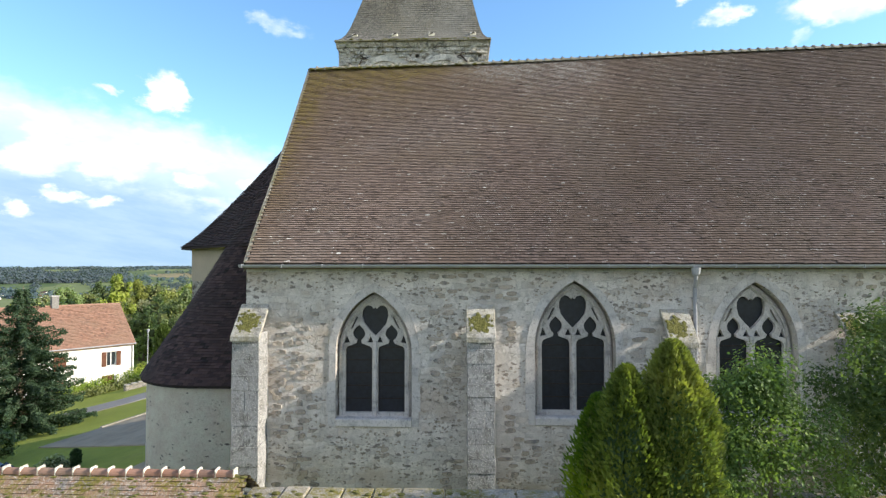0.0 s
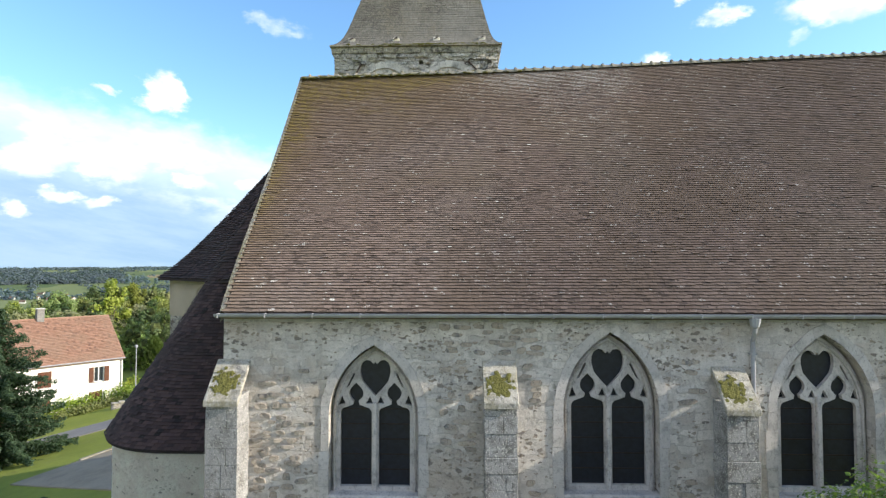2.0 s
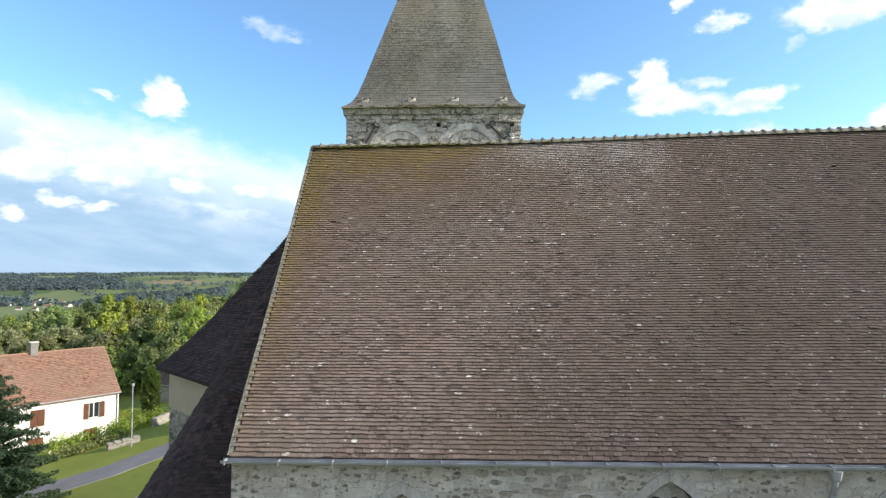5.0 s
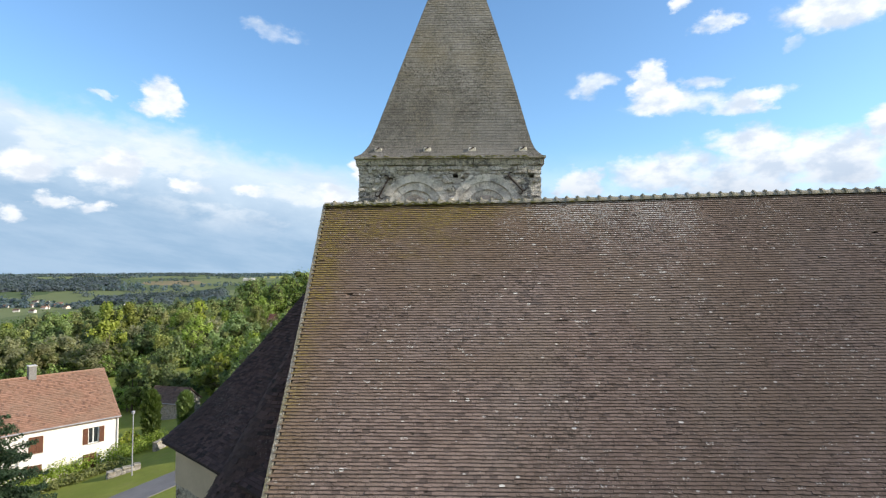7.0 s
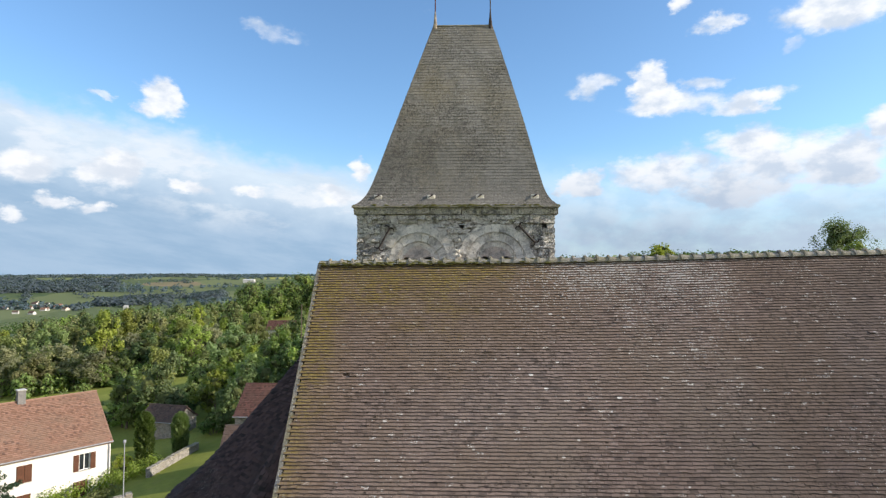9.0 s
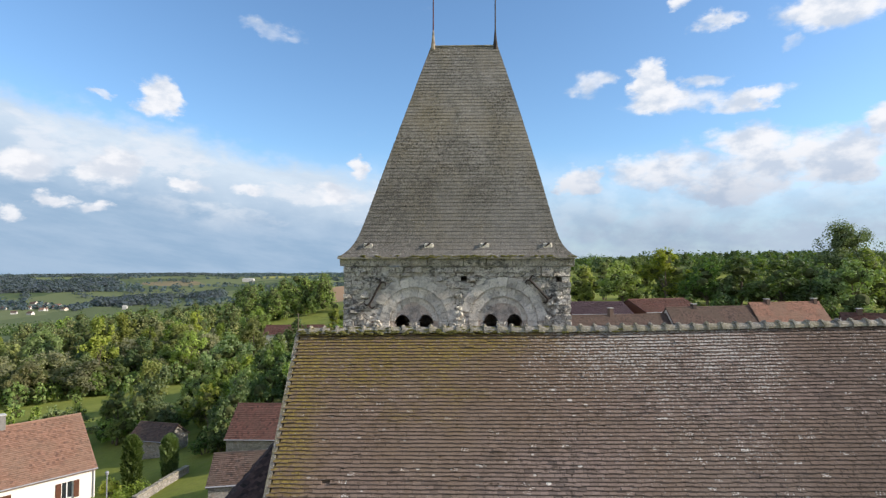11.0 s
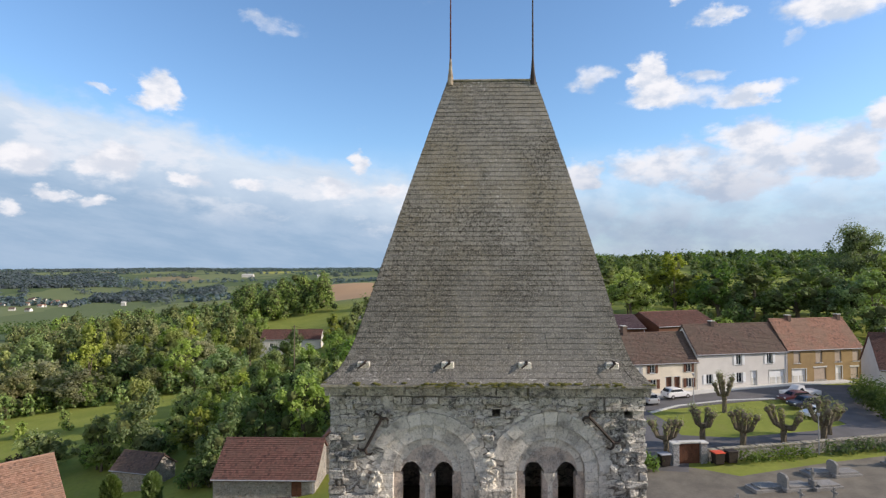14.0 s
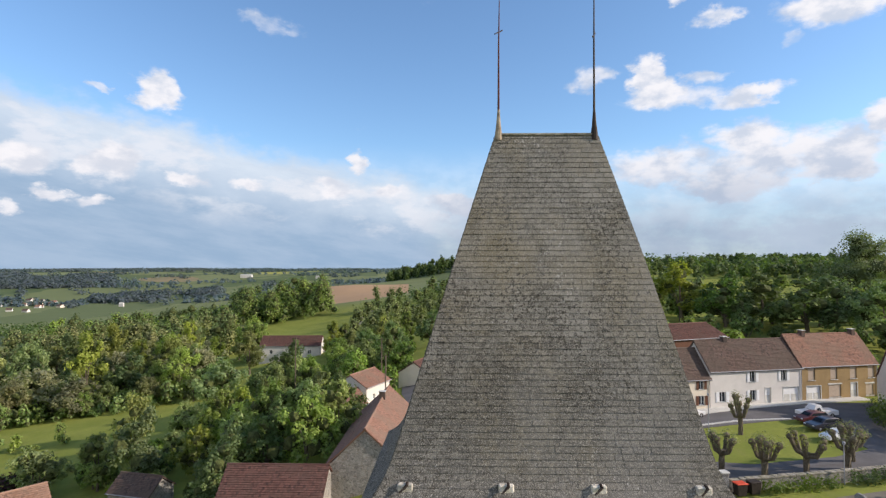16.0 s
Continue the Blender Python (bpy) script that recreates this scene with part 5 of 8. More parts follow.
            lights.append([(lx - hw, 12.75), (lx - hw, cz - 0.1), (lx - hw - 0.05, cz - 0.06), (lx - hw - 0.03, cz + 0.02)] + ring_arc(lx, cz + 0.02, 0.17, math.pi * 0.8, math.pi * 0.2, 6)
                          + [(lx + hw + 0.03, cz + 0.02), (lx + hw + 0.05, cz - 0.06), (lx + hw, cz - 0.1), (lx + hw, 12.75)])
        plate = [(cx - 0.72, 12.7)] + ring_arc(cx, cz, 0.72, math.pi, 0, 18) + [(cx + 0.72, 12.7)]
        part("tympanum", prism(plate, TY0 + 0.12, TY0 + 0.34, lights), M["tympanum"], tw, "pale stone tympanum over twin belfry lights", world=True)
        bm = bmesh.new()
        lathe(bm, [(0.14, 12.75), (0.10, 12.9), (0.10, cz - 0.25), (0.16, cz - 0.08), (0.17, cz - 0.02)], 10, Matrix.Translation((cx, TY0 + 0.2, 0)))
        part("colonnette", bm, M["arch_stone"], tw, world=True)
    # wedge stones over the lights
    for cx, cz in ARCHES:
        for i in range(7):
            a0, a1 = math.pi * (1 - (i + 0.02) / 7), math.pi * (1 - (i + 0.98) / 7)
            quad = ring_arc(cx, cz, 0.53 + RNG.uniform(-0.03, 0.03), a0, a1, 2) + ring_arc(cx, cz, 0.69, a1, a0, 2)
            part("wedge_stone", prism(quad, TY0 + 0.10 + RNG.uniform(-0.008, 0.008), TY0 + 0.2), M["arch_stone"], tw, world=True)
    # plaster and core stones that stand out where the facing has gone
    rough = random.Random(33)
    for _ in range(170):
        k = rough.random()
        if k < 0.5:
            x, z = rough.gauss(-4.2, 0.16), rough.uniform(12.8, 14.35)
            x += (14.3 - z) * 0.28 - 0.2
        elif k < 0.75:
            x, z = rough.gauss(-2.08, 0.12), rough.uniform(13.9, 14.6)
        else:
            x, z = rough.uniform(0.2, TX1 - 0.1), rough.uniform(12.9, 15.4)
        if any(math.hypot(x - cx, z - cz) < 1.22 and z > cz or abs(x - cx) < 1.0 and z < cz for cx, cz in ARCHES):
            continue
        bm = bmesh.new()
        s = rough.uniform(0.04, 0.10)
        bmesh.ops.create_icosphere(bm, subdivisions=1, radius=s, matrix=Matrix.Translation((x, TY0 - 0.01, z)) @ Matrix.Diagonal((rough.uniform(0.8, 1.5), 0.8, rough.uniform(0.7, 1.2), 1)))
        for v in bm.verts:
            v.co += Vector((rough.uniform(-1, 1), rough.uniform(-1, 1), rough.uniform(-1, 1))) * s * 0.5
        part("core_stone", bm, M["plaster"] if k < 0.75 else M["tower_block"], tw, world=True)
    # wrought iron wall anchors with forked ends
    for ax, az, ang in ((-4.47, 15.0, 62), (0.20, 15.12, -47)):
        bm = bmesh.new()
        d = Vector((math.cos(radians(ang)), 0, math.sin(radians(ang))))
        q = Vector((-d.z, 0, d.x))
        c = Vector((ax, TY0 - 0.06, az))
        tube(bm, [c - d * 0.36, c, c + d * 0.36], 0.033, 6)
        for s in (-1, 1):
            for t in (-1, 1):
                e = c + d * 0.36 * s
                tube(bm, [e, e + d * 0.05 * s + q * 0.07 * t, e + d * 0.04 * s + q * 0.14 * t, e - d * 0.03 * s + q * 0.17 * t], [0.032, 0.028, 0.024, 0.015], 6)
        part("wall_anchor", bm, M["iron"], tw, "forked wrought-iron wall anchor", world=True)
    # the facing: weathered blocks in uneven courses, some lost
    z = 12.4
    while z < TOWER_TOP - 0.08:
        h = min(RNG.uniform(0.10, 0.22), TOWER_TOP - 0.01 - z)
        x = TX0
        while x < TX1 - 0.04:
            w = min(RNG.uniform(0.11, 0.38), TX1 - x)
            if TX1 - x - w < 0.15:
                w = TX1 - x
            corner = x == TX0 or x + w > TX1 - 0.01
            near = min(math.hypot(max(x - cx, 0, cx - x - w), max(z - cz, 0, cz - z - h)) for cx, cz in ARCHES)
            clear = all(not (x < cx + 1.0 and x + w > cx - 1.0 and z < cz) for cx, cz in ARCHES)
            clear = clear and not any(x - 0.07 < px < x + w + 0.07 and z - 0.06 < pz < z + h + 0.06 for px, pz in PUTLOGS)
            if near > 1.25 and clear and (corner or RNG.random() < 0.72):
                o = RNG.uniform(-0.035, 0.06)
                bm = boxed(x + 0.008, x + w - 0.008, TY0 - o, TY0 + 0.12, z + 0.008, z + h - 0.008, RNG.uniform(0.012, 0.024))
                for v in bm.verts:
                    v.co += Vector((RNG.uniform(-0.7, 0.7), RNG.uniform(-1.3, 0.8), RNG.uniform(-0.7, 0.7))) * 0.03
                part("stone_block", bm, M["tower_block"], tw, world=True)
            x += w
        z += h
    # broken pier stones and lumps where the facing has fallen
    for x0, x1, z0, z1, y in ((-2.32, -1.62, 13.0, 13.92, 0.12), (-2.3, -2.12, 13.92, 14.08, 0.1), (-5.2, -4.15, 12.9, 13.75, 0.08)):
        part("stone_block", boxed(x0, x1, TY0 - y, TY0 + 0.1, z0, z1, 0.03), M["tower_block"], tw, world=True)
    # broken boards inside the belfry
    for ax, az, ang in ((-1.3, 12.95, 14), (-1.0, 13.1, -9), (-0.6, 12.9, 24), (-3.6, 12.9, -20)):
        bm = boxed(-0.45, 0.45, -0.06, 0.06, -0.015, 0.015)
        bm.transform(pose(ax, TY0 + 0.62, az, 0, ang, 10))
        part("broken_board", bm, M["bark"], tw, world=True)
    return tw


tower_ob = tower()
SX0, SX1, SY0, SY1, SZ = TX0 - 0.13, TX1 + 0.13, TY0 - 0.2, TY1 + 0.2, 16.03
TOPX0, TOPX1, TOPY, TOPZ = -2.955, -0.77, 25.65, 23.13


def spire_edge(v):
    """Plan rectangle of the spire at height v (0..1), flared at the eaves."""
    lin = [SX0 + 0.34, SX1 - 0.32, SY0 + 0.36, SY1 - 0.36]
    k = math.exp(-v * 28.0)
    swell = math.sin(math.pi * v)
    x0 = lin[0] + (TOPX0 - lin[0]) * v - 0.34 * k - 0.015 * swell
    x1 = lin[1] + (TOPX1 - lin[1]) * v + 0.32 * k + 0.065 * swell
    y0 = lin[2] + (TOPY - lin[2]) * v - 0.36 * k
    y1 = lin[3] + (TOPY - lin[3]) * v + 0.36 * k
    return x0, x1, y0, y1, SZ + (TOPZ - SZ) * v


def spire():
    bm = bmesh.new()
    rings = []
    for j in range(49):
        x0, x1, y0, y1, z = spire_edge((j / 48) ** 1.5)
        e = 0.02
        rings.append([bm.verts.new(p) for p in ((x0 + e, y0 + e, z), (x1 - e, y0 + e, z), (x1 - e, max(y1 - e, y0 + e + 0.01), z), (x0 + e, max(y1 - e, y0 + e + 0.01), z))])
    for a, b in zip(rings, rings[1:]):
        for i in range(4):
            bm.faces.new((a[i], a[(i + 1) % 4], b[(i + 1) % 4], b[i]))
    bm.faces.new(rings[0][::-1]), bm.faces.new(rings[-1])
    sp = part("spire", bm, M["slate"], church, "steep grey shingled spire with a short ridge and flared eaves", world=True)
    inv = chain(sp).inverted()
    rng = np.random.default_rng(3)
    verts, faces = [], []
    rows = 64
    count = 0
    for r in range(rows):
        v0, v1 = r / rows, min(1.0, (r + 1.25) / rows)
        a0, b0 = spire_edge(v0), spire_edge(v1)
        for side in range(4):
            if side == 0:
                lo, hi = (Vector((a0[0], a0[2], a0[4])), Vector((a0[1], a0[2], a0[4]))), (Vector((b0[0], b0[2], b0[4])), Vector((b0[1], b0[2], b0[4])))
            elif side == 1:
                lo, hi = (Vector((a0[1], a0[2], a0[4])), Vector((a0[1], a0[3], a0[4]))), (Vector((b0[1], b0[2], b0[4])), Vector((b0[1], b0[3], b0[4])))
            elif side == 2:
                lo, hi = (Vector((a0[1], a0[3], a0[4])), Vector((a0[0], a0[3], a0[4]))), (Vector((b0[1], b0[3], b0[4])), Vector((b0[0], b0[3], b0[4])))
            else:
                lo, hi = (Vector((a0[0], a0[3], a0[4])), Vector((a0[0], a0[2], a0[4]))), (Vector((b0[0], b0[3], b0[4])), Vector((b0[0], b0[2], b0[4])))
            L = (lo[1] - lo[0]).length
            up = (lo[1] - lo[0]).cross(hi[0] - lo[0]).normalized()
            s = 0.0
            while s < L - 0.02:
                w = min(0.13 + 0.15 * rng.random(), L - s)
                if L - s - w < 0.08:
                    w = L - s
                f0, f1 = s / L, (s + w) / L
                lift = 0.019 + 0.0022 * rng.standard_normal()
                jig = 0.002 * rng.standard_normal()
                if rng.random() < 0.012:
                    jig += 0.02 * rng.random()
                dn = (lo[0] - hi[0]).normalized() * jig
                g = 0.004 / max(w, 0.05)
                A, B = lo[0].lerp(lo[1], f0 + g * (f1 - f0)) + dn, lo[0].lerp(lo[1], f1 - g * (f1 - f0)) + dn
                C, D = hi[0].lerp(hi[1], f1), hi[0].lerp(hi[1], f0)
                quad = [A + up * lift, B + up * lift, C + up * 0.006, D + up * 0.006, A + up * (lift - 0.022), B + up * (lift - 0.022)]
                if side == 0 and 26 <= r < 50 and count < 300:
                    count += 1
                    raw_part("shingle", [inv @ p for p in quad], [(0, 1, 2, 3), (4, 5, 1, 0), (5, 2, 1), (4, 0, 3)], M["slate"], sp)
                else:
                    k = len(verts)
                    verts.extend([inv @ p for p in quad])
                    faces.extend([(k, k + 1, k + 2, k + 3), (k + 4, k + 5, k + 1, k), (k + 5, k + 2, k + 1), (k + 4, k, k + 3)])
                s += w
    raw_part("shingles", verts, faces, M["slate"], sp, "grey weathered shingles", kind="stuff")
    # ridge cap
    part("ridge_cap", boxed(TOPX0 - 0.01, TOPX1 + 0.01, TOPY - 0.05, TOPY + 0.05, TOPZ - 0.04, TOPZ + 0.012, 0.012), M["ridge"], sp, world=True)
    # eave boards with moss
    x = SX0
    while x < SX1 - 0.02:
        w = min(RNG.uniform(0.5, 1.1), SX1 - x)
        part("eave_board", boxed(x, x + w - 0.006, SY0 - 0.03, SY0 + 0.25, SZ - 0.035 + RNG.uniform(-0.006, 0.006), SZ + 0.012), M["ridge"], sp, world=True)
        x += w
    bm = bmesh.new()
    for _ in range(240):
        x = RNG.gauss(-1.9, 1.1) if RNG.random() < 0.75 else RNG.uniform(SX0, SX1)
        if SX0 < x < SX1:
            bmesh.ops.create_icosphere(bm, subdivisions=1, radius=RNG.uniform(0.02, 0.045), matrix=Matrix.Translation((x, SY0 + RNG.uniform(-0.03, 0.06), SZ + RNG.uniform(-0.02, 0.05))) @ Matrix.Diagonal((1.8, 1, 0.7, 1)))
    part("eave_moss", bm, M["moss"], sp, "yellow moss along the eaves", world=True, kind="stuff")
    # roof hooks bedded in mortar
    for x in (-4.7, -2.93, -1.32, 0.49):
        x0, x1, y0, y1, z = spire_edge(0.045)
        bm = boxed(x - 0.14, x + 0.13, y0 - 0.045, y0 + 0.12, z - 0.13, z + 0.10, 0.02)
        hook = part("hook_mortar", bm, M["plaster"], sp, "pale mortar round a roof hook", world=True)
        bm = bmesh.new()
        tube(bm, [(x - 0.10, y0 - 0.14, z - 0.01), (x - 0.04, y0 - 0.11, z + 0.03), (x + 0.03, y0 - 0.08, z + 0.09), (x + 0.03, y0 + 0.03, z + 0.1)], [0.015, 0.02, 0.03, 0.03], 6)
        part("roof_hook", bm, M["iron"], hook, world=True)
    # two finials: a lead-clad cone and an iron rod with a slanting arm
    for x, top, arm, clad, rod in ((TOPX0 + 0.06, 26.12, 25.36, M["lead_pale"], M["rust"]), (TOPX1 - 0.06, 26.75, 25.28, M["iron"], M["iron"])):
        bm = bmesh.new()
        lathe(bm, [(0.085, -0.14), (0.078, 0.0), (0.05, 0.2), (0.034, 0.42), (0.02, 0.58), (0.0, 0.59)], 10, Matrix.Translation((x, TOPY, TOPZ)))
        f = part("finial", bm, clad, sp, "lead-clad finial with a thin iron spike", world=True)
        bm = bmesh.new()
        tube(bm, [(x, TOPY, TOPZ + 0.4), (x + 0.005, TOPY, 25.0), (x + 0.02, TOPY, top)], [0.026, 0.02, 0.009], 6)
        part("spike", bm, rod, f, world=True)
        bm = bmesh.new()
        tube(bm, [(x - 0.10, TOPY - 0.3, arm - 0.16), (x + 0.11, TOPY + 0.3, arm + 0.18)], 0.014, 5)
        part("cross_bar", bm, M["iron"], f, world=True)


spire()

# ---- plants ----
def leaf_cloud(centres, per, size, rng, flat=0.5, squash=1.0, small=False):
    """Small leaves in clumps: centres are (point, radius). Small far leaves are triangles."""
    C = np.array([c for c, r in centres])
    R = np.array([r for c, r in centres])
    idx = np.repeat(np.arange(len(C)), per)
    n = len(idx)
    d = rng.standard_normal((n, 3))
    d /= np.linalg.norm(d, axis=1)[:, None]
    rad = R[idx] * (0.5 + 0.74 * rng.random(n))
    pos = C[idx] + d * rad[:, None] * np.array([1, 1, squash])
    nrm = d * 1.2 + rng.standard_normal((n, 3)) * 0.45 + np.array([0, 0, 0.5])
    nrm /= np.linalg.norm(nrm, axis=1)[:, None]
    t = np.cross(nrm, rng.standard_normal((n, 3)))
    t /= np.linalg.norm(t, axis=1)[:, None] + 1e-9
    b = np.cross(nrm, t)
    s = size * (0.6 + 0.8 * rng.random(n))[:, None]
    if small:
        v = np.stack([pos - t * s * 0.55, pos + t * s * 0.5 - b * s * flat * 0.55, pos + t * s * 0.35 + b * s * flat * 0.75], 1).reshape(-1, 3)
        return v, np.arange(3 * n).reshape(-1, 3)
    v = np.stack([pos - t * s * 0.5, pos - b * s * flat * 0.5 + nrm * s * 0.08, pos + t * s * 0.5, pos + b * s * flat * 0.5 + nrm * s * 0.08], 1).reshape(-1, 3)
    f = np.arange(4 * n).reshape(-1, 4)
    return v, f


def facets(sub):
    bm = bmesh.new()
    bmesh.ops.create_icosphere(bm, subdivisions=sub, radius=1.0)
    bm.verts.ensure_lookup_table()
    v = np.array([tuple(q.co) for q in bm.verts])
    f = np.array([[q.index for q in p.verts] for p in bm.faces])
    bm.free()
    return v, f


FACETS = {}


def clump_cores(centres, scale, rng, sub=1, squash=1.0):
    """Added uneven lumps inside each clump that block light, coloured dark for the crown's inner shade."""
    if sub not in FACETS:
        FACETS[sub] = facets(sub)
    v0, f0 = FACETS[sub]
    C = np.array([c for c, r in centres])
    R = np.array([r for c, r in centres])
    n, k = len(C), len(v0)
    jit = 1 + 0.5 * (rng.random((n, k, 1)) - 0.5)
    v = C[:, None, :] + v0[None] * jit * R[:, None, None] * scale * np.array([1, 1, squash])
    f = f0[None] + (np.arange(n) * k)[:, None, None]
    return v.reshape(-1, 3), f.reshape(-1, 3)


def crown_mesh(name, v, f, mat, parent, label="", kind="", extra=()):
    verts, faces = v.tolist(), f.tolist()
    for ve, fe in extra:
        faces += (fe + len(verts)).tolist()
        verts += ve.tolist()
    me = bpy.data.meshes.new(name)
    me.from_pydata(verts, [], faces)
    me.materials.append(mat)
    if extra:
        me.materials.append(M["core_shade"])
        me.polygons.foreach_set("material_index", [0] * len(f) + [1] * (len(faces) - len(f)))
    ob = new(name, me)
    ob.parent = parent
    return tagged(ob, label, kind=kind)


def broadleaf(height, width, mat, seed, label, leaf=0.42, clumps=70, per=26, trunk=0.3, bare=0.1, name="tree"):
    """A tree at the origin: tapered trunk with limbs, and a crown of leaf clumps in uneven lobes."""
    rng = np.random.default_rng(seed)
    ob = thing(name, (0, 0, 0), label, "tree")
    base = height * bare
    lobes = []
    for i in range(7):
        a = 2 * math.pi * i / 7 + rng.random()
        k = rng.random()
        h = base + (height - base) * (0.16 + 0.64 * k)
        r = width * 0.5 * (0.62 - 0.35 * abs(k - 0.4))
        lobes.append((np.array([math.cos(a) * r, math.sin(a) * r, h]), width * (0.20 + 0.10 * rng.random())))
    lobes.append((np.array([0, 0, base + (height - base) * 0.72]), width * 0.27))
    lobes.append((np.array([rng.normal() * 0.1 * width, rng.normal() * 0.1 * width, base + (height - base) * 0.9]), width * 0.15))
    centres = []
    for i in range(clumps):
        c, r = lobes[i % len(lobes)]
        d = rng.standard_normal(3)
        d /= np.linalg.norm(d)
        d[2] = d[2] * 0.9 + 0.1
        centres.append((c + d * r * (0.55 + 0.55 * rng.random()), width * (0.055 + 0.06 * rng.random())))
    far = leaf > 0.2
    v, f = leaf_cloud(centres, per, leaf, rng, 0.75 if far else 0.62, small=far)
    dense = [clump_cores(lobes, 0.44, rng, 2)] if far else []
    bm = bmesh.new()
    tube(bm, [(0, 0, -0.6), (0.02 * width, 0, base * 0.6), (0, 0.02 * width, base + (height - base) * 0.35), (0, 0, base + (height - base) * 0.8)], [trunk * 1.25, trunk, trunk * 0.6, trunk * 0.12], 7)
    for c, r in lobes[:6]:
        z0 = base * 0.8 + (height - base) * 0.12
        tube(bm, [(0, 0, z0), tuple(c * np.array([0.5, 0.5, 1]) * 0.5 + np.array([0, 0, z0 * 0.5])), tuple(c)], [trunk * 0.45, trunk * 0.28, trunk * 0.06], 5)
    part("trunk", bm, M["bark"], ob)
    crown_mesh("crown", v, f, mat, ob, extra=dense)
    return ob


def thuja(height, width, seed, label, leaf=0.14, n=9000, name="thuja", mat=None):
    rng = np.random.default_rng(seed)
    ob = thing(name, (0, 0, 0), label, "conifer")
    u = rng.random(n) ** 0.8
    a = rng.random(n) * 2 * math.pi
    plume = 0.84 + 0.12 * np.sin(a * 6 + np.floor(u * 13) * 2.1) + 0.08 * np.sin(a * 11 + u * 40) + 0.08 * rng.standard_normal(n)
    prof = np.minimum(1, (1 - u) * 6.5) ** 0.55 * (0.80 + 0.22 * np.sin(np.pi * u * 0.9))
    r = width * 0.5 * prof * plume
    pos = np.stack([r * np.cos(a), r * np.sin(a), u * height], 1)
    out = np.stack([np.cos(a), np.sin(a), 0.9 + 0.6 * rng.random(n)], 1) + rng.standard_normal((n, 3)) * 0.35
    out /= np.linalg.norm(out, axis=1)[:, None]
    nrm = np.stack([np.cos(a), np.sin(a), 0 * a], 1) + rng.standard_normal((n, 3)) * 0.8
    nrm /= np.linalg.norm(nrm, axis=1)[:, None]
    t = np.cross(out, nrm)
    t /= np.linalg.norm(t, axis=1)[:, None]
    s = leaf * (0.7 + 0.7 * rng.random(n))[:, None]
    v = np.stack([pos - out * s * 0.5, pos + t * s * 0.3, pos + out * s * 0.8, pos - t * s * 0.3], 1).reshape(-1, 3)
    f = np.arange(4 * n).reshape(-1, 4)
    bm = bmesh.new()
    tube(bm, [(0, 0, -0.4), (0, 0, height * 0.5), (0, 0, height * 0.92)], [width * 0.10, width * 0.07, 0.02], 6)
    part("trunk", bm, M["bark"], ob)
    # added solid core in a darker green, which holds the inside's shade
    bm = bmesh.new()
    lathe(bm, [(width * 0.25, 0.1), (width * 0.34, height * 0.15), (width * 0.38, height * 0.4), (width * 0.36, height * 0.72), (width * 0.2, height * 0.88), (0.02, height * 0.97)], 12)
    for q in bm.verts:
        q.co += Vector(rng.standard_normal(3)) * width * 0.03
    part("inner_growth", bm, M["spruce"], ob)
    crown_mesh("foliage", v, f, mat or M["thuja"], ob)
    return ob


def spruce_tree(height, width, seed, label):
    rng = np.random.default_rng(seed)
    ob = thing("spruce", (0, 0, 0), label, "conifer")
    bm = bmesh.new()
    tube(bm, [(0, 0, -0.5), (0, 0, height * 0.5), (0, 0, height)], [0.2, 0.12, 0.015], 7)
    centres = []
    z = 0.4
    while z < height * 0.97:
        reach = width * 0.5 * (1 - z / height) ** 0.85 + 0.1
        k = max(4, int(9 * (1 - z / height) + 4))
        for i in range(k):
            a = 2 * math.pi * (i + rng.random() * 0.6) / k
            L = reach * (0.55 + 0.65 * rng.random())
            tip = Vector((L * math.cos(a), L * math.sin(a), z - 0.22 * L + 0.5 * L * rng.random()))
            tube(bm, [(0, 0, z), tuple(tip * 0.5 + Vector((0, 0, z * 0.5 - 0.04 * L))), tuple(tip)], [0.03, 0.02, 0.008], 4)
            for s in np.linspace(0.25, 1.0, max(3, int(L * 4))):
                p = np.array([tip.x * s, tip.y * s, z + (tip.z - z) * s])
                centres.append((p, 0.10 + 0.16 * (1.1 - s) * min(1, L)))
        z += 0.25
    part("trunk", bm, M["bark"], ob)
    v, f = leaf_cloud(centres, 16, 0.26, rng, 0.32, 1.1)
    crown_mesh("needles", v, f, M["spruce"], ob)
    return ob


def shrub(height, width, mat, seed, label, leaf=0.22, n=26, per=34, name="shrub"):
    rng = np.random.default_rng(seed)
    ob = thing(name, (0, 0, 0), label, "shrub")
    bm = bmesh.new()
    centres = []
    for i in range(n):
        a, k = rng.random() * 2 * math.pi, math.sqrt(rng.random())
        h = height * (0.25 + 0.62 * rng.random() * (1 - 0.4 * k))
        centres.append((np.array([math.cos(a) * k * width * 0.4, math.sin(a) * k * width * 0.4, h]), width * 0.14))
        if i < 9:
            tube(bm, [(0.05 * math.cos(a), 0.05 * math.sin(a), -0.3), tuple(centres[-1][0] * np.array([0.6, 0.6, 0.6])), tuple(centres[-1][0])], [0.04, 0.025, 0.01], 4)
    part("woody_base", bm, M["bark"], ob)
    v, f = leaf_cloud(centres, per, leaf, rng, 0.75, small=leaf > 0.2)
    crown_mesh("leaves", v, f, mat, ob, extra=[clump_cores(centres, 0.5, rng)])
    return ob


def set_down(ob, x, y, turn=0.0, size=1.0, dz=0.0):
    ob.matrix_basis = pose(x, y, ground_z(x, y) + dz, 0, 0, turn) @ Matrix.Scale(size, 4)
    return ob


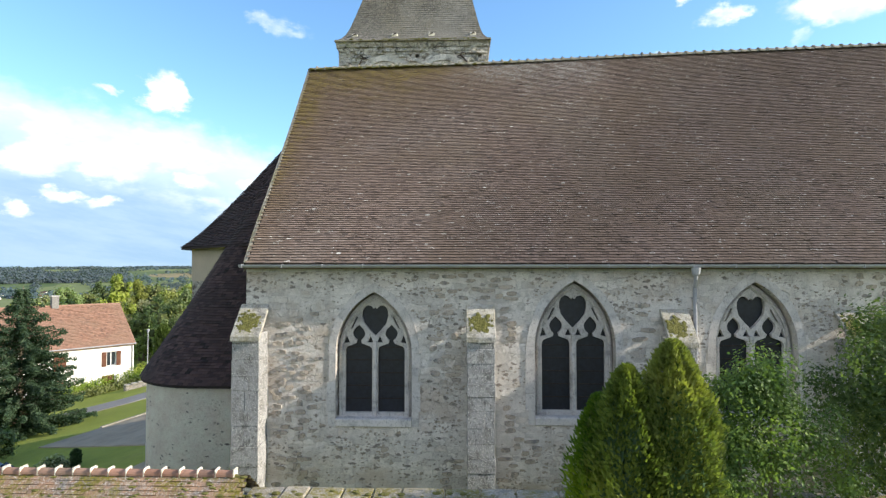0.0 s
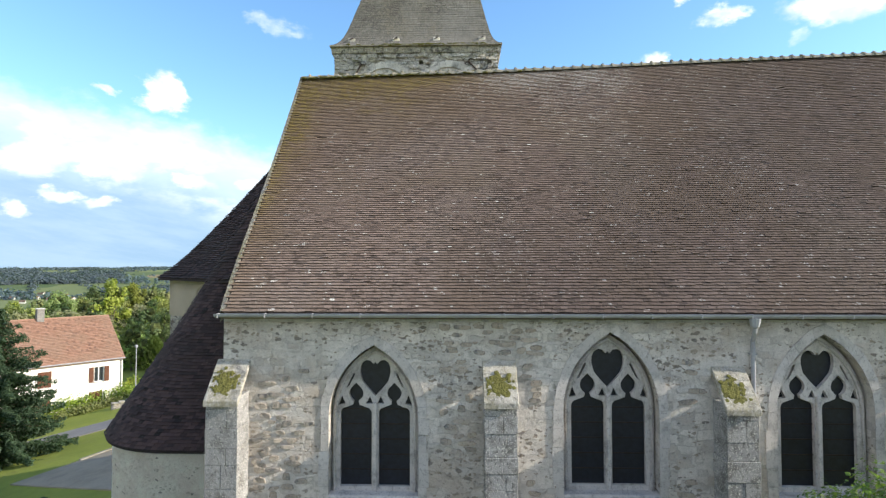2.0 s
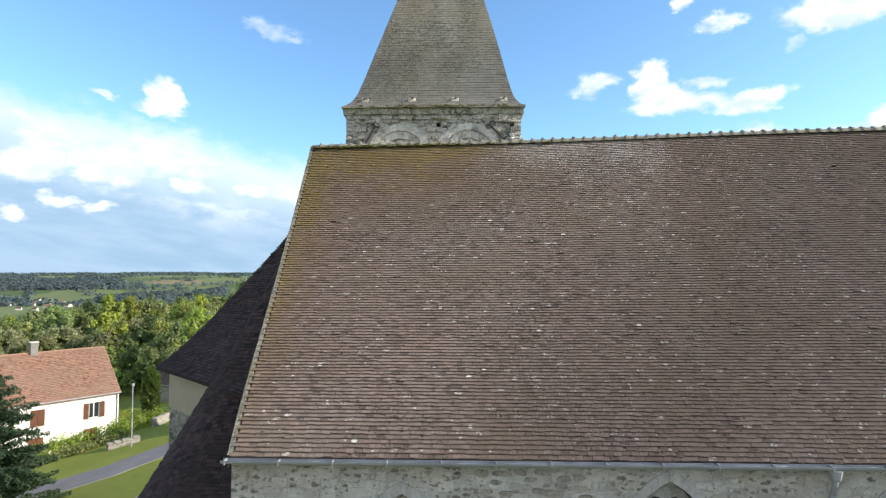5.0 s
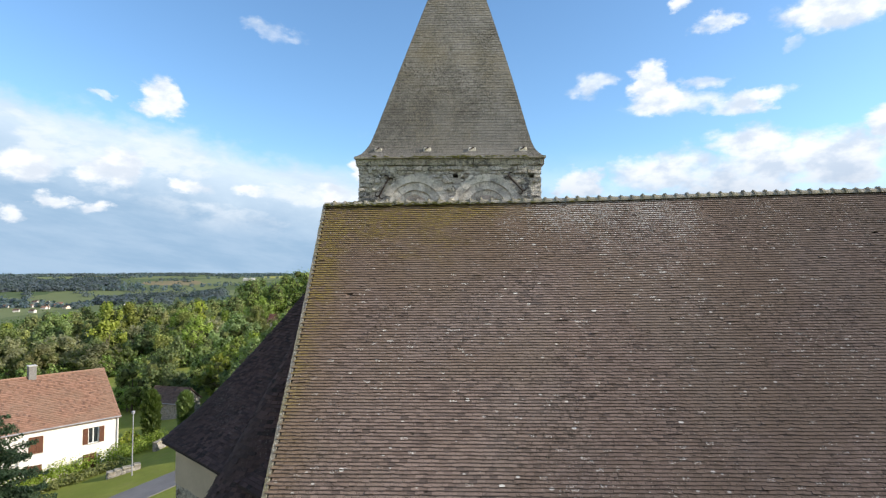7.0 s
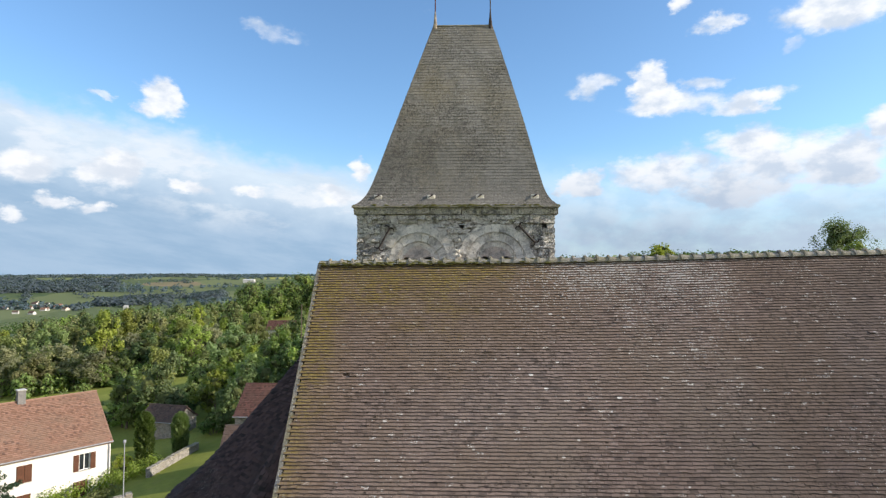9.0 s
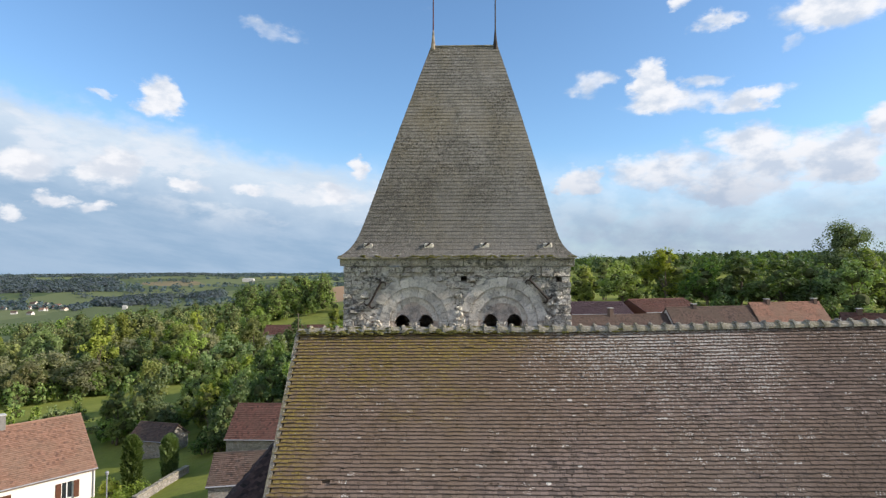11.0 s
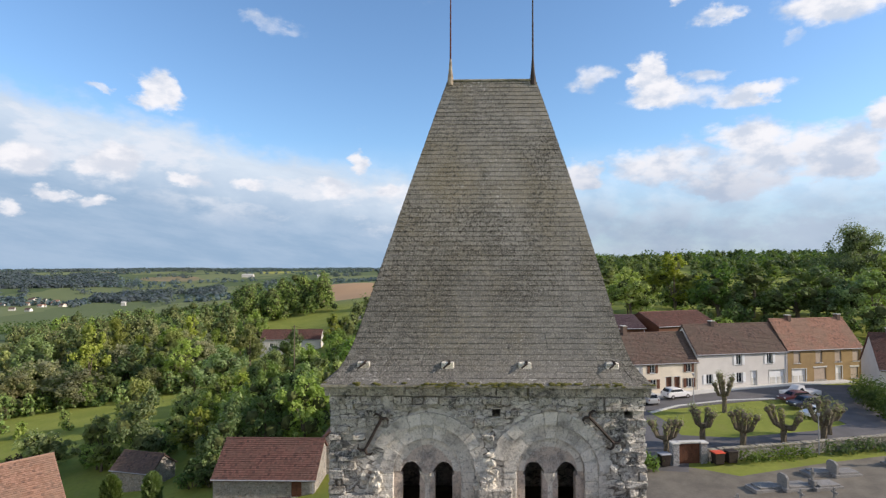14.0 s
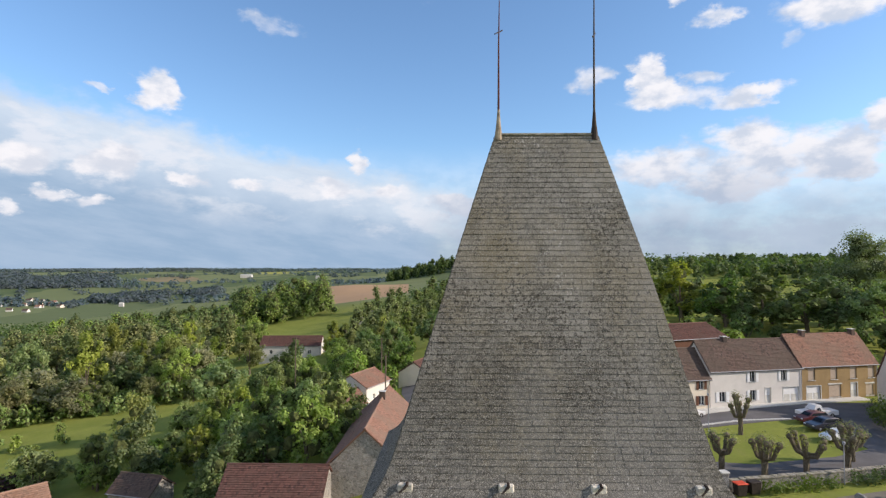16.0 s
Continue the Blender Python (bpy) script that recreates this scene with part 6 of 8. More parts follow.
def plant(proto, x, y, size=1.0, tall=1.0):
    """One more of a kind, at its place on the land."""
    ob = copy_thing(proto, pose(x, y, ground_z(x, y) - 0.1, 0, 0, RNG.uniform(0, 360)))
    ob.scale = (size, size, size * tall)
    return ob


# prototypes stand at real places of their own
PROTO = {}
PROTO["oak"] = set_down(broadleaf(11, 9.5, M["leaf"], 1, "broad green leafy tree", 0.42, 78, 41), -44, 108)
PROTO["ash"] = set_down(broadleaf(13, 8.0, M["leaf_light"], 2, "tall light-green leafy tree", 0.42, 78, 41), -62, 168)
PROTO["elm"] = set_down(broadleaf(12, 9.0, M["leaf_dark"], 3, "dark green leafy tree", 0.42, 78, 41), -36, 118)
PROTO["willow"] = set_down(broadleaf(10, 9.0, M["leaf_olive"], 4, "olive-grey tree coming into leaf", 0.42, 78, 41), -100, 170)
PROTO["fruit"] = set_down(broadleaf(5, 4.6, M["leaf"], 5, "small round orchard tree", 0.25, 54, 36, 0.14), -86, 134)
PROTO["bush"] = set_down(shrub(2.4, 3.2, M["leaf"], 6, "loose green bush on the slope", 0.24, 26, 30), -48, 84)
PROTO["dark_bush"] = set_down(shrub(2.6, 3.4, M["leaf_dark"], 7, "dark green bush on the slope", 0.24, 26, 30), -42, 86)


def keep_clear(x, y):
    """True on meadows, roads, gardens and buildings, and on strips cleared to fit the camera's view."""
    def near(ax, ay, bx, by, w):
        dx, dy = bx - ax, by - ay
        t = max(0, min(1, ((x - ax) * dx + (y - ay) * dy) / (dx * dx + dy * dy)))
        return math.hypot(x - ax - t * dx, y - ay - t * dy) < w
    if near(-110, 112, -62, 128, 11) or near(-70, 120, -56, 138, 7) or near(-34, 130, -95, 215, 6):
        return True
    if near(-8, 92, -12, 120, 4) or near(-46, 190, -52, 330, 5) or near(-66, 190, -48, 190, 8) or near(-60, 150, -58, 190, 7) or near(-62, 182, -44, 130, 8.0) or near(-50, 182, -38, 142, 7.0):
        return True
    if near(-52, 74, -38, 72, 5.5) or near(-37, 66, -29, 66, 3.5):
        return True
    if near(-150, 270, -60, 290, 9) or near(-178, 296, -132, 322, 10) or near(-70, 240, -50, 330, 8) or near(-12, 66, -13, 88, 7) or near(-26, 64, -14, 64, 6) or near(-17, 104, -20, 96, 6) or near(20, 105, 45, 110, 8):
        return True
    return False


def scatter(kinds, count, region, lo, hi, seed, gap, tall=1.0):
    """A wood: region(rng) gives places in the plan."""
    rng = random.Random(seed)
    placed = []
    tries = 0
    while len(placed) < count and tries < count * 30:
        tries += 1
        x, y = region(rng)
        if keep_clear(x, y) or any((x - a) ** 2 + (y - b) ** 2 < gap * gap for a, b in placed):
            continue
        placed.append((x, y))
        plant(PROTO[rng.choice(kinds)], x, y, rng.uniform(lo, hi), tall * rng.uniform(0.85, 1.15))


def wedge(a0, a1, r0, r1):
    """Places seen from the church between two bearings and two distances."""
    def pick(rng):
        a, r = radians(rng.uniform(a0, a1)), math.sqrt(rng.uniform(r0 * r0, r1 * r1))
        return r * math.sin(a), 14 + r * math.cos(a)
    return pick


def copse(mat, count, region, height, seed, gap, leaf=0.66, per=50, label="leafy trees of a copse on the rise"):
    """A distant clump of trees too close together to count, as one growth."""
    pr, rng = random.Random(seed), np.random.default_rng(seed)
    centres, placed, tries = [], [], 0
    while len(placed) < count and tries < count * 30:
        tries += 1
        x, y = region(pr)
        if keep_clear(x, y) or any((x - a) ** 2 + (y - b) ** 2 < gap * gap for a, b in placed):
            continue
        placed.append((x, y))
        h = height * pr.uniform(0.6, 1.25)
        w = h * pr.uniform(0.36, 0.52)
        z = ground_z(x, y)
        for i in range(11):
            k = (i + 0.5) / 11
            a, r = pr.uniform(0, 2 * math.pi), w * (0.75 - 0.55 * k) * pr.uniform(0.6, 1.1)
            centres.append((np.array([x + r * math.cos(a), y + r * math.sin(a), z + h * (0.12 + 0.8 * k)]), w * pr.uniform(0.32, 0.5)))
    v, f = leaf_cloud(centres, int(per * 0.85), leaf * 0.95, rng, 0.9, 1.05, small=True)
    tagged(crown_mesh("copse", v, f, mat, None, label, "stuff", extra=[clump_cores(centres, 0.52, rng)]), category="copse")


# gardens and slopes at the left
scatter(["oak", "elm", "oak", "ash"], 17, lambda g: (g.uniform(-50, -19), g.uniform(76, 104)), 0.5, 0.8, 1, 4.5)
scatter(["bush", "dark_bush", "fruit"], 46, lambda g: (g.uniform(-60, -22), g.uniform(69, 104)), 0.6, 1.2, 2, 2.4)
scatter(["dark_bush", "bush", "dark_bush"], 30, lambda g: (g.uniform(-40, -26), g.uniform(64, 76)), 0.6, 1.1, 51, 2.0)
scatter(["fruit", "fruit", "bush"], 13, lambda g: (g.uniform(-105, -58), g.uniform(118, 150)), 0.7, 1.3, 3, 7)
scatter(["oak", "willow", "ash", "willow", "ash", "elm"], 66, wedge(-43, -20, 136, 210), 0.55, 1.3, 4, 7.0)
scatter(["bush", "willow", "bush"], 44, wedge(-43, -18, 122, 200), 0.8, 1.5, 24, 4.5, 0.6)
scatter(["oak", "ash", "oak", "elm"], 26, wedge(-22, -12, 95, 180), 0.55, 0.85, 5, 5.5)
scatter(["elm", "oak", "ash"], 18, wedge(-15, -3, 108, 170), 0.6, 0.9, 25, 5.5)
copse(M["leaf_olive"], 12, wedge(-39.5, -33.5, 250, 300), 11, 14, 6)
copse(M["leaf"], 16, wedge(-32.5, -26.5, 250, 290), 12, 15, 6)
copse(M["leaf_dark"], 9, wedge(-28, -24, 330, 380), 12, 16, 7)
# the round copse on the brow, and the woods that fill the slope before it
copse(M["leaf"], 30, wedge(-22.6, -13.8, 338, 385), 18.0, 6, 7, 0.86, 66)
copse(M["leaf_dark"], 22, wedge(-22.0, -14.2, 345, 390), 19.0, 46, 7, 0.86, 66)
copse(M["leaf_olive"], 34, wedge(-42, -23, 205, 330), 13, 61, 8, 0.66, 50, "greyish trees coming into leaf on the slope")
copse(M["leaf"], 52, wedge(-40, -22.5, 205, 335), 14, 62, 8, 0.66, 50, "leafy trees on the slope")
copse(M["leaf_light"], 24, wedge(-36, -22, 205, 330), 10, 63, 8, 0.6, 50, "light-green trees on the slope")
copse(M["leaf"], 46, wedge(-37, -23.5, 345, 470), 11, 64, 8, 0.9, 44, "leafy trees on the slope")
copse(M["leaf_dark"], 26, wedge(-36, -24, 345, 480), 12, 65, 8, 0.9, 44, "dark leafy trees on the slope")
copse(M["leaf"], 26, wedge(-12, 2, 180, 250), 11, 7, 6.5)
copse(M["leaf_dark"], 26, wedge(-10, 3, 250, 330), 12, 17, 6.5)
copse(M["leaf_dark"], 130, lambda g: (g.uniform(-84, 70), g.uniform(665, 760)), 13, 27, 5, 1.5, 32)
# bushes and brambles that close the woods below the crowns
copse(M["leaf"], 150, wedge(-43, -20, 125, 205), 4.6, 41, 3.5, 0.5, 20, "bushes and brambles below the trees")
copse(M["leaf_light"], 90, wedge(-43, -12, 120, 200), 4.0, 42, 4.0, 0.45, 20, "light-green bushes below the trees")
copse(M["leaf"], 60, wedge(-22, -6, 95, 180), 4.5, 43, 4.0, 0.45, 22, "bushes and brambles below the trees")
# big garden trees between the barns and the lane
for x, y, s, k in ((-20.5, 75.5, 0.78, "oak"), (-25.5, 77.0, 0.72, "elm"), (-18.0, 80.5, 0.7, "ash"), (-22.5, 84.0, 0.8, "oak"), (-28.5, 72.5, 0.6, "elm"), (-19.5, 90.0, 0.7, "elm")):
    plant(PROTO[k], x, y, s)
# the wooded rise behind the street
for x, y, h, w, k in ((51.6, 150.6, 14.6, 12.5, "ash"), (38.8, 144.5, 11.0, 11.5, "oak"), (56.3, 137.8, 10.6, 11.0, "elm"), (62.7, 134.7, 11.6, 14.0, "elm"), (67.1, 126.4, 11.0, 13.5, "elm"),
                      (71.5, 123.7, 11.5, 10.5, "elm"), (32.1, 156.7, 11.5, 10.0, "ash"), (47.4, 194.0, 12.5, 10.0, "ash"), (74.2, 115.7, 11.5, 11.0, "oak"), (80.5, 122.0, 13.0, 12.0, "oak"),
                      (60.0, 146.0, 12.0, 11.0, "elm"), (76.0, 136.0, 11.0, 12.0, "elm"), (46.0, 158.0, 12.0, 10.0, "oak"), (69.0, 142.0, 11.0, 12.0, "elm")):
    tall, wide = {"oak": (11, 9.5), "ash": (13, 8.0), "elm": (12, 9.0)}[k]
    plant(PROTO[k], x, y, w / wide, (h / tall) / (w / wide))
scatter(["elm", "dark_bush", "elm"], 30, wedge(21, 46, 118, 160), 0.4, 0.7, 8, 5.0)
scatter(["oak", "ash"], 7, wedge(10, 20, 125, 190), 0.5, 0.8, 18, 9)
copse(M["leaf_dark"], 34, wedge(17, 46, 150, 205), 8.5, 28, 7.5)
copse(M["leaf"], 120, wedge(4, 27, 440, 500), 5.2, 9, 3.5, 1.2, 34)
copse(M["leaf_dark"], 80, wedge(24, 39, 440, 500), 8.6, 29, 3.5, 1.3, 26)
copse(M["leaf_dark"], 90, wedge(14, 38, 320, 400), 6.5, 30, 4.5, 1.0, 34)
scatter(["bush", "dark_bush"], 34, wedge(12, 44, 100, 124), 1.0, 1.9, 10, 3.5)


def far_woods(name, count, r0, r1, power, per, size, seed):
    """Hedges and woods of the far slopes: many low leafy clumps in one sheet."""
    rng = np.random.default_rng(seed)
    pr = random.Random(seed)
    centres = []
    for _ in range(count):
        a, r = radians(pr.uniform(-46, 44)), r0 + (r1 - r0) * pr.random() ** power
        x, y = r * math.sin(a), 14 + r * math.cos(a)
        if noise.noise(Vector((x / 260, y / 260, 5))) < -0.02 or ((x + 100) / 105) ** 2 + ((y - 520) / 220) ** 2 < 1:
            continue
        run = pr.uniform(0, math.pi)
        n = pr.randint(8, 26)
        ln = pr.uniform(25, 60) * (1 + r / 1500)
        for i in range(n):
            s = (i / n - 0.5) * 2 * ln
            px, py = x + s * abs(math.cos(run)) * 1.5 + pr.uniform(-9, 9), y + s * 0.35 * math.sin(run) + pr.uniform(-12, 12) * (1 + r / 1500)
            h = pr.uniform(3.5, 6.5) * (1 + r / 5000)
            centres.append((np.array([px, py, ground_z(px, py) + h * 0.55]), h))
    v, f = leaf_cloud(centres, per, size, rng, 0.9, 0.8, small=True)
    ob = crown_mesh(name, v, f, M["leaf_far_haze"] if r0 > 500 else M["leaf_dark"], None, "distant hedges and woods across the valley", "stuff")
    tagged(ob, category="woodland")


far_woods("hedgerows", 60, 340, 700, 1.0, 70, 1.5, 21)
far_woods("woodland", 460, 700, 4300, 1.2, 20, 4.4, 22)


def hillside_forest():
    """The dark wood on the valley's far side, and tree belts along the valley floor."""
    rng = np.random.default_rng(5)
    pr = random.Random(15)
    centres = []
    while len(centres) < 3700:
        k = pr.random()
        if k < 0.42:
            a, r = pr.uniform(-46, -32.5), pr.uniform(1560, 2000)
            keep = noise.noise(Vector((a * 0.3, r / 300, 3))) > -0.25
        elif k < 0.62:
            a, r = pr.uniform(-46, -20), pr.uniform(2500, 3300)
            keep = noise.noise(Vector((a * 0.2, r / 500, 13))) > -0.05
        elif k < 0.82:
            a, r = pr.uniform(-34, -23.5), pr.uniform(1150, 1330)
            keep = noise.noise(Vector((a * 0.35, r / 120, 23))) > -0.05
        else:
            a, r = pr.uniform(-47, -10), pr.uniform(800, 2600)
            keep = noise.noise(Vector((a * 0.5, r / 200, 9))) > 0.28
        if not keep:
            continue
        a = radians(a)
        x, y = r * math.sin(a), 14 + r * math.cos(a)
        h = pr.uniform(6, 10)
        centres.append((np.array([x, y, ground_z(x, y) + h * 0.5]), h * 1.3))
    v, f = leaf_cloud(centres, 36, 4.2, rng, 0.95, 0.62, small=True)
    tagged(crown_mesh("forest", v, f, M["leaf_far_haze"], None, "dark forest on the far side of the valley", "stuff"), category="forest")


hillside_forest()
# tall poplar over the street, single garden plants
set_down(broadleaf(20.5, 22, M["leaf_grey"], 12, "very tall grey-green poplar over the houses", 0.45, 220, 70, 0.5, 0.1), 121.5, 187, 0, 1.0, 2.0)
set_down(broadleaf(6.2, 5.2, M["leaf_light"], 13, "yellow-green garden tree among bushes", 0.3, 70, 26, 0.16, 0.15), -36, 82)
set_down(shrub(3.4, 4.4, M["leaf_purple"], 14, "purple-leaved bush in a garden", 0.3), -62, 85)
set_down(shrub(1.8, 2.0, M["leaf_gold"], 15, "golden yellow shrub beside the house", 0.22), -36.2, 61.5)
set_down(thuja(5.4, 1.6, 16, "dark columnar garden cypress", 0.28, 4200, mat=M["leaf_dark"]), -33.6, 60.7)
set_down(thuja(4.3, 1.5, 17, "dark columnar garden cypress", 0.28, 3800, mat=M["leaf_dark"]), -31.3, 63.3)
set_down(spruce_tree(10.3, 9.4, 18, "dark green spruce on the lawn"), -28.8, 35.0, 0, 1.0, -0.6)
set_down(shrub(2.3, 2.6, M["leaf_dark"], 19, "dark bush at the lawn's edge", 0.14, 40, 60), -23.5, 26.5)
set_down(thuja(0.75, 0.4, 20, "small dark conifer on the lawn", 0.06, 1200, mat=M["spruce"]), -16.0, 22.4)
set_down(shrub(0.7, 1.6, M["leaf_olive"], 44, "low flowering plants in a bed", 0.1, 30, 30), -16.9, 22.2)
# the garden before the nave
set_down(thuja(5.45, 0.94, 31, "tall yellow-green thuja beside the garden wall", 0.044, 42000), 2.17, 5.75)
set_down(thuja(5.2, 0.86, 32, "tall yellow-green thuja beside the garden wall", 0.044, 30000), 1.68, 5.7)
set_down(thuja(4.85, 0.72, 33, "lower yellow-green thuja beside the garden wall", 0.044, 18000), 1.46, 5.95)
set_down(broadleaf(5.6, 4.4, M["leaf_shoot"], 34, "leafy garden tree with fresh green shoots", 0.068, 210, 190, 0.1, 0.12), 8.0, 9.2)
set_down(broadleaf(4.75, 3.1, M["leaf_shoot"], 35, "leafy green garden shrub", 0.06, 200, 190, 0.08, 0.1), 4.7, 8.6)
set_down(broadleaf(4.2, 3.4, M["leaf_shoot"], 36, "leafy green garden shrub", 0.075, 130, 130, 0.08, 0.1), 9.4, 11.4)
set_down(shrub(1.5, 3.0, M["leaf"], 45, "leafy bush beside the churchyard gate", 0.2, 30, 40), 13.4, 59.8)

# ---- houses ----
M["blind"] = plain("beige_blind", (0.42, 0.34, 0.27), 0.8, 0.1)

def tile_field(corner, ux, uv, nx, nv, w, h, lift, rng, verts, faces):
    """Rows of roof tiles over a slope: corner, unit vectors along the eave and up the slope."""
    up = ux.cross(uv).normalized()
    for r in range(nv):
        for i in range(nx):
            a = corner + ux * (i * w + (0.5 * w if r % 2 else 0)) + uv * (r * h)
            k = len(verts)
            l = lift * (1 + 0.25 * rng.standard_normal())
            for p in (a + up * l, a + ux * w * 0.97 + up * l, a + ux * w * 0.97 + uv * h * 1.15 + up * 0.012, a + uv * h * 1.15 + up * 0.012, a + up * (l - 0.04), a + ux * w * 0.97 + up * (l - 0.04)):
                verts.append(p)
            faces.extend([(k, k + 1, k + 2, k + 3), (k + 4, k + 5, k + 1, k)])


def house(at, turn, L, W, eave, ridge, wall_mat, roof_mat, label, openings=(), chimneys=(), name="house", over=0.3, base=1.5, tile=(0.21, 0.2)):
    """Front along local x at y = 0, roof ridge along x. Openings: (x, z, width, height, kind)."""
    ob = thing(name, at, label, "house", turn=turn)
    holes = [[(x, z), (x, z + h), (x + w, z + h), (x + w, z)] for x, z, w, h, kind in openings]
    bm = prism([(0, -base), (L, -base), (L, eave), (0, eave)], 0, 0.35, holes)
    part("front_wall", bm, wall_mat, ob)
    bm = bmesh.new()
    box(bm, 0, L, W - 0.35, W, -base, eave)
    part("back_wall", bm, wall_mat, ob)
    for x in (0.0, L - 0.35):
        bm = bmesh.new()
        prof = [(0.35, -base), (W - 0.35, -base), (W - 0.35, eave), (W / 2, ridge - 0.2), (0.35, eave)]
        a = [bm.verts.new((x, y, z)) for y, z in prof]
        b = [bm.verts.new((x + 0.35, y, z)) for y, z in prof]
        bm.faces.new(a), bm.faces.new(b[::-1])
        for i in range(5):
            bm.faces.new((a[i], b[i], b[(i + 1) % 5], a[(i + 1) % 5]))
        bmesh.ops.recalc_face_normals(bm, faces=bm.faces[:])
        part("gable_wall", bm, wall_mat, ob)
    sl = Vector((0, W / 2, ridge - eave))
    uv = sl.normalized()
    bm = bmesh.new()
    g = 0.14
    e0 = Vector((-g, 0, eave)) - uv * over
    prof = [(-over * uv.y, eave - over * uv.z), (W / 2, ridge), (W + over * uv.y, eave - over * uv.z), (W + over * uv.y, eave - over * uv.z - 0.14), (W / 2, ridge - 0.18), (-over * uv.y, eave - over * uv.z - 0.14)]
    a = [bm.verts.new((-g, y, z)) for y, z in prof]
    b = [bm.verts.new((L + g, y, z)) for y, z in prof]
    for i in range(6):
        bm.faces.new((a[i], b[i], b[(i + 1) % 6], a[(i + 1) % 6]))
    bm.faces.new((a[0], a[1], a[4], a[5])), bm.faces.new((a[1], a[2], a[3], a[4]))
    bm.faces.new((b[0], b[5], b[4], b[1])), bm.faces.new((b[1], b[4], b[3], b[2]))
    bmesh.ops.recalc_face_normals(bm, faces=bm.faces[:])
    rf = part("roof", bm, roof_mat, ob)
    rng = np.random.default_rng(int(abs(at[0]) * 10))
    verts, faces = [], []
    w, h = tile
    nv = int((sl.length + over) / h)
    nx = int((L + 2 * g) / w)
    w = (L + 2 * g) / (nx + 0.5)
    hh = (sl.length + over) / (nv + 0.15)
    tile_field(e0, Vector((1, 0, 0)), uv, nx, nv, w, hh, 0.065, rng, verts, faces)
    e1 = Vector((L + g, W, eave)) - Vector((0, -uv.y, uv.z)) * over
    tile_field(e1, Vector((-1, 0, 0)), Vector((0, -uv.y, uv.z)), nx, nv, w, hh, 0.05, rng, verts, faces)
    raw_part("tiles", verts, faces, roof_mat, rf, kind="stuff")
    bm = bmesh.new()
    tube(bm, [(-g, W / 2, ridge), (L + g, W / 2, ridge)], 0.11, 6)
    part("ridge_tiles", bm, roof_mat, rf)
    bm = bmesh.new()
    tube(bm, [(-g, -over * uv.y - 0.04, eave - over * uv.z - 0.02), (L + g, -over * uv.y - 0.04, eave - over * uv.z - 0.02)], 0.06, 6)
    part("gutter", bm, M["zinc"], ob)
    bm = bmesh.new()
    tube(bm, [(L - 0.15, -0.08, eave - 0.3), (L - 0.15, -0.08, -0.3)], 0.05, 6)
    part("downpipe", bm, M["zinc"], ob)
    for x, dz in chimneys:
        c = part("chimney", boxed(x - 0.3, x + 0.3, W / 2 - 0.35, W / 2 + 0.35, ridge - 0.6, ridge + dz, 0.02), M["brown_tile"] if dz < 1 else M["grave"], rf)
        part("chimney_cap", boxed(x - 0.36, x + 0.36, W / 2 - 0.41, W / 2 + 0.41, ridge + dz, ridge + dz + 0.08, 0.02), M["white_line"], c)
    for x, z, w, h, kind in openings:
        if kind.startswith("door"):
            d = part("door", boxed(x + 0.03, x + w - 0.03, 0.16, 0.22, z, z + h - 0.03, 0.01), M["shutter"] if kind == "door" else M["white_paint"], ob)
            for fx in (0.28, 0.72):
                part("panel", boxed(x + w * (fx - 0.17), x + w * (fx + 0.17), 0.13, 0.17, z + 0.2, z + h * 0.55, 0.01), M["shutter"] if kind == "door" else M["white_line"], d)
            part("door_frame", prism([(x - 0.08, z), (x - 0.08, z + h + 0.08), (x + w + 0.08, z + h + 0.08), (x + w + 0.08, z)], -0.02, 0.05, [[(x + 0.01, z + 0.01), (x + 0.01, z + h - 0.01), (x + w - 0.01, z + h - 0.01), (x + w - 0.01, z + 0.01)]]), M["white_line"], ob)
        else:
            win = part("window", prism([(x, z), (x, z + h), (x + w, z + h), (x + w, z)], 0.14, 0.19,
                                       [[(x + 0.06, z + 0.06), (x + 0.06, z + h - 0.06), (x + w / 2 - 0.04, z + h - 0.06), (x + w / 2 - 0.04, z + 0.06)],
                                        [(x + w / 2 + 0.04, z + 0.06), (x + w / 2 + 0.04, z + h - 0.06), (x + w - 0.06, z + h - 0.06), (x + w - 0.06, z + 0.06)]]), M["white_paint"], ob)
            part("pane", boxed(x + 0.03, x + w - 0.03, 0.175, 0.185, z + 0.03, z + h - 0.03), M["pane"], win)
            part("sill", boxed(x - 0.08, x + w + 0.08, -0.07, 0.12, z - 0.07, z, 0.01), M["white_line"], win)
            if kind in ("brown", "white", "closed"):
                mat = M["white_paint"] if kind == "white" else M["shutter"]
                spans = ((x, x + w / 2 - 0.01), (x + w / 2 + 0.01, x + w)) if kind == "closed" else ((x - w * 0.52, x - 0.03), (x + w + 0.03, x + w * 1.52))
                for s0, s1 in spans:
                    sh = part("shutter", boxed(s0, s1, -0.06, -0.02, z, z + h, 0.008), mat, win)
                    for zz in (z + 0.2, z + h - 0.25):
                        part("batten", boxed(s0 + 0.03, s1 - 0.03, -0.085, -0.06, zz, zz + 0.08), mat, sh)
            elif kind == "blind":
                part("roller_shutter", boxed(x + 0.04, x + w - 0.04, 0.08, 0.13, z + 0.03, z + h - 0.02, 0.01), M["blind"], win)
                part("lintel", boxed(x - 0.15, x + w + 0.15, -0.04, 0.1, z + h, z + h + 0.2, 0.01), M["white_line"], win)
    return ob


ST, SD = Vector((36, 87.5)), Vector((0.9744, 0.2250))


def street(u):
    p = ST + SD * u
    return p.x, p.y


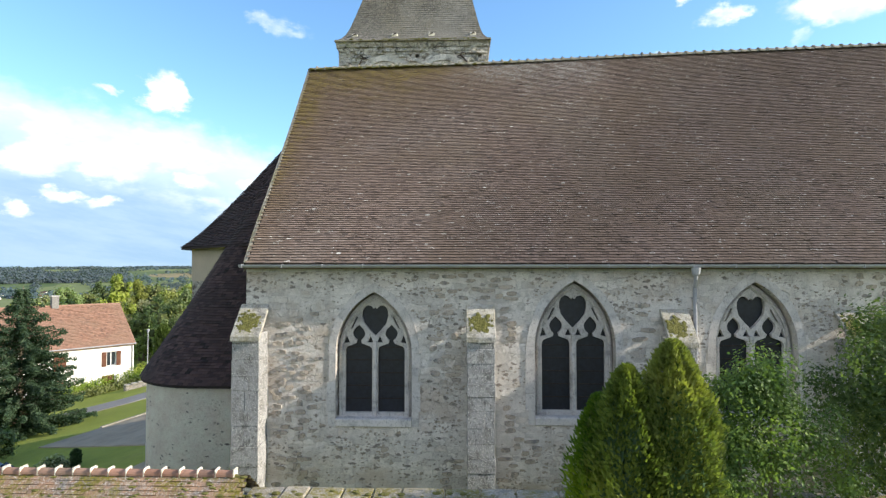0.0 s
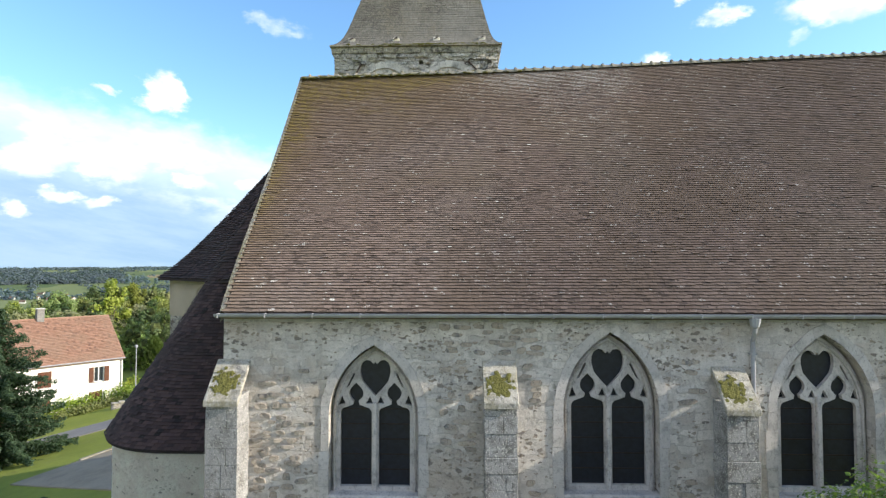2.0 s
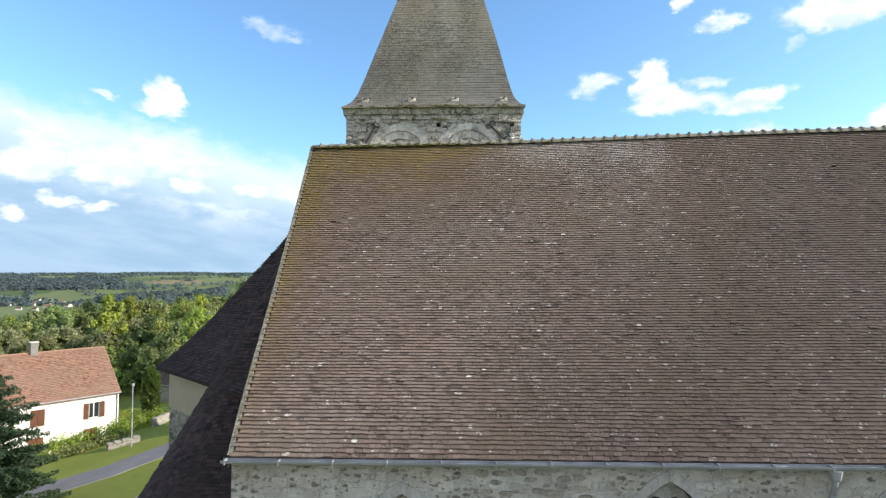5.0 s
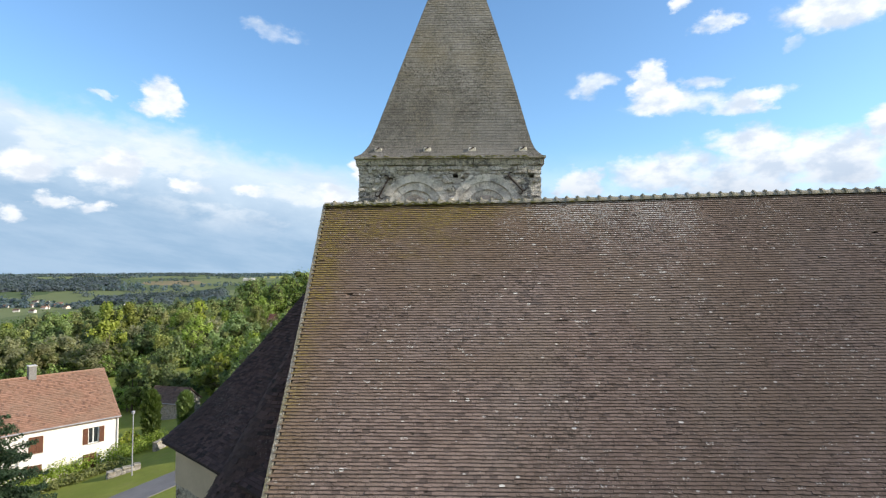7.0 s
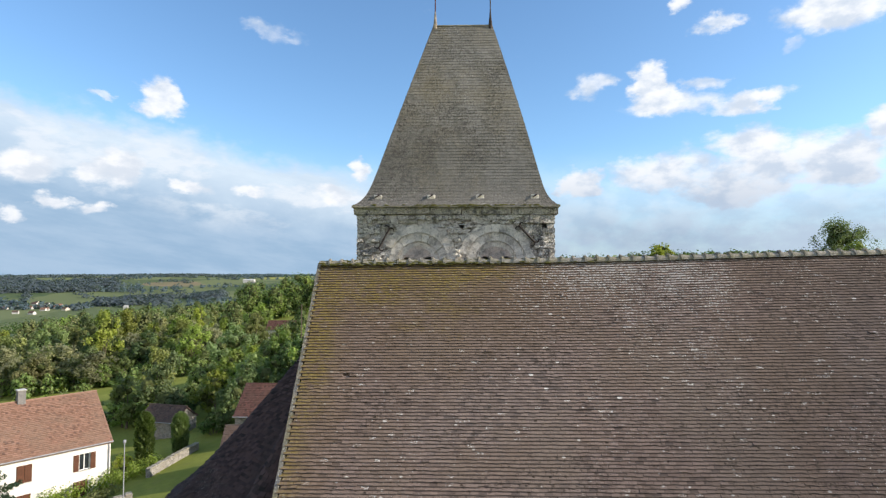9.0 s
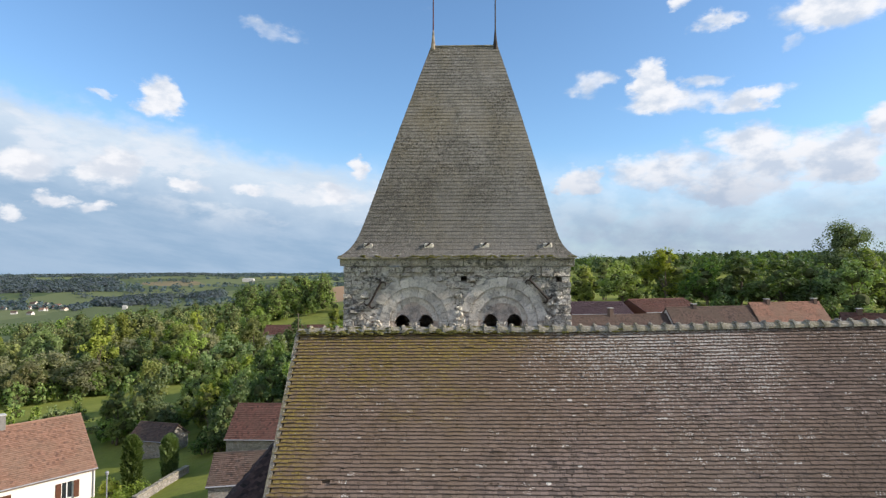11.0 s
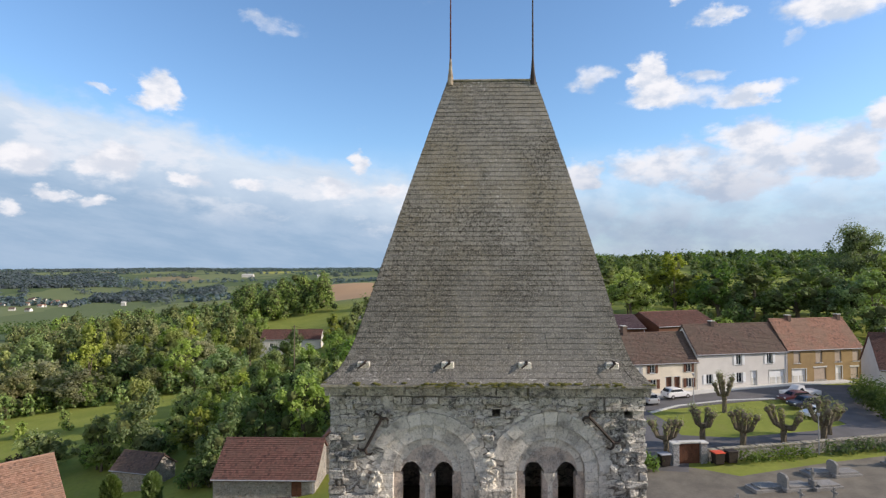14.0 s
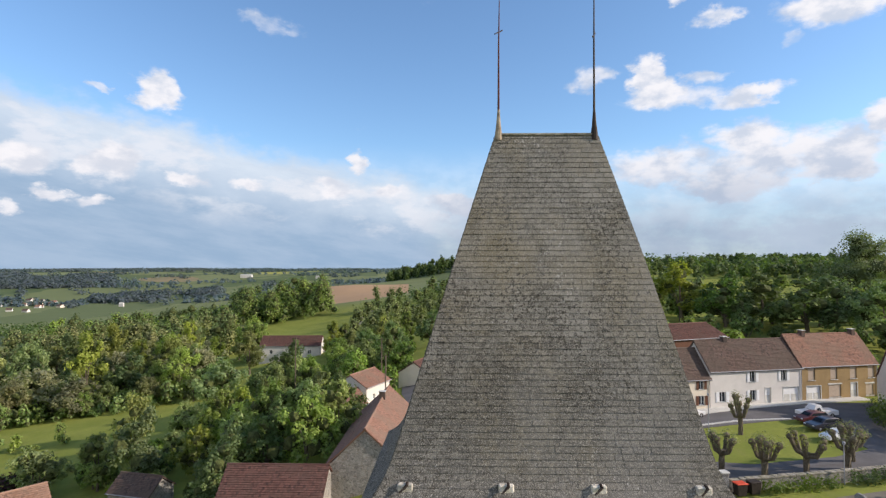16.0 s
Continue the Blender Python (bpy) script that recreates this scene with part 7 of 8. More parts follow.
def street_house(u0, u1, z, **k):
    x, y = street(u0)
    return house((x, y, z), 13.0, u1 - u0, k.pop("W", 6.2), **k)


street_house(-23.5, -15.0, 1.75, eave=4.25, ridge=7.7, wall_mat=M["white_wall"], roof_mat=M["brown_tile"], label="white-rendered two-storey village house with a brown tiled roof", chimneys=((7.6, 1.0 - 0.05),),
             openings=((1.0, 2.6, 0.8, 1.1, "plain"), (5.6, 2.6, 0.9, 1.1, "brown"), (1.2, 0.6, 0.9, 1.2, "plain"), (3.4, 0.1, 0.9, 2.0, "door"), (6.0, 0.6, 0.9, 1.2, "white")))
street_house(-15.0, -7.0, 1.9, eave=4.1, ridge=7.55, wall_mat=M["cream_wall"], roof_mat=M["brown_tile"], label="cream-rendered village house with brown shutters",
             openings=((1.0, 2.65, 0.75, 1.05, "brown"), (6.3, 2.65, 0.75, 1.05, "brown"), (1.1, 0.65, 0.85, 1.2, "brown"), (3.3, 0.05, 0.9, 2.05, "door"), (4.5, 0.05, 0.9, 2.05, "door"), (6.3, 0.65, 0.85, 1.2, "brown")))
street_house(-7.0, 7.0, 2.1, eave=4.85, ridge=8.3, wall_mat=M["white_wall"], roof_mat=M["brown_tile"], label="long white village house with white shutters and a dark roof", chimneys=((4.5, 0.4),),
             openings=((5.9, 3.1, 0.85, 1.4, "white"), (10.7, 3.1, 0.85, 1.4, "white"), (1.3, 0.7, 0.95, 1.3, "white"), (5.9, 0.7, 0.9, 1.35, "white"), (8.2, 0.05, 0.9, 2.2, "door_white"), (11.0, 0.05, 2.5, 2.2, "door_white")))
street_house(7.0, 19.4, 2.15, eave=4.95, ridge=8.75, wall_mat=M["ochre_wall"], roof_mat=M["red_tile"], label="ochre house with a red tiled roof and pale stone surrounds", chimneys=((3.1, 0.5), (11.6, 0.5)),
             openings=((1.0, 2.9, 1.1, 1.6, "blind"), (4.6, 2.9, 1.1, 1.6, "blind"), (7.8, 2.9, 1.1, 1.6, "blind"), (10.8, 2.9, 1.1, 1.6, "blind"), (0.7, 0.05, 2.3, 2.1, "door_white"), (4.3, 0.5, 2.0, 1.7, "blind"), (7.9, 0.05, 1.1, 2.3, "door_white"), (10.4, 0.5, 1.3, 1.6, "blind")))
house((48.2, 79.6, 2.0), -24.0, 14, 9.0, 4.2, 8.0, M["white_wall"], M["brick_tile"], "pale house with its gable to the street and a red roof", ((1.5, 0.8, 0.9, 1.2, "plain"), (5.0, 0.8, 0.9, 1.2, "plain"), (2.0, 2.6, 0.8, 1.0, "plain")), ((2.0, 0.6),))
# barns behind the street
house((17.2, 100.5, 6.0), 6.0, 10.5, 9, 2.6, 4.3, M["shutter"], M["violet_tile"], "low brown timber barn with a violet-brown roof", name="barn", base=5)
house((30.0, 102.0, 6.0), 22.0, 12.5, 9, 2.8, 4.7, M["shutter"], M["brick_tile"], "low barn with a brown roof", name="barn", base=5)

# the white house on the slope
house((-34.2 - 0.64 * 15.5, 56.2 - 0.77 * 15.5, -5.6), 50.3, 15.5, 9.6, 4.15, 7.85, M["house_wall"], M["orange_tile"], "white-rendered house with an orange tiled roof and brown shutters",
      ((13.0, 1.85, 0.85, 1.45, "brown"), (8.5, 1.95, 1.05, 1.45, "closed"), (3.5, 1.95, 1.05, 1.45, "closed"), (12.6, -0.4, 1.1, 1.35, "closed"), (8.4, -0.4, 1.1, 1.35, "closed")), ((9.6, 1.0),), base=2.5)
house((-58.5, 58.5, -7.5), 35, 7, 6, 2.8, 5.0, M["grey_wall"], M["brown_tile"], "small outbuilding with a grey-brown roof", name="outbuilding")
# barns of the lane
house((-24.9, 61.8, -4.5), 0.0, 9.3, 6.4, 3.9, 6.4, M["grey_wall"], M["brick_tile"], "stone barn with a red tiled roof", ((7.2, 2.2, 0.9, 1.3, "closed"),), name="barn", tile=(0.22, 0.22))
house((-8.8, 66.2, -3.0), 90.0, 19, 7.2, 4.6, 7.9, M["grey_wall"], M["red_tile"], "long rubble-stone barn with an orange tiled roof", (), ((12.5, 0.7),), name="barn")
house((-21.5, 50.5, -3.4), 12.0, 6.5, 5.0, 2.6, 4.1, M["grey_wall"], M["brown_tile"], "low outbuilding with a brown roof", name="outbuilding")
house((-41.6, 73.4, -6.4), -12.0, 5.2, 3.8, 2.2, 3.6, M["grey_wall"], M["brown_tile"], "small garden shed with a mossy roof", name="shed")
house((-17.8, 100.5, -2.6), 68.0, 7.5, 6.0, 3.9, 5.6, M["white_wall"], M["red_tile"], "small white house with an orange roof", ((2.0, 1.6, 0.6, 0.8, "plain"),), base=2.5)
house((-23.5, 93.5, -3.4), 40.0, 8, 6.0, 2.8, 4.6, M["cream_wall"], M["red_tile"], "low annexe with an orange tiled roof", name="annexe", base=2.5)
house((-65.5, 186, -8.2), 4.0, 19, 8, 3.6, 6.2, M["white_wall"], M["brick_tile"], "long low house with a red roof among trees", ((3, 1, 1, 1.2, "plain"), (9, 1, 1, 1.2, "plain"), (15, 1, 1, 1.2, "plain")), base=4)
house((-8.5, 112, -1.8), 70.0, 7, 6.0, 3.0, 5.0, M["cream_wall"], M["brick_tile"], "small house by the lane with a red roof", ())

# village across the valley and a pale works on the horizon
rv = random.Random(3)
for _ in range(22):
    a, r = radians(rv.uniform(-42, -36.5)), rv.uniform(1000, 1280)
    x, y = r * math.sin(a), 14 + r * math.cos(a)
    house((x, y, ground_z(x, y)), rv.uniform(-30, 30), rv.uniform(6, 10), 6, 2.6, 5.2, rv.choice((M["white_wall"], M["cream_wall"], M["white_line"])), rv.choice((M["red_tile"], M["brown_tile"])), "distant white village house with a red roof", base=4, tile=(1.2, 1.0))
for x, y, L in ((-672, 1700, 34), (-556, 902, 7), (-405, 1580, 22)):
    house((x, y, ground_z(x, y)), 5, L, L * 0.5, 4 + L * 0.12, 6 + L * 0.14, M["white_wall"], M["white_line"], "distant pale industrial building", base=6, tile=(3, 3), name="works")


# ---- roads, paths, kerbs ----
drape("road_street", strip([(2, 78), (12, 79), (22, 80.5), (32, 82.8), (41, 84.5), (50, 84), (62, 80)], [6, 6, 6.5, 6.5, 7, 8, 8]), M["road"], 0.05, "grey asphalt village street", "road")
drape("road_square", strip([(47, 83), (43, 74), (41.5, 66), (46, 58)], [12, 11, 10, 10]), M["road"], 0.045, "grey asphalt parking square", "road")
drape("road_lower", strip([(10, 72), (16, 66.5), (24, 64.2), (33, 65.6), (41, 69)], [5, 4.5, 4, 4, 4]), M["road"], 0.055, "grey asphalt lane beside the churchyard wall", "road")
drape("road_link", strip([(13.5, 79), (15.5, 72), (16.0, 66), (14, 59)], [11, 9, 7, 5]), M["road"], 0.04, "grey asphalt lane", "road")
drape("pavement_street", strip([(12, 82.0), (22, 83.0), (32, 86.0), (42, 88.6), (52, 90.6)], 2.4), M["white_line"], 0.12, "pale pavement along the houses", "pavement")
drape("kerb_green", strip([(19.5, 76.0), (23.5, 78.4), (30, 80.1), (36, 80.4)], 0.35), M["white_line"], 0.13, "pale kerb stones round the green", "kerb")
drape("road_lane", strip([(-47, 192), (-49, 230), (-52, 290), (-54, 340)], [3.5, 3.5, 3.5, 3.5]), M["gravel"], 0.06, "pale lane climbing between the fields", "road")
drape("road_barns", strip([(-6, 84), (-8, 94), (-11, 108), (-12, 120)], 4.0), M["road"], 0.06, "grey lane behind the barns", "road")
drape("road_hamlet", strip([(-75, 22), (-50, 31), (-33, 37.5), (-26, 42), (-21, 49), (-17, 58)], 4.2), M["lane"], 0.06, "grey asphalt lane below the church", "road")
drape("path_gravel", [(-22.8, 29.0), (-12.0, 22.7), (-11.3, 30.0), (-13, 38), (-16.5, 41), (-19.4, 33.2)], M["gravel"], 0.05, "grey gravel path on the lawn", "path")
drape("churchyard", [(8, 36), (44, 36), (42, 61.5), (35.2, 60.6), (27, 58.8), (20, 57.0), (16, 60), (13, 60), (9, 52)], M["dirt"], 0.04, "trodden gravel of the churchyard", "ground")


drape("path_chapel", [(-13.6, 13.0), (-12.6, 19.0), (-11.6, 21.9), (-9.6, 22.0), (-9.8, 13.0)], M["gravel"], 0.045, "grey gravel path round the chapel", "path")
drape("kerb_gravel", strip([(-20.9, 31.3), (-19.5, 33.2), (-16.6, 41)], 0.3), M["ridge"], 0.12, "pale stone edging of the gravel", "kerb")


def low_wall(points, height, width, label, name="garden_wall"):
    """A rubble wall along points in the plan, with separate coping stones."""
    x, y = points[0]
    ob = thing(name, (x, y, ground_z(x, y)), label, "wall")
    for (ax, ay), (bx, by) in zip(points, points[1:]):
        L = math.hypot(bx - ax, by - ay)
        m = pose(ax, ay, 0, 0, 0, math.degrees(math.atan2(by - ay, bx - ax)))
        n = max(1, int(L / 1.0))
        bm = bmesh.new()
        for i in range(n):
            px, py = ax + (bx - ax) * (i + 0.5) / n, ay + (by - ay) * (i + 0.5) / n
            z = ground_z(px, py)
            box(bm, L * i / n, L * (i + 1) / n, -width / 2, width / 2, z - 0.8, z + height + RNG.uniform(-0.04, 0.04), m)
        part("wall_body", bm, M["grey_wall"], ob, world=True)
        s = 0.0
        while s < L - 0.1:
            w = min(RNG.uniform(0.5, 0.9), L - s)
            px, py = ax + (bx - ax) * (s + w / 2) / L, ay + (by - ay) * (s + w / 2) / L
            z = ground_z(px, py) + height
            part("coping_stone", boxed(s + 0.01, s + w - 0.01, -width / 2 - 0.05, width / 2 + 0.05, z - 0.02, z + RNG.uniform(0.10, 0.16), 0.03, m), M["ridge"], ob, world=True)
            s += w
    return ob


low_wall([(19.0, 60.6), (25, 61.2), (31, 62.0), (38, 63.2)], 0.9, 0.4, "rubble churchyard wall with stone coping", "churchyard_wall")
low_wall([(-30.8, 56.4), (-30.4, 60), (-29.8, 64.0)], 0.7, 0.4, "pale rubble garden wall on the slope")
low_wall([(-31.0, 49.5), (-29.0, 51.0)], 0.4, 0.5, "low rubble edging by the lane")


# ---- garden wall before the nave ----
def near_wall():
    ob = thing("coped_wall", (-4, 9.3, 0), "garden wall with a small tiled roof and red ridge tiles", "wall")
    part("wall_body", boxed(-11, -3.72, 9.15, 9.55, -0.5, 2.28), M["rubble"], ob, world=True)
    for s in (-1, 1):
        bm = bmesh.new()
        vs = [bm.verts.new(p) for p in ((-11, 9.35, 2.66), (-3.66, 9.35, 2.66), (-3.66, 9.35 + s * 0.5, 2.26), (-11, 9.35 + s * 0.5, 2.26))]
        bm.faces.new(vs)
        bmesh.ops.solidify(bm, geom=bm.faces[:], thickness=0.05)
        cap = part("roof_slope", bm, M["nave_tile"], ob, world=True)
        verts, faces = [], []
        inv = chain(cap).inverted()
        tile_field(Vector((-11, 9.35 - 0.52, 2.26)) if s < 0 else Vector((-3.66, 9.35 + 0.52, 2.26)), Vector((-s * 1.0, 0, 0)), Vector((0, -s * 0.78, 0.62)).normalized(), 60, 7, 0.122, 0.083, 0.024, np.random.default_rng(8), verts, faces)
        raw_part("tiles", [inv @ v for v in verts], faces, M["mossy_tile"], cap, "weathered red tiles with moss", kind="stuff")
    x = -11.0
    while x < -3.9:
        bm = bmesh.new()
        rings = []
        for u, r in ((0, 0.09), (0.25, 0.08), (0.255, 0.105), (0.30, 0.11)):
            rings.append([bm.verts.new((x + u, 9.35 + r * math.cos(a), 2.65 + r * math.sin(a))) for a in [math.pi * q / 8 for q in range(9)]])
        for lo, hi in zip(rings, rings[1:]):
            for q in range(8):
                bm.faces.new((lo[q], hi[q], hi[q + 1], lo[q + 1]))
        part("ridge_tile", bm, M["red_tile"], ob, world=True)
        part("mortar_joint", boxed(x + 0.288, x + 0.31, 9.26, 9.44, 2.62, 2.77, 0.02), M["plaster"], ob, world=True)
        x += 0.31
    bm = bmesh.new()
    for _ in range(150):
        x, f = RNG.uniform(-9, -3.7), RNG.random()
        bmesh.ops.create_icosphere(bm, subdivisions=1, radius=RNG.uniform(0.02, 0.05), matrix=Matrix.Translation((x, 9.33 - f * 0.4, 2.66 - f * 0.31)) @ Matrix.Diagonal((1.6, 1.2, 0.5, 1)))
    part("moss", bm, M["moss"], ob, world=True, kind="stuff")
    ob = thing("stone_wall", (0, 9.3, 0), "mossy rubble garden wall with flat coping", "wall")
    part("wall_body", boxed(-3.70, 12, 9.12, 9.58, -0.5, 2.24), M["rubble"], ob, world=True)
    x = -3.70
    while x < 12:
        w = RNG.uniform(0.4, 0.75)
        part("coping_stone", boxed(x + 0.005, x + w - 0.005, 9.02, 9.68, 2.24, 2.34 + RNG.uniform(0, 0.03), 0.025), M["coping"], ob, world=True)
        x += w
    bm = bmesh.new()
    for _ in range(110):
        x = RNG.uniform(-3.7, 6)
        bmesh.ops.create_icosphere(bm, subdivisions=1, radius=RNG.uniform(0.02, 0.06), matrix=Matrix.Translation((x, RNG.uniform(9.02, 9.5), 2.36)) @ Matrix.Diagonal((1.6, 1.2, 0.5, 1)))
    part("moss", bm, M["moss"], ob, world=True, kind="stuff")


near_wall()


# ---- hedges ----
def hedge(points, height, width, mat, label, per=22, leaf=0.22):
    x, y = points[0]
    ob = thing("hedge", (x, y, ground_z(x, y)), label, "hedge")
    rng = np.random.default_rng(int(abs(x) * 7))
    centres = []
    for (ax, ay), (bx, by) in zip(points, points[1:]):
        L = math.hypot(bx - ax, by - ay)
        n = int(L / 0.45)
        for i in range(n):
            for k in range(3):
                px, py = ax + (bx - ax) * i / n + rng.normal() * width * 0.22, ay + (by - ay) * i / n + rng.normal() * width * 0.22
                centres.append((np.array([px, py, ground_z(px, py) + height * (0.2 + 0.6 * rng.random())]), width * 0.32))
    v, f = leaf_cloud(centres, per, leaf, rng, 0.6)
    inv = np.array(chain(ob).inverted())
    v = v @ inv[:3, :3].T + inv[:3, 3]
    crown_mesh("leaves", v, f, mat, ob)
    return ob


hedge([(-43, 46.5), (-37.5, 51.5), (-33.2, 56.6), (-31.6, 59.5)], 1.5, 1.7, M["leaf_light"], "clipped light-green hedge before the white house", 44)
hedge([(-40, 44.8), (-34.5, 50), (-31.5, 53.5)], 0.7, 1.3, M["leaf_light"], "low yellow-green planting along the lane", 40)
hedge([(21.5, 59.8), (25, 60.3), (28.2, 60.8)], 1.1, 1.3, M["leaf_dark"], "dark green shrubs under the churchyard wall")
hedge([(29.5, 61.0), (34, 61.6), (40, 62.4)], 1.1, 1.4, M["leaf_dark"], "green shrubs under the churchyard wall")
hedge([(42.2, 68.5), (43.8, 73.5), (45.8, 79.0)], 3.2, 2.8, M["leaf_dark"], "overgrown hedge beside the parking square", 90, 0.26)


# ---- pollarded limes ----
def pollard(seed, height, label, spread=1.0):
    rng = random.Random(seed)
    ob = thing("pollard_tree", (0, 0, 0), label, "tree", group="pollarded trees round the green")
    bm = bmesh.new()
    tube(bm, [(0, 0, -0.3), (0.05, 0, height * 0.25), (0, 0.04, height * 0.5)], [0.28, 0.25, 0.3], 8)
    part("trunk", bm, M["bark"], ob)
    knobs = []
    for i in range(6):
        a = 2 * math.pi * i / 6 + rng.uniform(-0.4, 0.4)
        r = height * rng.uniform(0.3, 0.48) * spread
        e = Vector((r * math.cos(a), r * math.sin(a), height * rng.uniform(0.66, 0.86)))
        bm = bmesh.new()
        tube(bm, [(0, 0, height * 0.42), tuple(e * 0.6 + Vector((0, 0, height * 0.02))), tuple(e)], [0.22, 0.17, 0.2], 6)
        bmesh.ops.create_icosphere(bm, subdivisions=2, radius=0.29, matrix=Matrix.Translation(e))
        part("limb", bm, M["bark"], ob)
        knobs.append((np.array(e) + np.array([0, 0, 0.2]), 0.48))
        knobs.append((np.array(e * 0.8) + np.array([0, 0, 0.1]), 0.22))
    v, f = leaf_cloud(knobs, 60, 0.17, np.random.default_rng(seed), 0.5)
    crown_mesh("foliage", v, f, M["leaf_olive"], ob, kind="stuff")
    return ob


pol = set_down(pollard(1, 3.9, "knobbly pollarded tree with short fresh shoots", 0.7), 15.9, 61.9)
for x, y, s in ((20.5, 65.0, 1.05), (23.2, 62.9, 1.1), (27.3, 63.6, 1.05), (31.4, 64.3, 1.1), (33.2, 66.3, 0.95)):
    plant(pol, x, y, s)
set_down(pollard(5, 4.6, "tall narrow pollarded tree on the green", 0.5), 27.4, 75.1)


# ---- cars ----
def car(paint, label, length=4.1, pickup=False):
    ob = thing("car", (0, 0, 0), label, "car", group="cars parked on the street")
    h = 1.48
    w = 0.86
    if pickup:
        side = [(-0.5, 0.35), (0.5, 0.35), (0.5, 0.82), (0.22, 0.92), (0.12, 0.95), (-0.5, 0.95)]
        cab = [(-0.05, 0.93), (0.24, 0.93), (0.13, 1.62), (-0.03, 1.66)]
    else:
        side = [(-0.5, 0.32), (0.5, 0.32), (0.5, 0.68), (0.46, 0.80), (0.25, 0.94), (-0.47, 0.98), (-0.5, 0.8)]
        cab = [(-0.46, 0.96), (0.27, 0.93), (0.09, 1.40), (-0.05, h), (-0.30, 1.45)]
    bm = prism([(x * length, z) for x, z in side], -w, w)
    bmesh.ops.bevel(bm, geom=bm.edges[:], offset=0.06, segments=2, affect="EDGES", profile=0.6)
    part("body", bm, paint, ob)
    bm = prism([(x * length, z) for x, z in cab], -w + 0.08, w - 0.08)
    for v in bm.verts:
        if v.co.z > 1.1:
            v.co.y *= 0.84
    bmesh.ops.bevel(bm, geom=bm.edges[:], offset=0.05, segments=2, affect="EDGES", profile=0.6)
    cabin = part("cabin", bm, paint, ob)
    cx0, cx1 = min(p[0] for p in cab) * length, max(p[0] for p in cab) * length
    for s in (-1, 1):
        q = [(cx0 + 0.22, 1.0), (cx1 - 0.42, 1.0), (cx1 - 0.75, 1.34), (cx0 + 0.42, 1.36)]
        bm = prism(q, 0, 0.03)
        bm.transform(Matrix.Translation((0, s * 0.755 - 0.015, 0)))
        part("side_window", bm, M["pane"], cabin)
    for xa, xb in ((cx1 - 0.12, cx1 - 0.52), (cx0 + 0.02, cx0 + 0.3)):
        bm = bmesh.new()
        vs = [bm.verts.new(p) for p in ((xa, -0.62, 1.0), (xa, 0.62, 1.0), (xb, 0.55, 1.36), (xb, -0.55, 1.36))]
        bm.faces.new(vs)
        bmesh.ops.solidify(bm, geom=bm.faces[:], thickness=0.03)
        bm.transform(Matrix.Translation((0.05 if xa > 0 else -0.05, 0, 0.03)))
        part("windscreen", bm, M["pane"], cabin)
    for x in (-0.31, 0.32):
        for s in (-1, 1):
            m = pose(x * length, s * (w - 0.08), 0.31, 90, 0, 0)
            bm = bmesh.new()
            lathe(bm, [(0.17, -0.1), (0.30, -0.1), (0.315, -0.06), (0.315, 0.06), (0.30, 0.1), (0.17, 0.1)], 16, m)
            wheel = part("wheel", bm, M["iron"], ob)
            bm = bmesh.new()
            lathe(bm, [(0.0, -0.09), (0.12, -0.085), (0.17, -0.07), (0.17, 0.07), (0.12, 0.085), (0.0, 0.09)], 12, m)
            part("rim", bm, M["zinc"], wheel)
    for s in (-1, 1):
        part("headlight", boxed(0.485 * length, 0.503 * length, s * 0.62 - 0.16, s * 0.62 + 0.16, 0.62, 0.74, 0.02), M["white_paint"], ob)
        part("tail_light", boxed(-0.503 * length, -0.487 * length, s * 0.68 - 0.1, s * 0.68 + 0.1, 0.66, 0.9, 0.02), M["car_red"], ob)
    return ob


def paint(name, col):
    m, g, b = material(name, 0.32, 0.5)
    b.inputs["Coat Weight"].default_value = 0.5
    c = g.mix(g.math("MULTIPLY", g.noise(3, 3, 0.5, world_pos(g)), 0.12), col, (0.25, 0.24, 0.22))
    g.put(b.inputs["Base Color"], c)
    return m


M["car_white"], M["car_red"], M["car_blue"], M["car_silver"] = paint("white_car_paint", (0.75, 0.75, 0.75)), paint("red_car_paint", (0.10, 0.015, 0.02)), paint("blue_car_paint", (0.012, 0.015, 0.035)), paint("silver_car_paint", (0.38, 0.39, 0.40))
white_car = set_down(car(M["car_white"], "white hatchback parked on the street"), 24.9, 82.3, 20, 0.88, 0.06)
grey_car = set_down(car(M["car_silver"], "silver hatchback parked on the street"), 20.6, 80.6, 100, 0.88, 0.06)
copy_thing(grey_car, pose(16.2, 78.6, ground_z(16.2, 78.6) + 0.06, 0, 0, 75) @ Matrix.Scale(0.88, 4))
set_down(car(M["car_white"], "white pickup truck parked on the square", 5.0, True), 39.6, 81.2, 188, 0.9, 0.06)
set_down(car(M["car_red"], "dark red car parked on the square", 4.2), 37.6, 79.0, 190, 0.85, 0.06)
blue_car = set_down(car(M["car_blue"], "dark blue car parked on the square", 4.5), 37.2, 76.2, 192, 0.9, 0.06)
set_down(car(M["car_blue"], "dark blue car parked beside the lawn", 4.3), -17.2, 19.0, 18, 1.0, 0.03)
copy_thing(white_car, pose(35.9, 72.4, ground_z(35.9, 72.4) + 0.06, 0, 0, 195) @ Matrix.Scale(0.88, 4))
set_down(car(M["car_red"], "red van beside the white house", 4.4), -49.5, 62.5, 20, 1.0, 0.0)


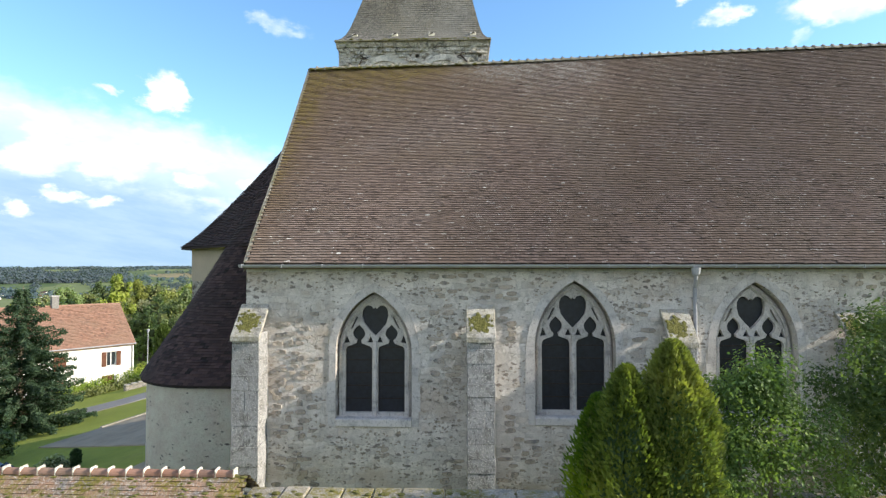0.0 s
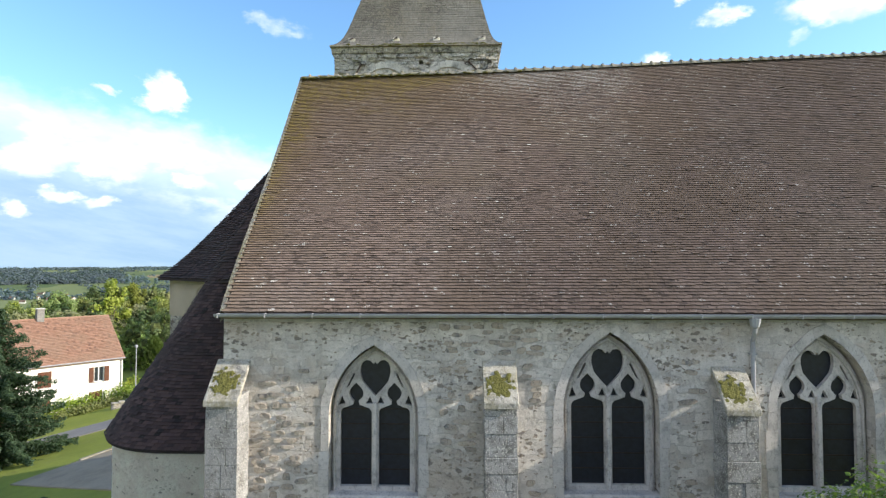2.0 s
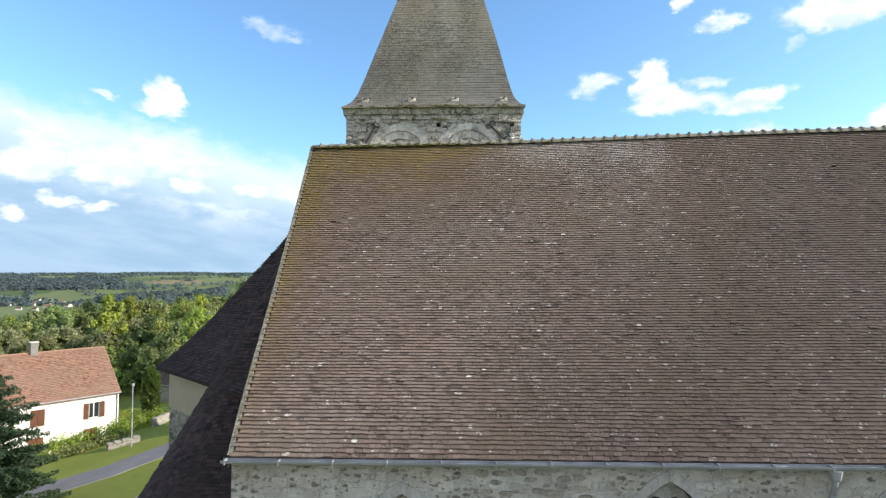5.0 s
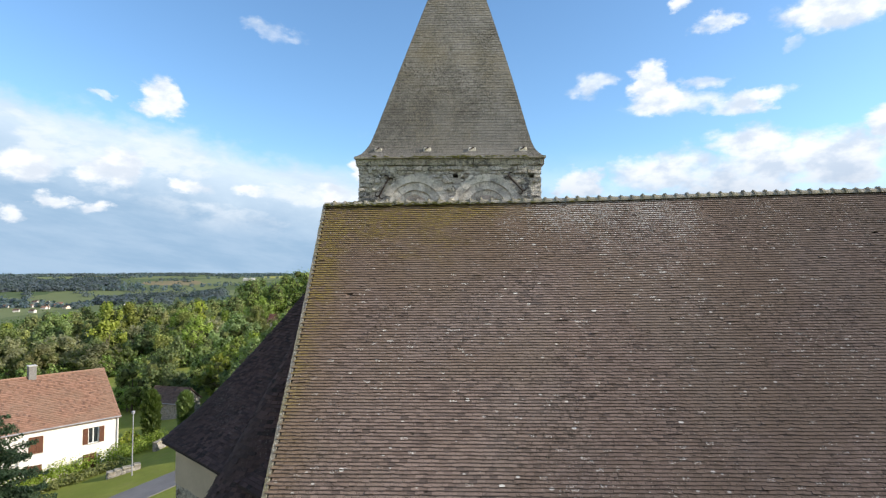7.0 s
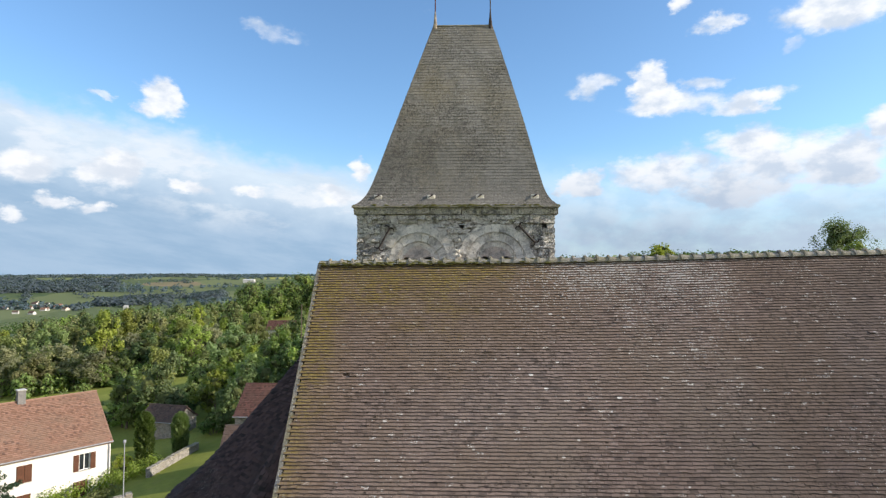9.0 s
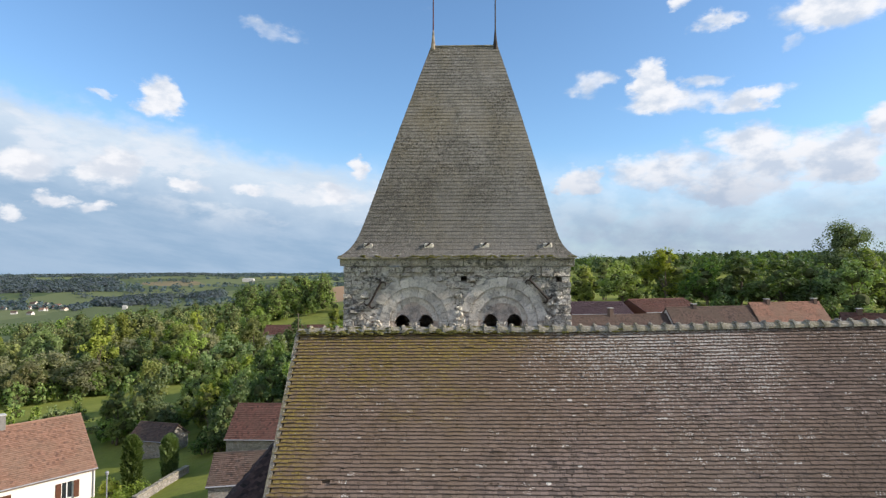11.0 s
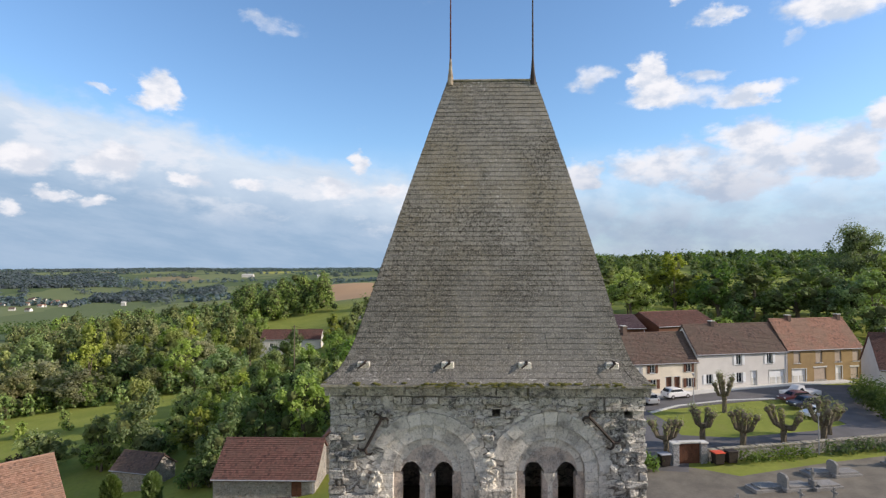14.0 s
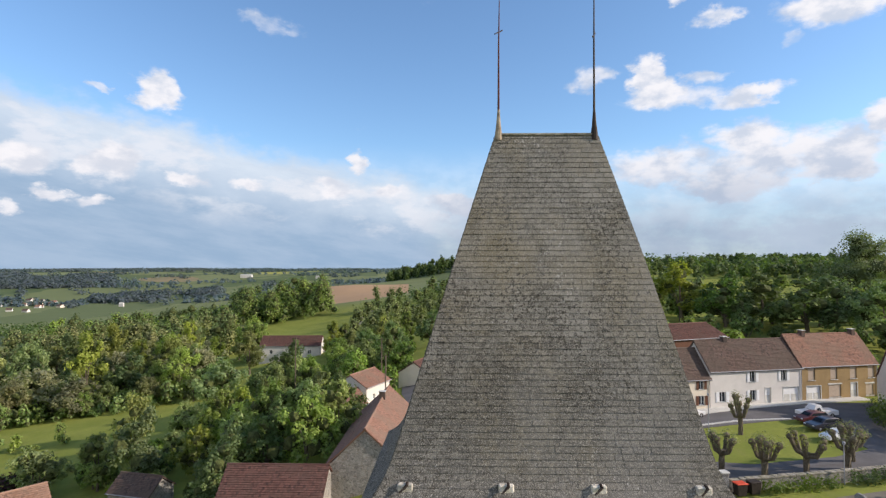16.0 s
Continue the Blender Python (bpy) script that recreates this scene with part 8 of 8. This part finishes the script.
# ---- street furniture ----
def lamp_post(x, y, h, label, arm=0.5):
    ob = thing("street_lamp", (x, y, ground_z(x, y)), label, "street lamp")
    bm = bmesh.new()
    tube(bm, [(0, 0, -0.2), (0, 0, h * 0.6), (0, 0, h)], [0.05, 0.042, 0.035], 8)
    part("post", bm, M["zinc"], ob)
    bm = bmesh.new()
    lathe(bm, [(0.04, -0.22), (0.10, -0.18), (0.13, 0.0), (0.09, 0.06), (0.0, 0.08)], 10, Matrix.Translation((0, 0, h + 0.2)))
    part("lantern", bm, M["zinc"], ob)
    return ob


lamp_post(-28.6, 49.1, 5.0, "slim grey street lamp by the lane")
lamp_post(24.6, 76.5, 4.0, "thin dark street lamp on the green")
lamp_post(28.9, 61.2, 3.3, "pale street lamp by the churchyard wall")


def pole(x, y, top, label):
    z = ground_z(x, y)
    ob = thing("utility_pole", (x, y, z), label, "utility pole")
    bm = bmesh.new()
    tube(bm, [(0, 0, -0.3), (0, 0, top - z)], [0.13, 0.09], 8)
    part("post", bm, M["bark"], ob)
    bm = bmesh.new()
    tube(bm, [(-0.6, 0, top - z - 0.3), (0.6, 0, top - z - 0.3)], 0.04, 5)
    part("crossarm", bm, M["iron"], ob)
    return Vector((x, y, top - 0.3))


tops = [pole(-14.1, 95, 7.3, "grey wooden utility pole"), pole(-17.0, 112, 7.6, "grey wooden utility pole"), pole(-31.9, 110, 8.0, "grey wooden utility pole"), pole(-33, 160, 3.5, "grey wooden utility pole")]
for a, b in ((0, 1), (1, 2), (1, 3)):
    bm = bmesh.new()
    pts = [tops[a].lerp(tops[b], i / 10) - Vector((0, 0, 0.5 * 4 * (i / 10) * (1 - i / 10))) for i in range(11)]
    tube(bm, [tuple(p) for p in pts], 0.015, 4)
    tagged(part("overhead_cable", bm, M["iron"], None), "thin black overhead cable between poles", "cable")


def churchyard_gate():
    x, y = 17.2, 60.2
    z = ground_z(x, y)
    ob = thing("churchyard_gate", (x, y, z), "dark red wooden gate between stone piers under a lintel", "gate", turn=6)
    for s in (-1, 1):
        p = part("pier", boxed(s * 1.25 - 0.28, s * 1.25 + 0.28, -0.28, 0.28, -0.3, 1.75, 0.03), M["ashlar"], ob)
        part("pier_cap", boxed(s * 1.25 - 0.36, s * 1.25 + 0.36, -0.36, 0.36, 1.75, 1.9, 0.03), M["white_line"], p)
    part("lintel", boxed(-1.0, 1.0, -0.2, 0.2, 1.78, 1.95, 0.02), M["white_line"], ob)
    for i in range(10):
        part("board", boxed(-0.96 + i * 0.192, -0.96 + i * 0.192 + 0.185, -0.04, 0.02, 0.05, 1.7, 0.006), M["shutter"], ob)


churchyard_gate()


def wheelie_bin(x, y, lid, label):
    ob = thing("wheeled_bin", (x, y, ground_z(x, y) + 0.04), label, "bin", group="bins by the gate", turn=10)
    bm = boxed(-0.45, 0.45, -0.35, 0.35, 0.1, 1.0, 0.03)
    for v in bm.verts:
        if v.co.z < 0.3:
            v.co.x *= 0.85
            v.co.y *= 0.85
    part("tub", bm, M["iron"], ob)
    part("lid", boxed(-0.5, 0.5, -0.4, 0.4, 1.0, 1.1, 0.04), lid, ob)
    for s in (-1, 1):
        bm = bmesh.new()
        lathe(bm, [(0.0, -0.04), (0.1, -0.04), (0.1, 0.04), (0.0, 0.04)], 10, pose(s * 0.38, 0.3, 0.1, 0, 90, 0))
        part("wheel", bm, M["dark"], ob)


M["bin_red"] = plain("orange_red_plastic", (0.65, 0.08, 0.03), 0.5, 0.1)
wheelie_bin(19.4, 59.6, M["bin_red"], "dark wheeled bin with an orange-red lid")
wheelie_bin(20.6, 59.8, M["iron"], "black wheeled bin by the gate")
wheelie_bin(15.0, 59.9, M["zinc"], "grey wheeled bin by the gate")


# ---- graves ----
def grave(seed, kind):
    rng = random.Random(seed)
    ob = thing("grave", (0, 0, 0), ("grey granite grave with a low slab", "grey stone grave with an upright headstone", "old stone grave with a small cross")[kind], "grave", group="graves in the churchyard")
    mat = M["grave"]
    part("kerb", boxed(-0.65, 0.65, -1.15, 1.15, -0.2, 0.22, 0.02), mat, ob)
    part("slab", boxed(-0.52, 0.52, -1.0, 0.75, 0.22, 0.36, 0.03), mat, ob)
    if kind == 1:
        bm = prism([(-0.5, 0.2), (0.5, 0.2), (0.5, 0.95), (0.25, 1.15), (-0.25, 1.15), (-0.5, 0.95)], 0.8, 0.98)
        part("headstone", bm, mat, ob)
    elif kind == 2:
        part("base", boxed(-0.3, 0.3, 0.75, 1.05, 0.2, 0.6, 0.03), mat, ob)
        part("cross", prism([(-0.07, 0.6), (0.07, 0.6), (0.07, 1.1), (0.28, 1.1), (0.28, 1.24), (0.07, 1.24), (0.07, 1.5), (-0.07, 1.5), (-0.07, 1.24), (-0.28, 1.24), (-0.28, 1.1), (-0.07, 1.1)], 0.85, 0.97), mat, ob)
    return ob


kinds = [set_down(grave(k, k), 20.5 + 2.2 * k, 54.6, 100) for k in range(3)]
rg = random.Random(9)
for k, gx, gy in ((0, 26.0, 56.9), (1, 27.8, 56.7), (2, 33.4, 58.2)):
    copy_thing(kinds[k], pose(gx, gy, ground_z(gx, gy), 0, 0, 98))
for row in range(2, 5):
    for i in range(8):
        x, y = 17.5 + i * 2.3 + rg.uniform(-0.3, 0.3), 57.2 - row * 3.2 + rg.uniform(-0.2, 0.2) + i * 0.12
        if row == 0 or (row == 1 and 1 <= i <= 3):
            continue
        plant_at = pose(x, y, ground_z(x, y), 0, 0, 95 + rg.uniform(-4, 4))
        copy_thing(kinds[rg.randrange(3)], plant_at)


def swing():
    x, y = -52.5, 73.0
    ob = thing("garden_swing", (x, y, ground_z(x, y)), "pale green metal swing frame on the lawn", "swing", turn=20)
    bm = bmesh.new()
    tube(bm, [(-1.2, 0, 2.2), (1.2, 0, 2.2)], 0.05, 6)
    part("top_bar", bm, M["zinc"], ob)
    for s in (-1, 1):
        for t in (-1, 1):
            bm = bmesh.new()
            tube(bm, [(s * 1.2, 0, 2.2), (s * 1.35, t * 0.9, -0.1)], 0.045, 6)
            part("leg", bm, M["zinc"], ob)


swing()
# courses of the nave roof, last
nave_tiles()
